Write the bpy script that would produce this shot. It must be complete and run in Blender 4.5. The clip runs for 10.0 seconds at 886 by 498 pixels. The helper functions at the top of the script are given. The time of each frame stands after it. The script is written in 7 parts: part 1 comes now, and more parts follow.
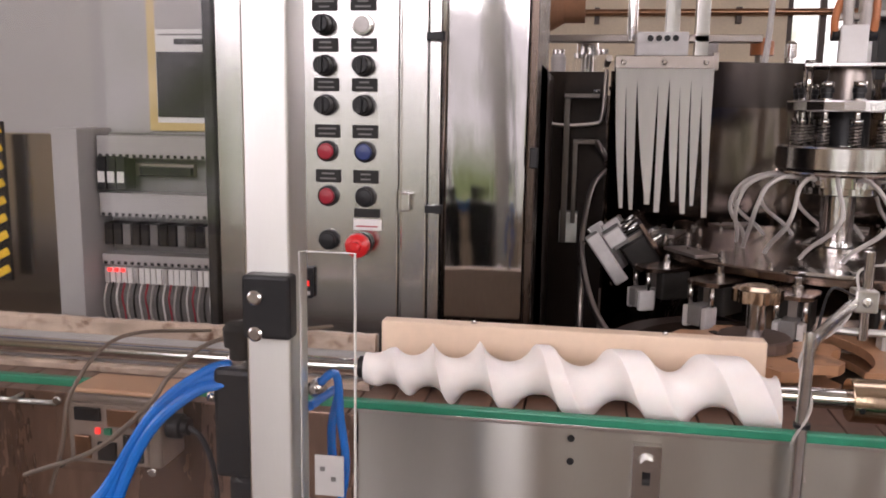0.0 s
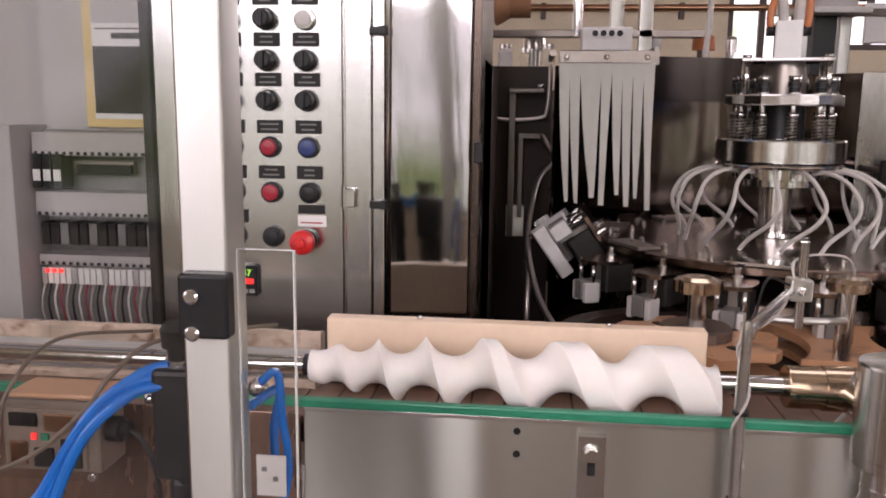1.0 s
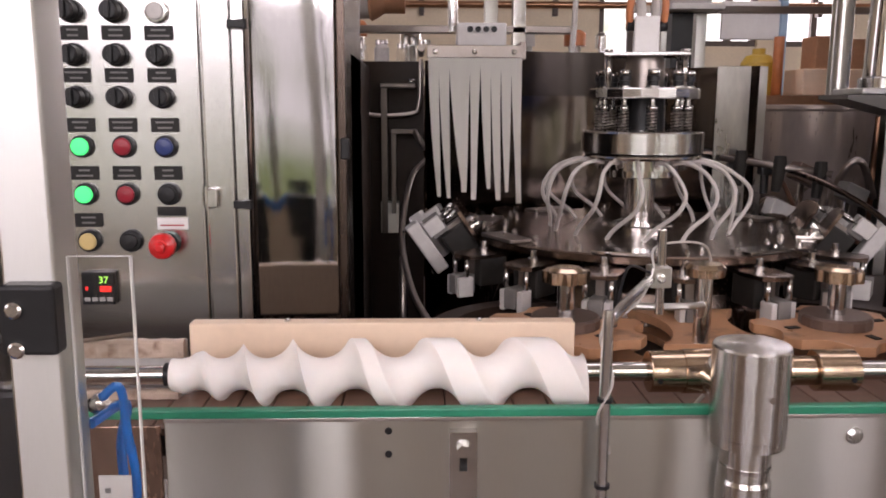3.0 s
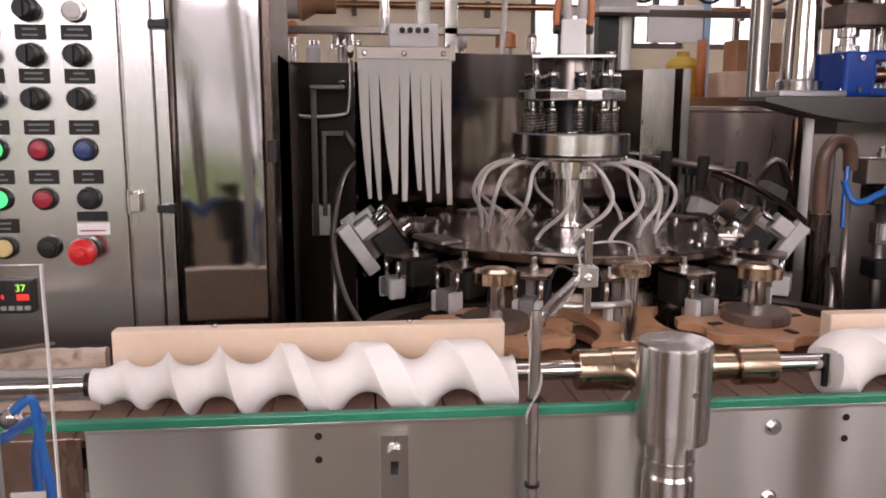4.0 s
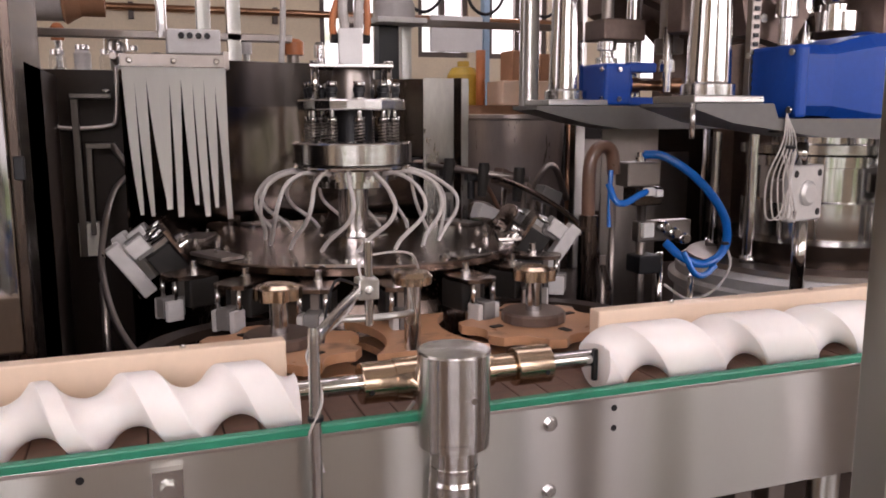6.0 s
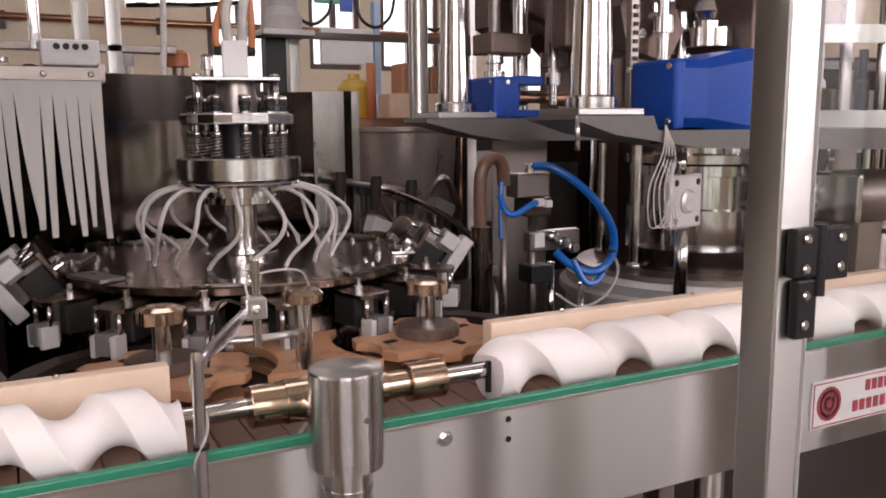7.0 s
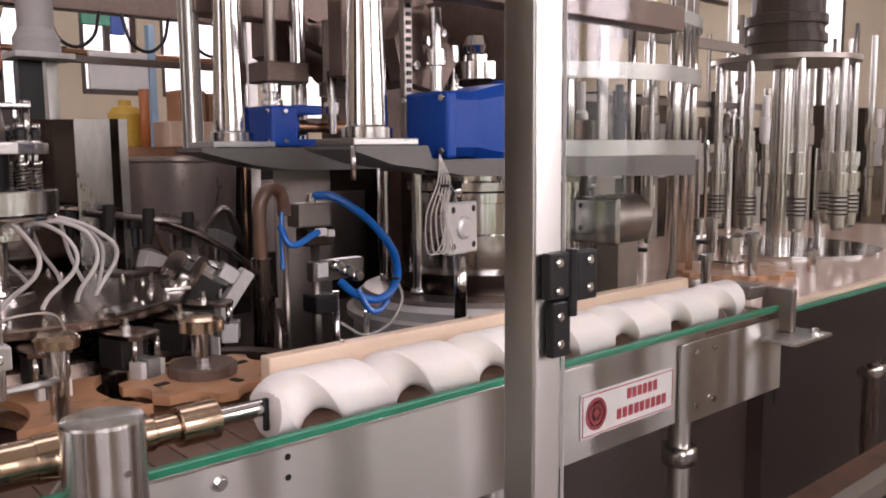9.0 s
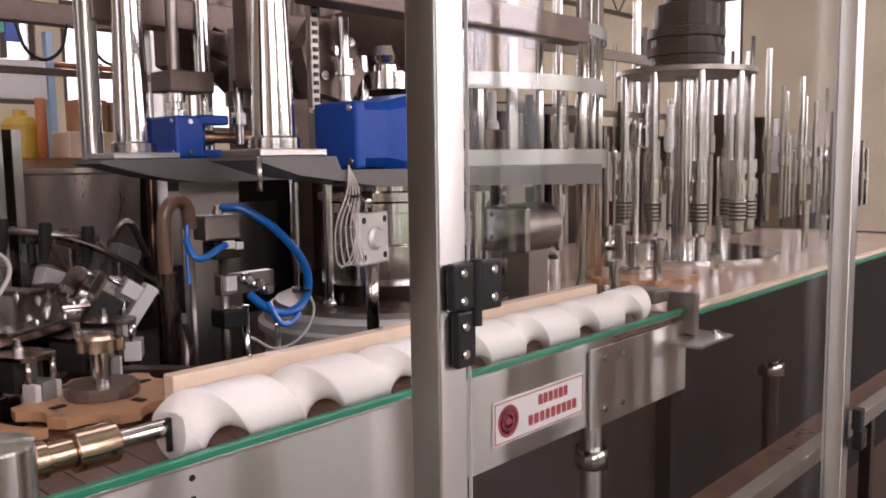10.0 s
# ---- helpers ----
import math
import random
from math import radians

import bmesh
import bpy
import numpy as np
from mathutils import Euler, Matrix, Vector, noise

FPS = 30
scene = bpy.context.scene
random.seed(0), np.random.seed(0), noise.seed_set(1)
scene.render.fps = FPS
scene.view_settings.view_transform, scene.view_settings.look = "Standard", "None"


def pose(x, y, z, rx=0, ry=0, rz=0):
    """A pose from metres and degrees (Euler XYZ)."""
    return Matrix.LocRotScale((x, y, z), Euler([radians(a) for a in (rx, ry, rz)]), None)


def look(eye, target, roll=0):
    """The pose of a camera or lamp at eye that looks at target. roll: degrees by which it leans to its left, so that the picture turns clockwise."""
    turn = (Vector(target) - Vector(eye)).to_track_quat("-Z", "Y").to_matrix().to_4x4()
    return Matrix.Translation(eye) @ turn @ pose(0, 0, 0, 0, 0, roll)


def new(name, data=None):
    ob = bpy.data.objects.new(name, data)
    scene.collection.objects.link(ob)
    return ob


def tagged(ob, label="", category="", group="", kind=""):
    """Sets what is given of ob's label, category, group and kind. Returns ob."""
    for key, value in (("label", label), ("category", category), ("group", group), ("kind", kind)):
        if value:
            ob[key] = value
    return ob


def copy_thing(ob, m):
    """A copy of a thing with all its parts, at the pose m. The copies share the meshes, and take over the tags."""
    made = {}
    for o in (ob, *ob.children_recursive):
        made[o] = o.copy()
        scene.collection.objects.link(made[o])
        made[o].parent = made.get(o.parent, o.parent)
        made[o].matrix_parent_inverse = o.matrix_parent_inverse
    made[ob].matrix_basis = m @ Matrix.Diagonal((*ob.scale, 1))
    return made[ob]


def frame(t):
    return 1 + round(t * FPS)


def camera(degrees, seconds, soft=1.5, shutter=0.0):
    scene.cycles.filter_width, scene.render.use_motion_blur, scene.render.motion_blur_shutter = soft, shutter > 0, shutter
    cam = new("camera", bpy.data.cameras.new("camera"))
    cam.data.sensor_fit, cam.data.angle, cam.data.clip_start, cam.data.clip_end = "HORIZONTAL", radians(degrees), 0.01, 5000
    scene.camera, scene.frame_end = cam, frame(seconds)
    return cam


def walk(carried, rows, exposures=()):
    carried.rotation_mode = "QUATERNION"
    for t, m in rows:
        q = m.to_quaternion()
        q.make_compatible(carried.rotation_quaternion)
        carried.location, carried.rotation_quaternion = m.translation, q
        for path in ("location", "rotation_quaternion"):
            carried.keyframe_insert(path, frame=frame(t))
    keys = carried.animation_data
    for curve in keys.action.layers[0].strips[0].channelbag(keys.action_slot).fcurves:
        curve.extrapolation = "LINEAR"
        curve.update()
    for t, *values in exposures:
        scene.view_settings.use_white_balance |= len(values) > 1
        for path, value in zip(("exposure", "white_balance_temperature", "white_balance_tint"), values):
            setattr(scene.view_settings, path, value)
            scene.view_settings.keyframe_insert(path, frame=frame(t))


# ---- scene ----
cam = camera(56.3, 10.0, soft=1.8)
PATH = [
    (0, (-0.034, 0.011, 1.272), (-0.363, 1.957, 0.947), 0.9),
    (0.5, (-0.031, 0.013, 1.272), (-0.304, 1.967, 0.942), 0.8),
    (1, (-0.027, 0.014, 1.272), (-0.239, 1.974, 0.937), 0.7),
    (1.5, (-0.021, 0.017, 1.271), (-0.169, 1.983, 0.934), 0.6),
    (2, (-0.016, 0.022, 1.271), (-0.093, 1.991, 0.931), 0.5),
    (2.5, (-0.01, 0.028, 1.27), (-0.019, 1.999, 0.929), 0.3),
    (4, (0.004, 0.031, 1.272), (0.214, 1.99, 0.933), 0.2),
    (4.5, (0.007, 0.025, 1.273), (0.316, 1.972, 0.939), 0.3),
    (5, (0.012, 0.028, 1.275), (0.441, 1.953, 0.945), 0.3),
    (5.5, (0.021, 0.035, 1.275), (0.575, 1.929, 0.949), 0.2),
    (6.8, (0.045, 0.05, 1.28), (0.902, 1.831, 0.975), -0.4),
    (7, (0.045, 0.049, 1.279), (0.946, 1.809, 0.983), -0.4),
    (7.5, (0.05, 0.047, 1.281), (1.057, 1.751, 1.0), -0.6),
    (8, (0.055, 0.043, 1.282), (1.17, 1.682, 1.018), -0.5),
    (8.5, (0.063, 0.041, 1.283), (1.281, 1.608, 1.035), -0.4),
    (9, (0.071, 0.041, 1.282), (1.38, 1.535, 1.047), -0.5),
    (9.5, (0.079, 0.039, 1.283), (1.464, 1.464, 1.056), -0.7),
    (10, (0.082, 0.035, 1.284), (1.535, 1.393, 1.068), -0.8),
]
walk(cam, [(t, look(eye, target, roll)) for t, eye, target, roll in PATH], [(0, -0.16, 6480, 29), (4, -0.14, 6500, 30), (10, -0.17, 6470, 29)])

# ---- light ----
world = bpy.data.worlds.new("world")
scene.world = world
world.use_nodes = True
wn = world.node_tree.nodes
sky = wn.new("ShaderNodeTexSky")
sky.sky_type, sky.sun_disc = "NISHITA", False
sky.sun_elevation, sky.sun_rotation = radians(48), radians(200)
wn["Background"].inputs[1].default_value = 0.12
world.node_tree.links.new(sky.outputs[0], wn["Background"].inputs[0])
scene.view_settings.exposure = 0.0


def sun_lamp():
    d = bpy.data.lights.new("sun", "SUN")
    d.energy, d.angle, d.color = 3.0, radians(0.5), (1.0, 0.95, 0.88)
    ob = new("sun", d)
    ob.matrix_basis = look((3, 9, 10), (0, 0, 0))


def window_light(name, eye, target, w, h, watts, colour=(1, 0.98, 0.95)):
    d = bpy.data.lights.new(name, "AREA")
    d.shape, d.size, d.size_y, d.energy, d.color = "RECTANGLE", w, h, watts, colour
    ob = new(name, d)
    ob.matrix_basis = look(eye, target)
    return ob


sun_lamp()
for wx, ww, watts, tint in ((-2.4, 1.7, 64, (1, 0.99, 1.0)), (-0.75, 1.2, 85, (0.97, 1, 0.94)), (1.6, 0.4, 26, (0.94, 1, 0.9)),
                            (2.95, 1.0, 62, (0.97, 1, 0.94)), (5.6, 3.1, 185, (1, 0.97, 0.95))):
    window_light("window_light", (wx, -4.17, 2.95), (wx, 0, 2.4), ww, 1.9, watts, tint)
for wx, ww, watts in ((3.7, 0.8, 45), (4.65, 0.7, 45), (6.3, 1.8, 90), (8.8, 1.6, 60)):
    window_light("window_light", (wx, 9.17, 2.8), (wx, 0, 2.0), ww, 1.8, watts)
# Added fill lamp on the unseen east side, brightens the right half.
window_light("window_light", (11.17, -0.5, 2.4), (0, 0.0, 1.6), 2.2, 2.4, 35)
# Added top light without a known skylight, brightens the machine from above.
window_light("window_light", (1.2, 2.2, 5.3), (1.2, 2.0, 0), 5.0, 1.2, 60, (1, 0.96, 0.91))
window_light("window_light", (-4.9, 1.0, 2.6), (0, 1.0, 1.6), 3.2, 2.2, 32)

# ---- materials ----


def nodes_of(name):
    m = bpy.data.materials.new(name)
    m.use_nodes = True
    t = m.node_tree
    return m, t, t.nodes, t.links, t.nodes["Principled BSDF"]


def mat(name, colour, rough=0.5, metal=0.0, vary=0.12, scale=12.0, bump=0.1, stretch=(1, 1, 1), grain=90.0,
        rough_vary=0.1, coat=0.0, spots=0.0, spot_colour=(0.05, 0.03, 0.02), each=0.0, brushed=0.0, wave=0.0, spec=0.5):
    """A surface with a base colour, two scales of variation, fine relief and uneven gloss."""
    m, t, n, l, b = nodes_of(name)
    b.inputs["Metallic"].default_value = metal
    b.inputs["Coat Weight"].default_value = coat
    b.inputs["Specular IOR Level"].default_value = spec
    if brushed:
        tg = n.new("ShaderNodeTangent")
        tg.direction_type, tg.axis = "RADIAL", "Z"
        b.inputs["Anisotropic"].default_value, b.inputs["Anisotropic Rotation"].default_value = brushed, 0.25
        l.new(tg.outputs[0], b.inputs["Tangent"])
    tc, mp = n.new("ShaderNodeTexCoord"), n.new("ShaderNodeMapping")
    mp.inputs["Scale"].default_value = stretch
    l.new(tc.outputs["Object"], mp.inputs["Vector"])
    big, fine = n.new("ShaderNodeTexNoise"), n.new("ShaderNodeTexNoise")
    for tex, s, d in ((big, scale, 4), (fine, grain, 6)):
        tex.inputs["Scale"].default_value, tex.inputs["Detail"].default_value = s, d
        l.new(mp.outputs[0], tex.inputs["Vector"])
    if wave:
        big.inputs["Detail"].default_value = 0.6
    mix = n.new("ShaderNodeMix")
    mix.data_type = "FLOAT"
    mix.inputs[0].default_value = 0.4
    l.new(big.outputs["Fac"], mix.inputs[2])
    l.new(fine.outputs["Fac"], mix.inputs[3])
    ramp = n.new("ShaderNodeValToRGB")
    lo, hi = [max(0, c * (1 - vary)) for c in colour], [min(1, c * (1 + vary)) for c in colour]
    ramp.color_ramp.elements[0].position, ramp.color_ramp.elements[1].position = 0.3, 0.7
    ramp.color_ramp.elements[0].color, ramp.color_ramp.elements[1].color = (*lo, 1), (*hi, 1)
    l.new(mix.outputs[0], ramp.inputs[0])
    colour_out = ramp.outputs[0]
    if each:
        info, hsv, mr = n.new("ShaderNodeObjectInfo"), n.new("ShaderNodeHueSaturation"), n.new("ShaderNodeMapRange")
        mr.inputs["To Min"].default_value, mr.inputs["To Max"].default_value = 1 - each, 1 + each
        l.new(info.outputs["Random"], mr.inputs[0])
        l.new(mr.outputs[0], hsv.inputs["Value"])
        l.new(colour_out, hsv.inputs["Color"])
        colour_out = hsv.outputs[0]
    if spots:
        sp, sr, sm = n.new("ShaderNodeTexNoise"), n.new("ShaderNodeValToRGB"), n.new("ShaderNodeMix")
        sp.inputs["Scale"].default_value, sp.inputs["Detail"].default_value = scale * 1.7, 8
        l.new(tc.outputs["Object"], sp.inputs["Vector"])
        sr.color_ramp.elements[0].position, sr.color_ramp.elements[1].position = 0.62 - spots * 0.2, 0.75
        l.new(sp.outputs["Fac"], sr.inputs[0])
        sm.data_type = "RGBA"
        sm.inputs["B"].default_value = (*spot_colour, 1)
        l.new(sr.outputs[0], sm.inputs[0])
        l.new(colour_out, sm.inputs["A"])
        colour_out = sm.outputs["Result"]
    l.new(colour_out, b.inputs["Base Color"])
    rr = n.new("ShaderNodeMapRange")
    rr.inputs["To Min"].default_value, rr.inputs["To Max"].default_value = max(0.03, rough - rough_vary), min(1, rough + rough_vary)
    l.new(mix.outputs[0], rr.inputs[0])
    l.new(rr.outputs[0], b.inputs["Roughness"])
    if bump:
        bp = n.new("ShaderNodeBump")
        bp.inputs["Strength"].default_value, bp.inputs["Distance"].default_value = bump, 0.002
        l.new(fine.outputs["Fac"], bp.inputs["Height"])
        l.new(bp.outputs[0], b.inputs["Normal"])
        if wave:
            wv = n.new("ShaderNodeBump")
            wv.inputs["Strength"].default_value, wv.inputs["Distance"].default_value = wave, 0.09
            l.new(big.outputs["Fac"], wv.inputs["Height"])
            l.new(wv.outputs[0], bp.inputs["Normal"])
    return m


def glass(name, colour=(0.96, 0.98, 0.98), rough=0.02, gloss=0.05):
    """Thin clear sheet: mostly see-through with a glossy face that strengthens at a slant."""
    m, t, n, l, b = nodes_of(name)
    tr, gl, mx = n.new("ShaderNodeBsdfTransparent"), n.new("ShaderNodeBsdfGlossy"), n.new("ShaderNodeMixShader")
    lw, pw, ml = n.new("ShaderNodeLayerWeight"), n.new("ShaderNodeMath"), n.new("ShaderNodeMath")
    tr.inputs[0].default_value = (*colour, 1)
    gl.inputs["Roughness"].default_value = rough
    lw.inputs[0].default_value = 0.5
    pw.operation, pw.inputs[1].default_value = "POWER", 4.0
    ml.operation, ml.inputs[1].default_value, ml.inputs[2].default_value = "MULTIPLY_ADD", 0.26, gloss
    l.new(lw.outputs["Facing"], pw.inputs[0])
    l.new(pw.outputs[0], ml.inputs[0])
    l.new(ml.outputs[0], mx.inputs[0])
    l.new(tr.outputs[0], mx.inputs[1])
    l.new(gl.outputs[0], mx.inputs[2])
    l.new(mx.outputs[0], n["Material Output"].inputs[0])
    return m


def glow(name, colour, strength):
    m, t, n, l, b = nodes_of(name)
    b.inputs["Base Color"].default_value = (*colour, 1)
    b.inputs["Emission Color"].default_value = (*colour, 1)
    b.inputs["Emission Strength"].default_value = strength
    return m


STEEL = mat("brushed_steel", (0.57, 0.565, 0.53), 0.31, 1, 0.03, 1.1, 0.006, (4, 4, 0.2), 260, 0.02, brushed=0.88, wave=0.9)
STEEL_H = mat("brushed_steel_along", (0.60, 0.585, 0.56), 0.30, 1, 0.1, 4, 0.08, (0.2, 4, 6), 60, 0.08)
POLISHED = mat("polished_steel", (0.66, 0.65, 0.63), 0.13, 1, 0.06, 9, 0.02, (1, 1, 1), 60, 0.05, wave=0.015)
TURNED = mat("turned_steel", (0.63, 0.62, 0.60), 0.2, 1, 0.08, 14, 0.03, (0.4, 0.4, 5), 50, 0.06)
HOUSING = mat("turned_housing_steel", (0.62, 0.61, 0.59), 0.24, 1, 0.04, 14, 0.01, (0.4, 0.4, 5), 90, 0.03, brushed=0.9)
# Plain steel whose warm reflections are put into the base colour.
WARM_REFLECT_STEEL = mat("warm_reflecting_steel", (0.56, 0.43, 0.31), 0.2, 1, 0.1, 14, 0.02, (1, 1, 1), 60, 0.06)
MATTE_STEEL = mat("matte_steel", (0.30, 0.265, 0.24), 0.38, 1, 0.1, 7, 0.06, (1, 1, 1), 80, 0.08)
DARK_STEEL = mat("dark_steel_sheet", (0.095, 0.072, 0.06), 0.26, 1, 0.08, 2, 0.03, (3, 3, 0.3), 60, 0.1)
ALU = mat("cast_aluminium", (0.72, 0.71, 0.69), 0.36, 0.6, 0.1, 16, 0.1)
POST_BLUE = mat("pale_blue_paint", (0.3, 0.45, 0.6), 0.45, 0, 0.1, 9, 0.04)
CABINET_DARK = mat("dull_grey_plastic", (0.17, 0.16, 0.15), 0.45, 0, 0.15, 16, 0.05)
DARK_SHEET = mat("dark_brown_sheet", (0.03, 0.02, 0.0155), 0.42, 0, 0.2, 3, 0.03, spec=0.22)
DISC_STEEL = mat("oily_disc_steel", (0.21, 0.155, 0.125), 0.24, 1, 0.25, 18, 0.05, (1, 1, 1), 90, 0.1, spots=0.3)
PANEL = mat("satin_panel_steel", (0.56, 0.55, 0.53), 0.2, 1, 0.05, 1.2, 0.03, (5, 5, 0.4), 70, 0.05, wave=0.04)
WHITE_POM = mat("white_plastic", (0.93, 0.885, 0.84), 0.4, 0, 0.04, 9, 0.03, (1, 1, 1), 70, 0.06)
POM_BSDF = WHITE_POM.node_tree.nodes["Principled BSDF"]
POM_BSDF.inputs["Subsurface Weight"].default_value, POM_BSDF.inputs["Subsurface Scale"].default_value = 0.25, 0.01
POM_BSDF.inputs["Subsurface Radius"].default_value = (1.0, 0.85, 0.75)
CREAM = mat("cream_plastic", (0.82, 0.64, 0.48), 0.45, 0, 0.07, 8, 0.04, (1, 1, 1), 80, 0.08)
STAINED_CREAM = mat("stained_cream_plastic", (0.50, 0.39, 0.31), 0.4, 0, 0.35, 30, 0.1, (0.4, 1, 1), 80, 0.12, spots=0.3, spot_colour=(0.16, 0.08, 0.045))
PHENOLIC = mat("brown_laminate", (0.5, 0.27, 0.145), 0.3, 0, 0.18, 10, 0.05, (1, 1, 1), 100, 0.1, spots=0.15)
BELT = mat("brown_belt", (0.19, 0.115, 0.085), 0.5, 0, 0.25, 14, 0.15, (1, 1, 1), 90, 0.1, each=0.12)
GREEN = mat("green_strip", (0.012, 0.22, 0.125), 0.4, 0, 0.15, 30, 0.05)
BLACK = mat("black_plastic", (0.012, 0.012, 0.013), 0.4, 0, 0.3, 20, 0.06, spec=0.35)
RUBBER = mat("dark_rubber", (0.02, 0.018, 0.016), 0.6, 0, 0.3, 20, 0.15, spec=0.25)
SHIELD = mat("smoky_polished_sheet", (0.15, 0.122, 0.106), 0.12, 1, 0.16, 3.0, 0.02, (2, 2, 0.5), 60, 0.08, wave=0.16)
BAND = mat("hazy_steel_band", (0.36, 0.36, 0.33), 0.42, 1, 0.12, 3, 0.04, (3, 3, 0.6), 60, 0.1)
DULL_PLATE = mat("dull_stained_steel", (0.15, 0.135, 0.125), 0.3, 1, 0.35, 1.6, 0.03, (3, 3, 0.5), 60, 0.12, wave=0.2)
RUSTY_PLATE = mat("brown_stained_plate", (0.20, 0.125, 0.09), 0.28, 0.7, 0.4, 5, 0.04, (2, 2, 0.5), 60, 0.14, wave=0.2)
RUSTY_TRAY = mat("brown_wet_tray", (0.20, 0.10, 0.065), 0.3, 0, 0.35, 7, 0.06, (1, 1, 1), 60, 0.15, spots=0.3)
INNER_GREY = mat("dark_grey_inner_plate", (0.19, 0.185, 0.18), 0.5, 0, 0.25, 12, 0.05)
GREY_BOX = mat("grey_plastic", (0.42, 0.40, 0.39), 0.5, 0, 0.1, 9, 0.05)
LIGHT_PLASTIC = mat("light_plastic", (0.55, 0.53, 0.51), 0.45, 0, 0.12, 18, 0.05)
JUNCTION = mat("stained_grey_plastic", (0.26, 0.2, 0.165), 0.4, 0, 0.2, 14, 0.05)
STRIP = mat("strip_curtain", (0.80, 0.79, 0.73), 0.5, 0, 0.07, 9, 0.06, (1, 1, 0.2), 60)
BLUE = mat("blue_paint", (0.003, 0.058, 0.34), 0.34, 0, 0.15, 12, 0.1, (1, 1, 1), 120, 0.08, spec=0.32)
BLUE_TUBE = mat("blue_tube", (0.004, 0.14, 0.52), 0.22, 0, 0.1, 20, 0.02)
RED = mat("red_plastic", (0.62, 0.02, 0.02), 0.3, 0, 0.12, 20, 0.02)
BUTTON_RED = mat("button_red", (0.33, 0.02, 0.035), 0.3, 0, 0.1, 20, 0.02)
BUTTON_BLUE = mat("button_blue", (0.03, 0.05, 0.17), 0.3, 0, 0.1, 20, 0.02)
BROWN_HOSE = mat("brown_rubber_hose", (0.14, 0.072, 0.046), 0.3, 0, 0.2, 14, 0.05, coat=0.6)
DOOR_POL = mat("smoky_polished_door", (0.37, 0.355, 0.345), 0.07, 1, 0.08, 2.2, 0.01, (5, 5, 0.6), 60, 0.03, wave=0.10)
HAZARD_YELLOW = mat("hazard_yellow", (0.8, 0.5, 0.03), 0.5, 0, 0.12, 20, 0.03)
RED_INK = mat("red_ink", (0.42, 0.05, 0.07), 0.6, 0, 0.2, 40, 0.0)
LABEL = mat("label_plate", (0.02, 0.019, 0.018), 0.5, 0, 0.2, 30, 0.02, spec=0.25)
LABEL_INK = mat("label_ink", (0.16, 0.155, 0.15), 0.6, 0, 0.1, 30, 0.0)
PAPER = mat("white_sheet", (0.75, 0.74, 0.72), 0.55, 0, 0.05, 20, 0.02)
YELLOW = mat("yellow_card", (0.62, 0.47, 0.2), 0.5, 0, 0.1, 14, 0.04)
CABINET = mat("grey_enamel", (0.40, 0.39, 0.38), 0.4, 0, 0.06, 3, 0.03)
COPPER = mat("copper_brown", (0.36, 0.2, 0.12), 0.3, 1, 0.2, 14, 0.05)
ORANGE = mat("orange_tube", (0.5, 0.17, 0.06), 0.4, 0, 0.15, 14, 0.03)
WALL = mat("hall_plaster", (0.76, 0.66, 0.50), 0.8, 0, 0.12, 2, 0.1, (1, 1, 1), 40)
FLOOR_M = mat("hall_concrete", (0.11, 0.07, 0.048), 0.42, 0, 0.4, 2.2, 0.1, (1, 0.6, 1), 40, 0.2, spots=0.35)
CEIL = mat("hall_ceiling_sheet", (0.52, 0.48, 0.42), 0.7, 0, 0.12, 2, 0.1)
TRUSS = mat("truss_paint", (0.09, 0.07, 0.06), 0.6, 0, 0.2, 6, 0.1)
CABLE = mat("clear_grey_cable", (0.5, 0.47, 0.44), 0.4, 0, 0.15, 30, 0.03)
DIRTY_CABLE = mat("dirty_cable", (0.17, 0.13, 0.1), 0.5, 0, 0.2, 30, 0.03)
PLEXI = glass("clear_acrylic", (0.95, 0.955, 0.95), 0.03, 0.03)
PLEXI_EDGE = mat("acrylic_edge", (0.75, 0.75, 0.72), 0.15, 0, 0.08, 20, 0.02)
CAST_IRON = mat("brown_cast_iron", (0.15, 0.105, 0.085), 0.42, 0.5, 0.25, 16, 0.15, (1, 1, 1), 90, 0.12)
BEAM_GREY = mat("grey_beam_paint", (0.13, 0.125, 0.115), 0.45, 0, 0.12, 6, 0.05)
GREY_SHEET = mat("grey_mottled_sheet", (0.40, 0.385, 0.36), 0.3, 1, 0.2, 5, 0.03, (2, 2, 0.6), 60, 0.12, wave=0.3)
# Near black that carries the shade under the far conveyor.
UNDER_SHADE = mat("under_shade_black", (0.012, 0.010, 0.0095), 0.4, 0, 0.3, 3, 0.03, spec=0.12)
# Orange light reflected by the junction box cover, put into its colour.
ORANGE_SHEEN = mat("orange_sheen_plastic", (0.50, 0.29, 0.17), 0.35, 0, 0.15, 9, 0.04)
PINK_TABLE = mat("glossy_pink_table", (0.62, 0.44, 0.35), 0.16, 0, 0.12, 5, 0.02, (1, 1, 1), 60, 0.06)
TANK_STEEL = mat("dull_tank_steel", (0.44, 0.38, 0.345), 0.3, 0.6, 0.12, 5, 0.03, (2, 2, 0.5), 60, 0.08)
RIM_DARK = mat("dark_polished_rim", (0.05, 0.042, 0.038), 0.2, 1, 0.2, 3, 0.02, (2, 2, 0.5), 60, 0.08)
AMBER = mat("amber_drum", (0.55, 0.36, 0.05), 0.4, 0, 0.15, 9, 0.04)
CARTON = mat("brown_carton", (0.42, 0.22, 0.12), 0.7, 0, 0.15, 10, 0.05)


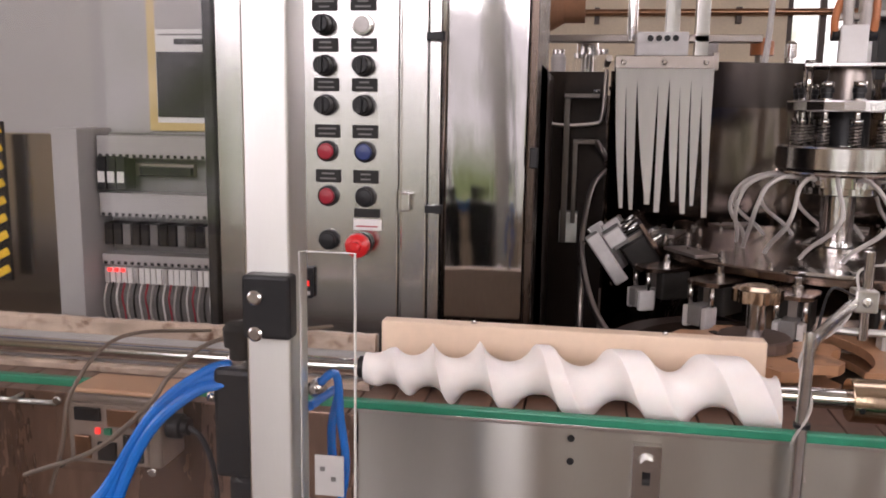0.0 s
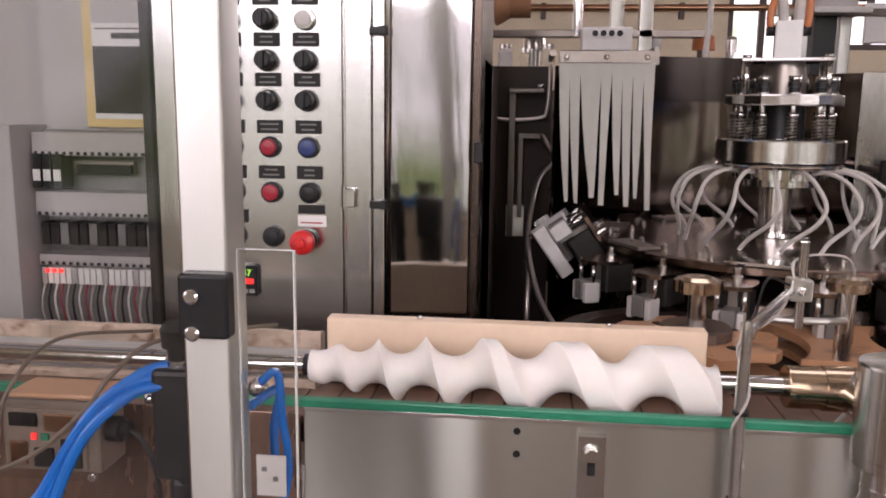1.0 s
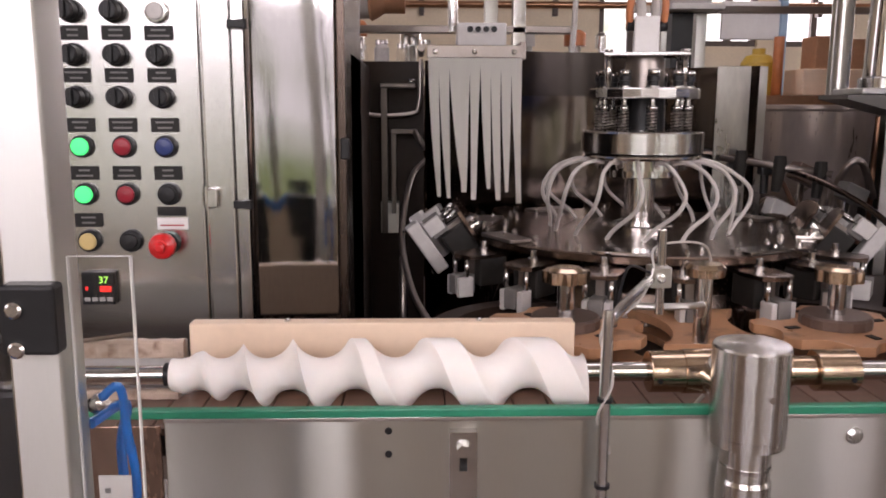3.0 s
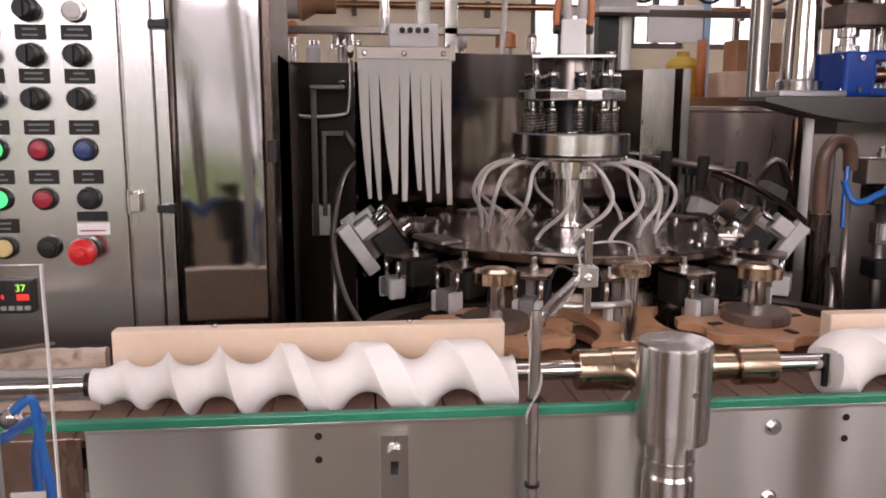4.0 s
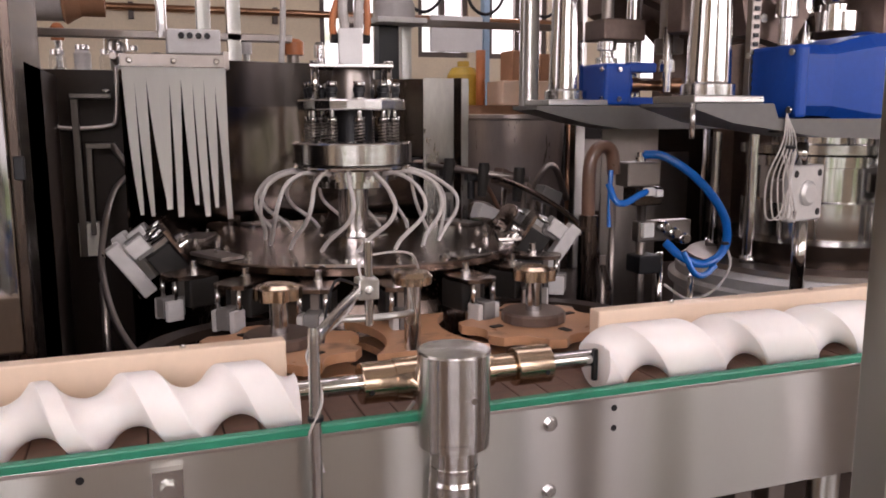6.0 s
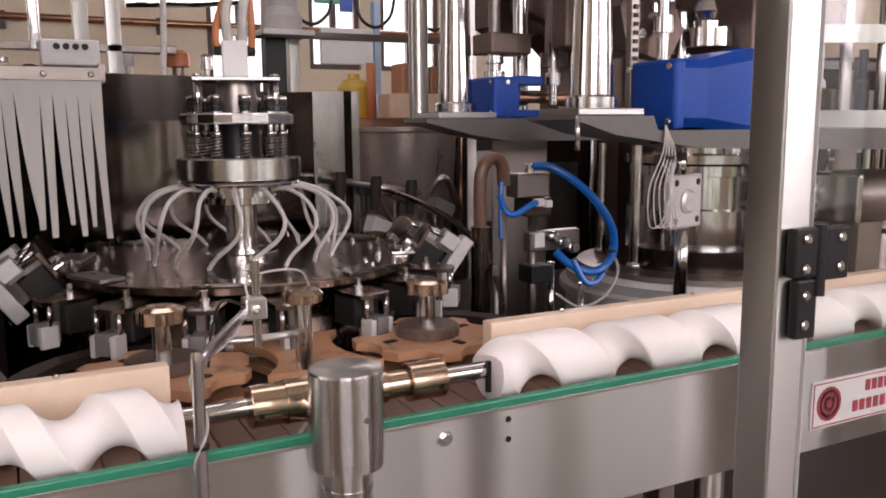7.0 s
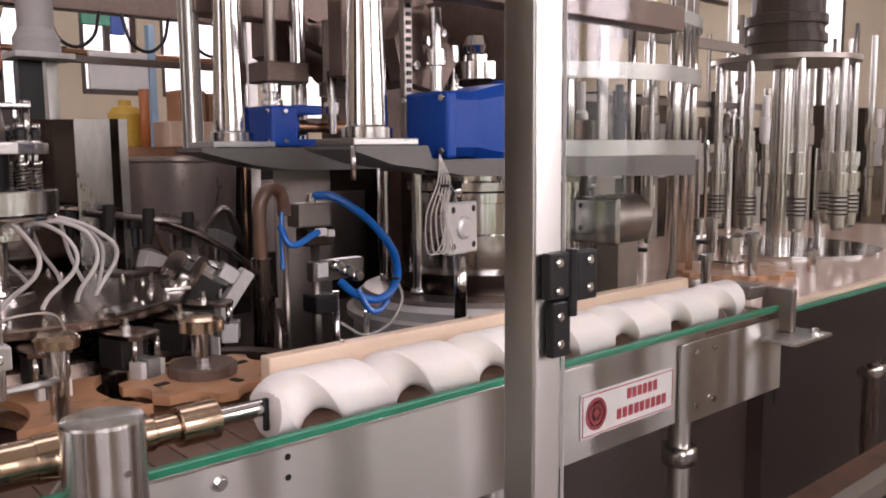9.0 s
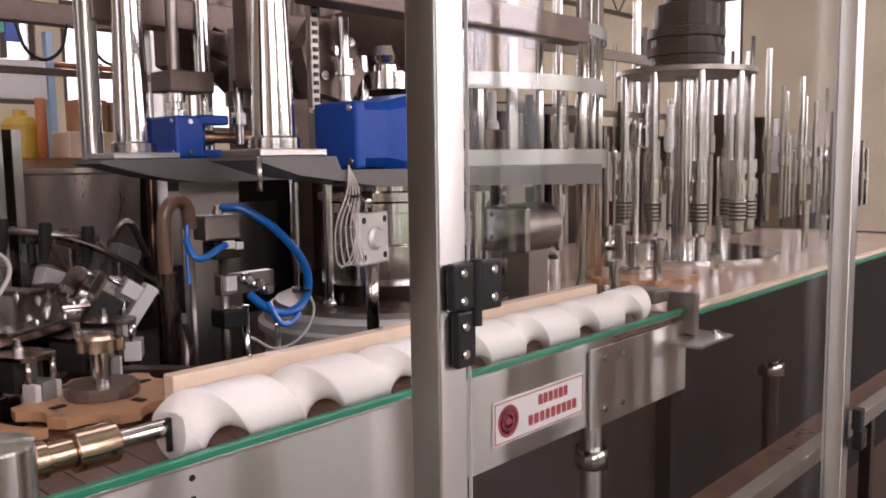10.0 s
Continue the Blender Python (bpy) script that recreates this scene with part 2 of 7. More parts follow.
def backdrop_mat():
    """Trees and bright sky seen past the hall's windows."""
    m, t, n, l, b = nodes_of("outdoor_backdrop")
    tc, tex, ramp = n.new("ShaderNodeTexCoord"), n.new("ShaderNodeTexNoise"), n.new("ShaderNodeValToRGB")
    tex.inputs["Scale"].default_value, tex.inputs["Detail"].default_value = 1.1, 6
    e = ramp.color_ramp.elements
    e[0].position, e[0].color = 0.36, (0.22, 0.28, 0.12, 1)
    e[1].position, e[1].color = 0.62, (1, 1, 0.97, 1)
    sep, rng, add = n.new("ShaderNodeSeparateXYZ"), n.new("ShaderNodeMapRange"), n.new("ShaderNodeMath")
    rng.inputs["From Min"].default_value, rng.inputs["From Max"].default_value = 1.0, 4.5
    rng.inputs["To Min"].default_value, rng.inputs["To Max"].default_value = -0.05, 0.3
    l.new(tc.outputs["Object"], sep.inputs[0])
    l.new(sep.outputs["Z"], rng.inputs[0])
    add.operation = "ADD"
    l.new(tex.outputs["Fac"], add.inputs[0])
    l.new(rng.outputs[0], add.inputs[1])
    l.new(tc.outputs["Object"], tex.inputs["Vector"])
    l.new(add.outputs[0], ramp.inputs[0])
    em = n.new("ShaderNodeEmission")
    em.inputs[1].default_value = 2.1
    l.new(ramp.outputs[0], em.inputs[0])
    l.new(em.outputs[0], n["Material Output"].inputs[0])
    return m


BACKDROP = backdrop_mat()

# ---- building blocks ----


def box(bm, x0, x1, y0, y1, z0, z1, bevel=0.0):
    vs = bmesh.ops.create_cube(bm, size=1.0)["verts"]
    for v in vs:
        v.co = Vector((x0 + (v.co.x + 0.5) * (x1 - x0), y0 + (v.co.y + 0.5) * (y1 - y0), z0 + (v.co.z + 0.5) * (z1 - z0)))
    if bevel:
        es = list({e for v in vs for e in v.link_edges})
        bmesh.ops.bevel(bm, geom=es, offset=bevel, segments=2, affect="EDGES", profile=0.5)
    return bm


def sweep(bm, pts, radius, seg=10, cap=True):
    """A round rod or hose along points; radius is one number or one per point."""
    pts = [Vector(p) for p in pts]
    rs = radius if isinstance(radius, (list, tuple)) else [radius] * len(pts)
    rings, side = [], None
    for i, p in enumerate(pts):
        a, b = pts[max(0, i - 1)], pts[min(len(pts) - 1, i + 1)]
        d = (b - a).normalized()
        if side is None:
            side = d.orthogonal().normalized()
        side = (side - d * side.dot(d)).normalized()
        up = d.cross(side)
        rings.append([bm.verts.new(p + rs[i] * (math.cos(2 * math.pi * k / seg) * side + math.sin(2 * math.pi * k / seg) * up)) for k in range(seg)])
    for r0, r1 in zip(rings, rings[1:]):
        for k in range(seg):
            f = bm.faces.new((r0[k], r0[(k + 1) % seg], r1[(k + 1) % seg], r1[k]))
            f.smooth = True
    if cap:
        bm.faces.new(rings[0][::-1])
        bm.faces.new(rings[-1])
    return bm


def rod(bm, a, b, r, seg=16):
    return sweep(bm, [a, b], r, seg)


def lathe(bm, centre, profile, seg=40, axis="z", smooth=True):
    """Turns (radius, height) pairs round an upright (or x, y) axis through centre; sharp where pairs repeat."""
    c = Vector(centre)
    rings = []
    for r, h in profile:
        ring = []
        for k in range(seg):
            a = 2 * math.pi * k / seg
            u, v = r * math.cos(a), r * math.sin(a)
            ring.append(bm.verts.new(c + Vector({"z": (u, v, h), "x": (h, u, v), "y": (v, h, u)}[axis])))
        rings.append(ring)
    for (p0, r0), (p1, r1) in zip(zip(profile, rings), zip(profile[1:], rings[1:])):
        for k in range(seg):
            f = bm.faces.new((r0[k], r0[(k + 1) % seg], r1[(k + 1) % seg], r1[k]))
            f.smooth = smooth
    if profile[0][0] > 1e-6:
        bm.faces.new(rings[0][::-1])
    if profile[-1][0] > 1e-6:
        bm.faces.new(rings[-1])
    return bm


def spline(pts, n=24):
    """A smooth line through points."""
    pts = [Vector(p) for p in pts]
    q = [2 * pts[0] - pts[1]] + pts + [2 * pts[-1] - pts[-2]]
    out = []
    per = max(2, n // (len(pts) - 1))
    for i in range(1, len(q) - 2):
        a, b, c, d = q[i - 1:i + 3]
        for k in range(per):
            t = k / per
            out.append(0.5 * ((2 * b) + (c - a) * t + (2 * a - 5 * b + 4 * c - d) * t * t + (3 * b - a - 3 * c + d) * t ** 3))
    return out + [pts[-1]]


def extrude(bm, outline, z0, z1):
    """A flat plate from a plan outline."""
    lo, hi = [bm.verts.new((x, y, z0)) for x, y in outline], [bm.verts.new((x, y, z1)) for x, y in outline]
    n = len(outline)
    for k in range(n):
        bm.faces.new((lo[k], lo[(k + 1) % n], hi[(k + 1) % n], hi[k])).smooth = True
    bm.faces.new(lo[::-1])
    bm.faces.new(hi)
    return bm


def move(bm, m, start=0):
    bm.verts.ensure_lookup_table()
    for v in list(bm.verts)[start:]:
        v.co = m @ v.co
    return bm


def mesh_of(name, bm, material):
    bmesh.ops.recalc_face_normals(bm, faces=bm.faces)
    me = bpy.data.meshes.new(name)
    bm.to_mesh(me)
    bm.free()
    me.materials.append(material)
    sharp = me.attributes.new("sharp_edge", "BOOLEAN", "EDGE") if "sharp_edge" not in me.attributes else me.attributes["sharp_edge"]
    b2 = bmesh.new()
    b2.from_mesh(me)
    flags = [len(e.link_faces) == 2 and e.calc_face_angle(0) > radians(24) for e in b2.edges]
    b2.free()
    sharp.data.foreach_set("value", flags)
    return me


def part(name, bm, material, parent, label=""):
    ob = new(name, mesh_of(name, bm, material))
    ob.parent = parent
    if parent.type == "EMPTY":
        ob.matrix_parent_inverse = parent.matrix_basis.inverted()
    return tagged(ob, label)


def thing(name, loc, label, category, group="", kind=""):
    ob = new(name)
    ob.empty_display_size = 0.02
    ob.matrix_basis = Matrix.Translation(loc)
    return tagged(ob, label, category, group, kind)


def single(name, bm, material, label, category, group="", kind=""):
    return tagged(new(name, mesh_of(name, bm, material)), label, category, group, kind)


def B():
    return bmesh.new()


def bolt(bm, p, axis, r=0.005, h=0.004):
    """A hexagon head that points along axis."""
    a = Vector(axis).normalized()
    sweep(bm, [Vector(p), Vector(p) + a * h], r, 6)
    return bm

# ---- the hall ----
HX0, HX1, HY0, HY1, HZ = -5.0, 11.0, -4.0, 9.0, 5.4


def wall_with_openings(name, along, at, lo, hi, z1, openings, out):
    """An upright wall 0.2 m thick along x or y, with rectangular openings (from, to, sill, head)."""
    bm = B()
    cuts = sorted({lo, hi, *[o[0] for o in openings], *[o[1] for o in openings]})
    t0, t1 = (at, at + 0.2) if out > 0 else (at - 0.2, at)
    for a, b in zip(cuts, cuts[1:]):
        spans = [(0.0, z1)]
        for o in openings:
            if o[0] <= a and b <= o[1]:
                spans = [(0.0, o[2]), (o[3], z1)]
        for z0, zt in spans:
            if along == "x":
                box(bm, a, b, t0, t1, z0, zt)
            else:
                box(bm, t0, t1, a, b, z0, zt)
    return single(name, bm, WALL, "plain cream plastered wall of the factory hall", "wall", kind="structure")


NORTH_OPEN = [(-2.6, -1.0, 1.6, 3.6), (1.9, 2.6, 1.3, 3.7), (3.0, 3.6, 1.9, 3.7), (3.85, 4.6, 1.9, 3.7), (5.3, 7.2, 1.65, 3.7), (8.0, 9.6, 1.7, 3.7)]
SOUTH_OPEN = [(-3.3, -1.5, 0.45, 3.9), (-1.4, -0.1, 0.45, 3.9), (1.35, 1.85, 0.45, 3.9), (2.4, 3.5, 0.45, 3.9), (4.0, 7.2, 0.45, 3.9)]
# The first east opening is unseen, added around the fill lamp.
EAST_OPEN = [(-1.6, 0.6, 0.9, 3.6), (4.75, 5.4, 1.0, 3.4), (5.95, 6.35, 1.0, 3.0)]
WEST_OPEN = [(-0.6, 2.6, 1.5, 3.7)]
wall_with_openings("wall_north", "x", HY1, HX0, HX1, HZ, NORTH_OPEN, 1)
wall_with_openings("wall_south", "x", HY0, HX0, HX1, HZ, SOUTH_OPEN, -1)
wall_with_openings("wall_east", "y", HX1, HY0, HY1, HZ, EAST_OPEN, 1)
wall_with_openings("wall_west", "y", HX0, HY0, HY1, HZ, WEST_OPEN, -1)
single("floor", box(B(), HX0, HX1, HY0, HY1, -0.15, 0.0), FLOOR_M, "worn brownish concrete floor of the hall", "floor", kind="structure")
# The gap in the unseen roof is added below the top light.
single("ceiling", box(box(B(), HX0, HX1, HY0, 1.6, HZ, HZ + 0.1), HX0, HX1, 2.8, HY1, HZ, HZ + 0.1), CEIL,
       "light sheet roof of the hall with an added gap for top light", "ceiling", kind="structure")


def backdrops():
    for x0, x1, y0, y1 in ((-9, 16, 13.0, 13.1), (-9, 16, -8.1, -8.0), (15.0, 15.1, -8, 13), (-9.1, -9.0, -8, 13)):
        single("backdrop", box(B(), x0, x1, y0, y1, -1, 7), BACKDROP, "bright daylight and trees outside the windows", "backdrop", kind="structure")


backdrops()
single("ground", box(B(), -40, 40, -40, 40, -0.4, -0.16), FLOOR_M, "plain ground around the factory hall", "ground", kind="structure")


def window_frames():
    k = 1
    for opens, along, at in ((NORTH_OPEN, "x", HY1 + 0.08), (SOUTH_OPEN, "x", HY0 - 0.12), (EAST_OPEN, "y", HX1 + 0.08), (WEST_OPEN, "y", HX0 - 0.12)):
        for a, b, z0, z1 in opens:
            mid = ((a + b) / 2, at, z0) if along == "x" else (at, (a + b) / 2, z0)
            w = thing("window_%d" % k, mid, "tall steel-framed factory window with glass panes", "window", kind="structure")
            k += 1
            bm = B()
            n = max(2, round((b - a) / 0.8))
            for i in range(n + 1):
                c = a + 0.03 + (b - a - 0.06) * i / n
                if along == "x":
                    box(bm, c - 0.03, c + 0.03, at - 0.03, at + 0.03, z0, z1)
                else:
                    box(bm, at - 0.03, at + 0.03, c - 0.03, c + 0.03, z0, z1)
            for z in (z0 + 0.03, z0 + (z1 - z0) * 0.6, z1 - 0.03):
                if along == "x":
                    box(bm, a, b, at - 0.028, at + 0.028, z - 0.03, z + 0.03)
                else:
                    box(bm, at - 0.028, at + 0.028, a, b, z - 0.03, z + 0.03)
            part("window_frame", bm, TRUSS, w)


window_frames()


def roof_trusses():
    for y in (3.4, 6.4):
        t = thing("roof_truss", (3, y, 3.6), "dark painted steel lattice roof truss", "truss", "roof trusses", kind="structure")
        for z in (3.3, 3.8):
            part("chord", box(B(), HX0, HX1, y - 0.03, y + 0.03, z - 0.025, z + 0.025), TRUSS, t)
        bm = B()
        for i in range(40):
            x = HX0 + i * 0.4
            rod(bm, (x, y, 3.3 if i % 2 else 3.8), (x + 0.4, y, 3.8 if i % 2 else 3.3), 0.014, 6)
        part("lacing", bm, TRUSS, t)


roof_trusses()

# ---- the conveyor and its feed screws ----
SIDE_Y, BELT_Z, AX_Y, AX_Z = 0.830, 0.944, 0.886, 0.987


def conveyor():
    c = thing("conveyor", (0.4, 0.9, 0), "long stainless steel conveyor with a brown slat belt", "conveyor")
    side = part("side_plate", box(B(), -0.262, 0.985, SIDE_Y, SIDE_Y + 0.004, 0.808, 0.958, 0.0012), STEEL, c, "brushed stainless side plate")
    for x, z in ((-0.036, 0.944), (-0.036, 0.919), (0.528, 0.943), (0.528, 0.919)):
        part("hole", lathe(B(), (x, SIDE_Y - 0.0006, z), [(0.0038, 0), (0.0038, 0.002)], 14, "y"), BLACK, side)
    for x, z in ((0.446, 0.935), (0.446, 0.855)):
        part("bolt", bolt(lathe(B(), (x, SIDE_Y - 0.001, z), [(0.009, 0), (0.009, 0.001)], 20, "y"), (x, SIDE_Y - 0.001, z), (0, -1, 0), 0.0062, 0.005), TURNED, side)
    part("side_plate", box(B(), -1.8, -0.266, SIDE_Y, SIDE_Y + 0.004, 0.80, 0.951, 0.0012), RUSTY_PLATE, c, "brown stained side plate")
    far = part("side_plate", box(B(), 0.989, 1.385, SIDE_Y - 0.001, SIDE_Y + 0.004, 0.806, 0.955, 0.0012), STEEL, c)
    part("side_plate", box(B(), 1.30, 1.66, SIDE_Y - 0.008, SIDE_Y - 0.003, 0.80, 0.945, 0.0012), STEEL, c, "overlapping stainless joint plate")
    for x in (1.345, 1.405):
        for z in (0.925, 0.83):
            part("bolt", bolt(B(), (x, SIDE_Y - 0.008, z), (0, -1, 0), 0.006, 0.005), TURNED, far)
    # Dark reflections and shade below the strip are put into this plate's colour.
    part("side_plate", box(B(), 1.66, 4.2, SIDE_Y + 0.002, SIDE_Y + 0.006, 0.765, 0.945, 0.0012), UNDER_SHADE, c, "side plate with under-conveyor shade in its colour")
    part("side_plate", box(B(), -1.8, 4.2, 1.03, 1.034, 0.80, 0.94, 0.0012), MATTE_STEEL, c, "rear stainless side plate")
    part("edge_strip", box(B(), -1.8, 1.66, 0.8225, 0.8335, 0.9605, 0.9705, 0.002), GREEN, c, "green plastic edge strip")
    part("edge_strip", box(B(), 1.664, 4.2, 0.8225, 0.8335, 0.9465, 0.9565, 0.002), GREEN, c, "green plastic edge strip")
    part("flange", box(B(), -0.262, 1.66, 0.8275, 0.846, 0.955, 0.9600, 0.001), STEEL_H, c)
    x = -1.8
    part("belt_bed", box(B(), -1.8, 4.2, 0.84, 1.025, 0.915, 0.934), RUBBER, c)
    me = mesh_of("slat", box(B(), -0.0182, 0.0182, -0.079, 0.079, -0.004, 0.004, 0.0012), BELT)
    while x < 1.68:
        ob = new("slat", me)
        ob.parent = c
        ob.matrix_parent_inverse = c.matrix_basis.inverted()
        ob.location = (x + 0.019, 0.92, BELT_Z - 0.004)
        x += 0.038
    # the slotted bracket with its bolt on the side plate
    b = thing("slotted_bracket", (0.04, SIDE_Y - 0.004, 0.75), "stainless slotted bracket bolted to the conveyor side", "bracket")
    bm = B()
    for x0, x1, z0, z1 in ((0.026, 0.036, 0.70, 0.9465), (0.044, 0.054, 0.70, 0.9465), (0.036, 0.044, 0.935, 0.9465), (0.036, 0.044, 0.70, 0.905)):
        box(bm, x0, x1, SIDE_Y - 0.012, SIDE_Y - 0.0005, z0, z1)
    part("slotted_plate", bm, TURNED, b)
    part("slot", box(B(), 0.036, 0.044, SIDE_Y - 0.004, SIDE_Y - 0.0005, 0.905, 0.935), BLACK, b)
    part("bolt", bolt(lathe(B(), (0.04, SIDE_Y - 0.0135, 0.929), [(0.0095, 0), (0.0095, 0.001)], 20, "y"), (0.04, SIDE_Y - 0.0135, 0.929), (0, -1, 0), 0.0072, 0.006), TURNED, b)
    return c


conveyor()


def worm(bm, x0, x1, pockets, radius, root, bottle, seg=64, per=44):
    """A feed screw along x: a helical pocket of a round bottle's shape; pockets are the x at which it faces down.

    The mesh runs along the helix, so that its ridges stay clean lines."""
    ks = list(range(-1, len(pockets) + 1))
    xs = [2 * pockets[0] - pockets[1]] + list(pockets) + [2 * pockets[-1] - pockets[-2]]
    xs, ks = [xs[0] - (xs[1] - xs[0])] + xs + [xs[-1] + (xs[-1] - xs[-2])], [-2] + ks + [len(pockets) + 1]
    table_t = np.linspace(ks[0], ks[-1], 600)
    table_x = np.interp(table_t, ks, xs)
    for _ in range(3):
        table_x = np.convolve(np.pad(table_x, 20, mode="reflect", reflect_type="odd"), np.ones(41) / 41, "valid")
    lo, hi = np.interp(x0, table_x, table_t) - 0.02, np.interp(x1, table_x, table_t) + 1.02
    n = int((hi - lo) * per)
    turn = lo + np.arange(n + 1) / per                        # position along the helix, in turns
    down = np.abs(turn - np.round(turn))                      # turns from the middle of the nearest pocket
    grid = []
    for k in range(seg + 1):
        x = np.interp(turn - k / seg, table_t, table_x)
        pitch = np.interp(turn - k / seg + 0.5, table_t, table_x) - np.interp(turn - k / seg - 0.5, table_t, table_x)
        big = np.array([radius(v) for v in np.clip(x, x0, x1)])
        off = down * pitch
        arc = np.minimum(bottle, 0.53 * pitch)
        dip = root + arc - np.sqrt(np.maximum(arc ** 2 - np.minimum(off, arc) ** 2, 0))
        dip = np.where(off < arc, dip, 1.0)
        soft = 0.0011
        r = np.where(dip - big > 0.02, big, -soft * np.log(np.exp(-np.minimum(dip, 0.1) / soft) + np.exp(-big / soft)))
        grid.append((np.clip(x, x0, x1), r))
    angle = [2 * math.pi * k / seg for k in range(seg + 1)]
    rows = [[bm.verts.new((grid[k][0][i], AX_Y - grid[k][1][i] * math.sin(angle[k]), AX_Z - grid[k][1][i] * math.cos(angle[k]))) for k in range(seg + 1)] for i in range(n + 1)]
    for i in range(n):
        for k in range(seg):
            xa = [v.co.x for v in (rows[i][k], rows[i][k + 1], rows[i + 1][k + 1], rows[i + 1][k])]
            if max(xa) - min(xa) > 1e-7:
                bm.faces.new((rows[i][k], rows[i][k + 1], rows[i + 1][k + 1], rows[i + 1][k])).smooth = True
    bmesh.ops.delete(bm, geom=[v for v in bm.verts if not v.link_faces], context="VERTS")
    bmesh.ops.remove_doubles(bm, verts=bm.verts[:], dist=1e-5)
    for at in (x0, x1):
        edge = [e for e in bm.edges if len(e.link_faces) == 1 and abs(e.verts[0].co.x - at) < 1e-4 and abs(e.verts[1].co.x - at) < 1e-4]
        bmesh.ops.contextual_create(bm, geom=edge)
    return bm


def feed_screws():
    s = thing("feed_screw", (-0.05, AX_Y, BELT_Z), "white plastic feed screw with widening helical pockets", "feed screw", "feed screws")
    part("screw_body", worm(B(), -0.268, 0.174, [-0.236, -0.192, -0.140, -0.071, 0.018, 0.118, 0.222],
                            lambda x: 0.017 + 0.0205 * min(1, max(0, (x + 0.268) / 0.11)) ** 0.8, 0.0165, 0.034), WHITE_POM, s)
    part("shaft", rod(B(), (-0.30, AX_Y, AX_Z), (-0.266, AX_Y, AX_Z), 0.0085), POLISHED, s)
    part("shaft", rod(B(), (0.172, AX_Y, AX_Z), (0.305, AX_Y, AX_Z), 0.0105), POLISHED, s)
    part("collar", lathe(B(), (-0.275, AX_Y, AX_Z), [(0.0125, 0), (0.0125, 0.007)], 24, "x"), BLACK, s)
    s = thing("feed_screw", (1.0, AX_Y, BELT_Z), "white plastic feed screw with wide helical pockets", "feed screw", "feed screws")
    part("screw_body", worm(B(), 0.533, 1.56, [0.46, 0.612, 0.755, 0.905, 1.06, 1.215, 1.375, 1.53], lambda x: 0.0375, 0.0165, 0.034), WHITE_POM, s)
    part("shaft", rod(B(), (0.375, AX_Y, AX_Z), (0.535, AX_Y, AX_Z), 0.0105), POLISHED, s)
    part("shaft", rod(B(), (1.558, AX_Y, AX_Z), (1.66, AX_Y, AX_Z), 0.0105), POLISHED, s)
    bm = B()
    box(bm, 0.526, 0.531, AX_Y - 0.012, AX_Y - 0.006, 0.962, 1.0)
    part("key", bm, BLACK, s)


feed_screws()


def guide_rails():
    for x0, x1 in ((-0.266, 0.175), (0.575, 1.52)):
        g = thing("guide_rail", ((x0 + x1) / 2, 0.96, BELT_Z), "cream plastic guide rail along the conveyor", "guide rail", "guide rails")
        part("rail_bar", box(B(), x0, x1, 0.949, 0.972, 0.946, 1.0255, 0.002), CREAM, g)
        n = 2 if x1 < 0.3 else 4
        for i in range(n):
            x = x0 + (x1 - x0) * (i + 0.5) / n
            part("screw_head", lathe(B(), (x, 0.96, 1.025), [(0.0035, 0), (0.0035, 0.003), (0.002, 0.004)], 12), TURNED, g)
    for y, z0, z1, lab in ((0.953, 0.984, 1.005, "cream stained guide rail with worn ripples"), (0.925, 0.9445, 0.955, "brown stained guide rail with worn ripples")):
        g = thing("guide_rail", (-1.0, y, BELT_Z), lab, "guide rail", "guide rails")
        bm, rings = B(), []
        r = random.Random(int(z0 * 1000))
        for i in range(125):
            x = -1.8 + i * 0.0123
            d = (0.0022 if i % 2 else 0.0) * r.uniform(0.3, 1.0)
            rings.append([bm.verts.new(p) for p in ((x, y + d, z0), (x, y + d, z1 - 0.003 - d), (x, y + 0.004 + d, z1 - d), (x, y + 0.0119, z1 - d), (x, y + 0.0119, z0))])
        for p, q in zip(rings, rings[1:]):
            for k in range(5):
                bm.faces.new((p[k], p[(k + 1) % 5], q[(k + 1) % 5], q[k]))
        bm.faces.new(rings[0][::-1])
        bm.faces.new(rings[-1])
        part("rail_bar", bm, STAINED_CREAM, g)
        part("backing", box(B(), -1.8, -0.274, y + 0.012, y + 0.018, 0.944, z1 - 0.003), LIGHT_PLASTIC, g)
    g = thing("guide_rod", (-1.0, 0.938, 0.963), "polished round guide rod beside the belt", "rod")
    part("rod", rod(B(), (-1.8, 0.938, 0.969), (-0.272, 0.938, 0.969), 0.011), POLISHED, g)
    part("stay", rod(B(), (-0.9, 0.938, 0.943), (-0.9, 0.938, 0.965), 0.004, 8), STEEL, g)


guide_rails()


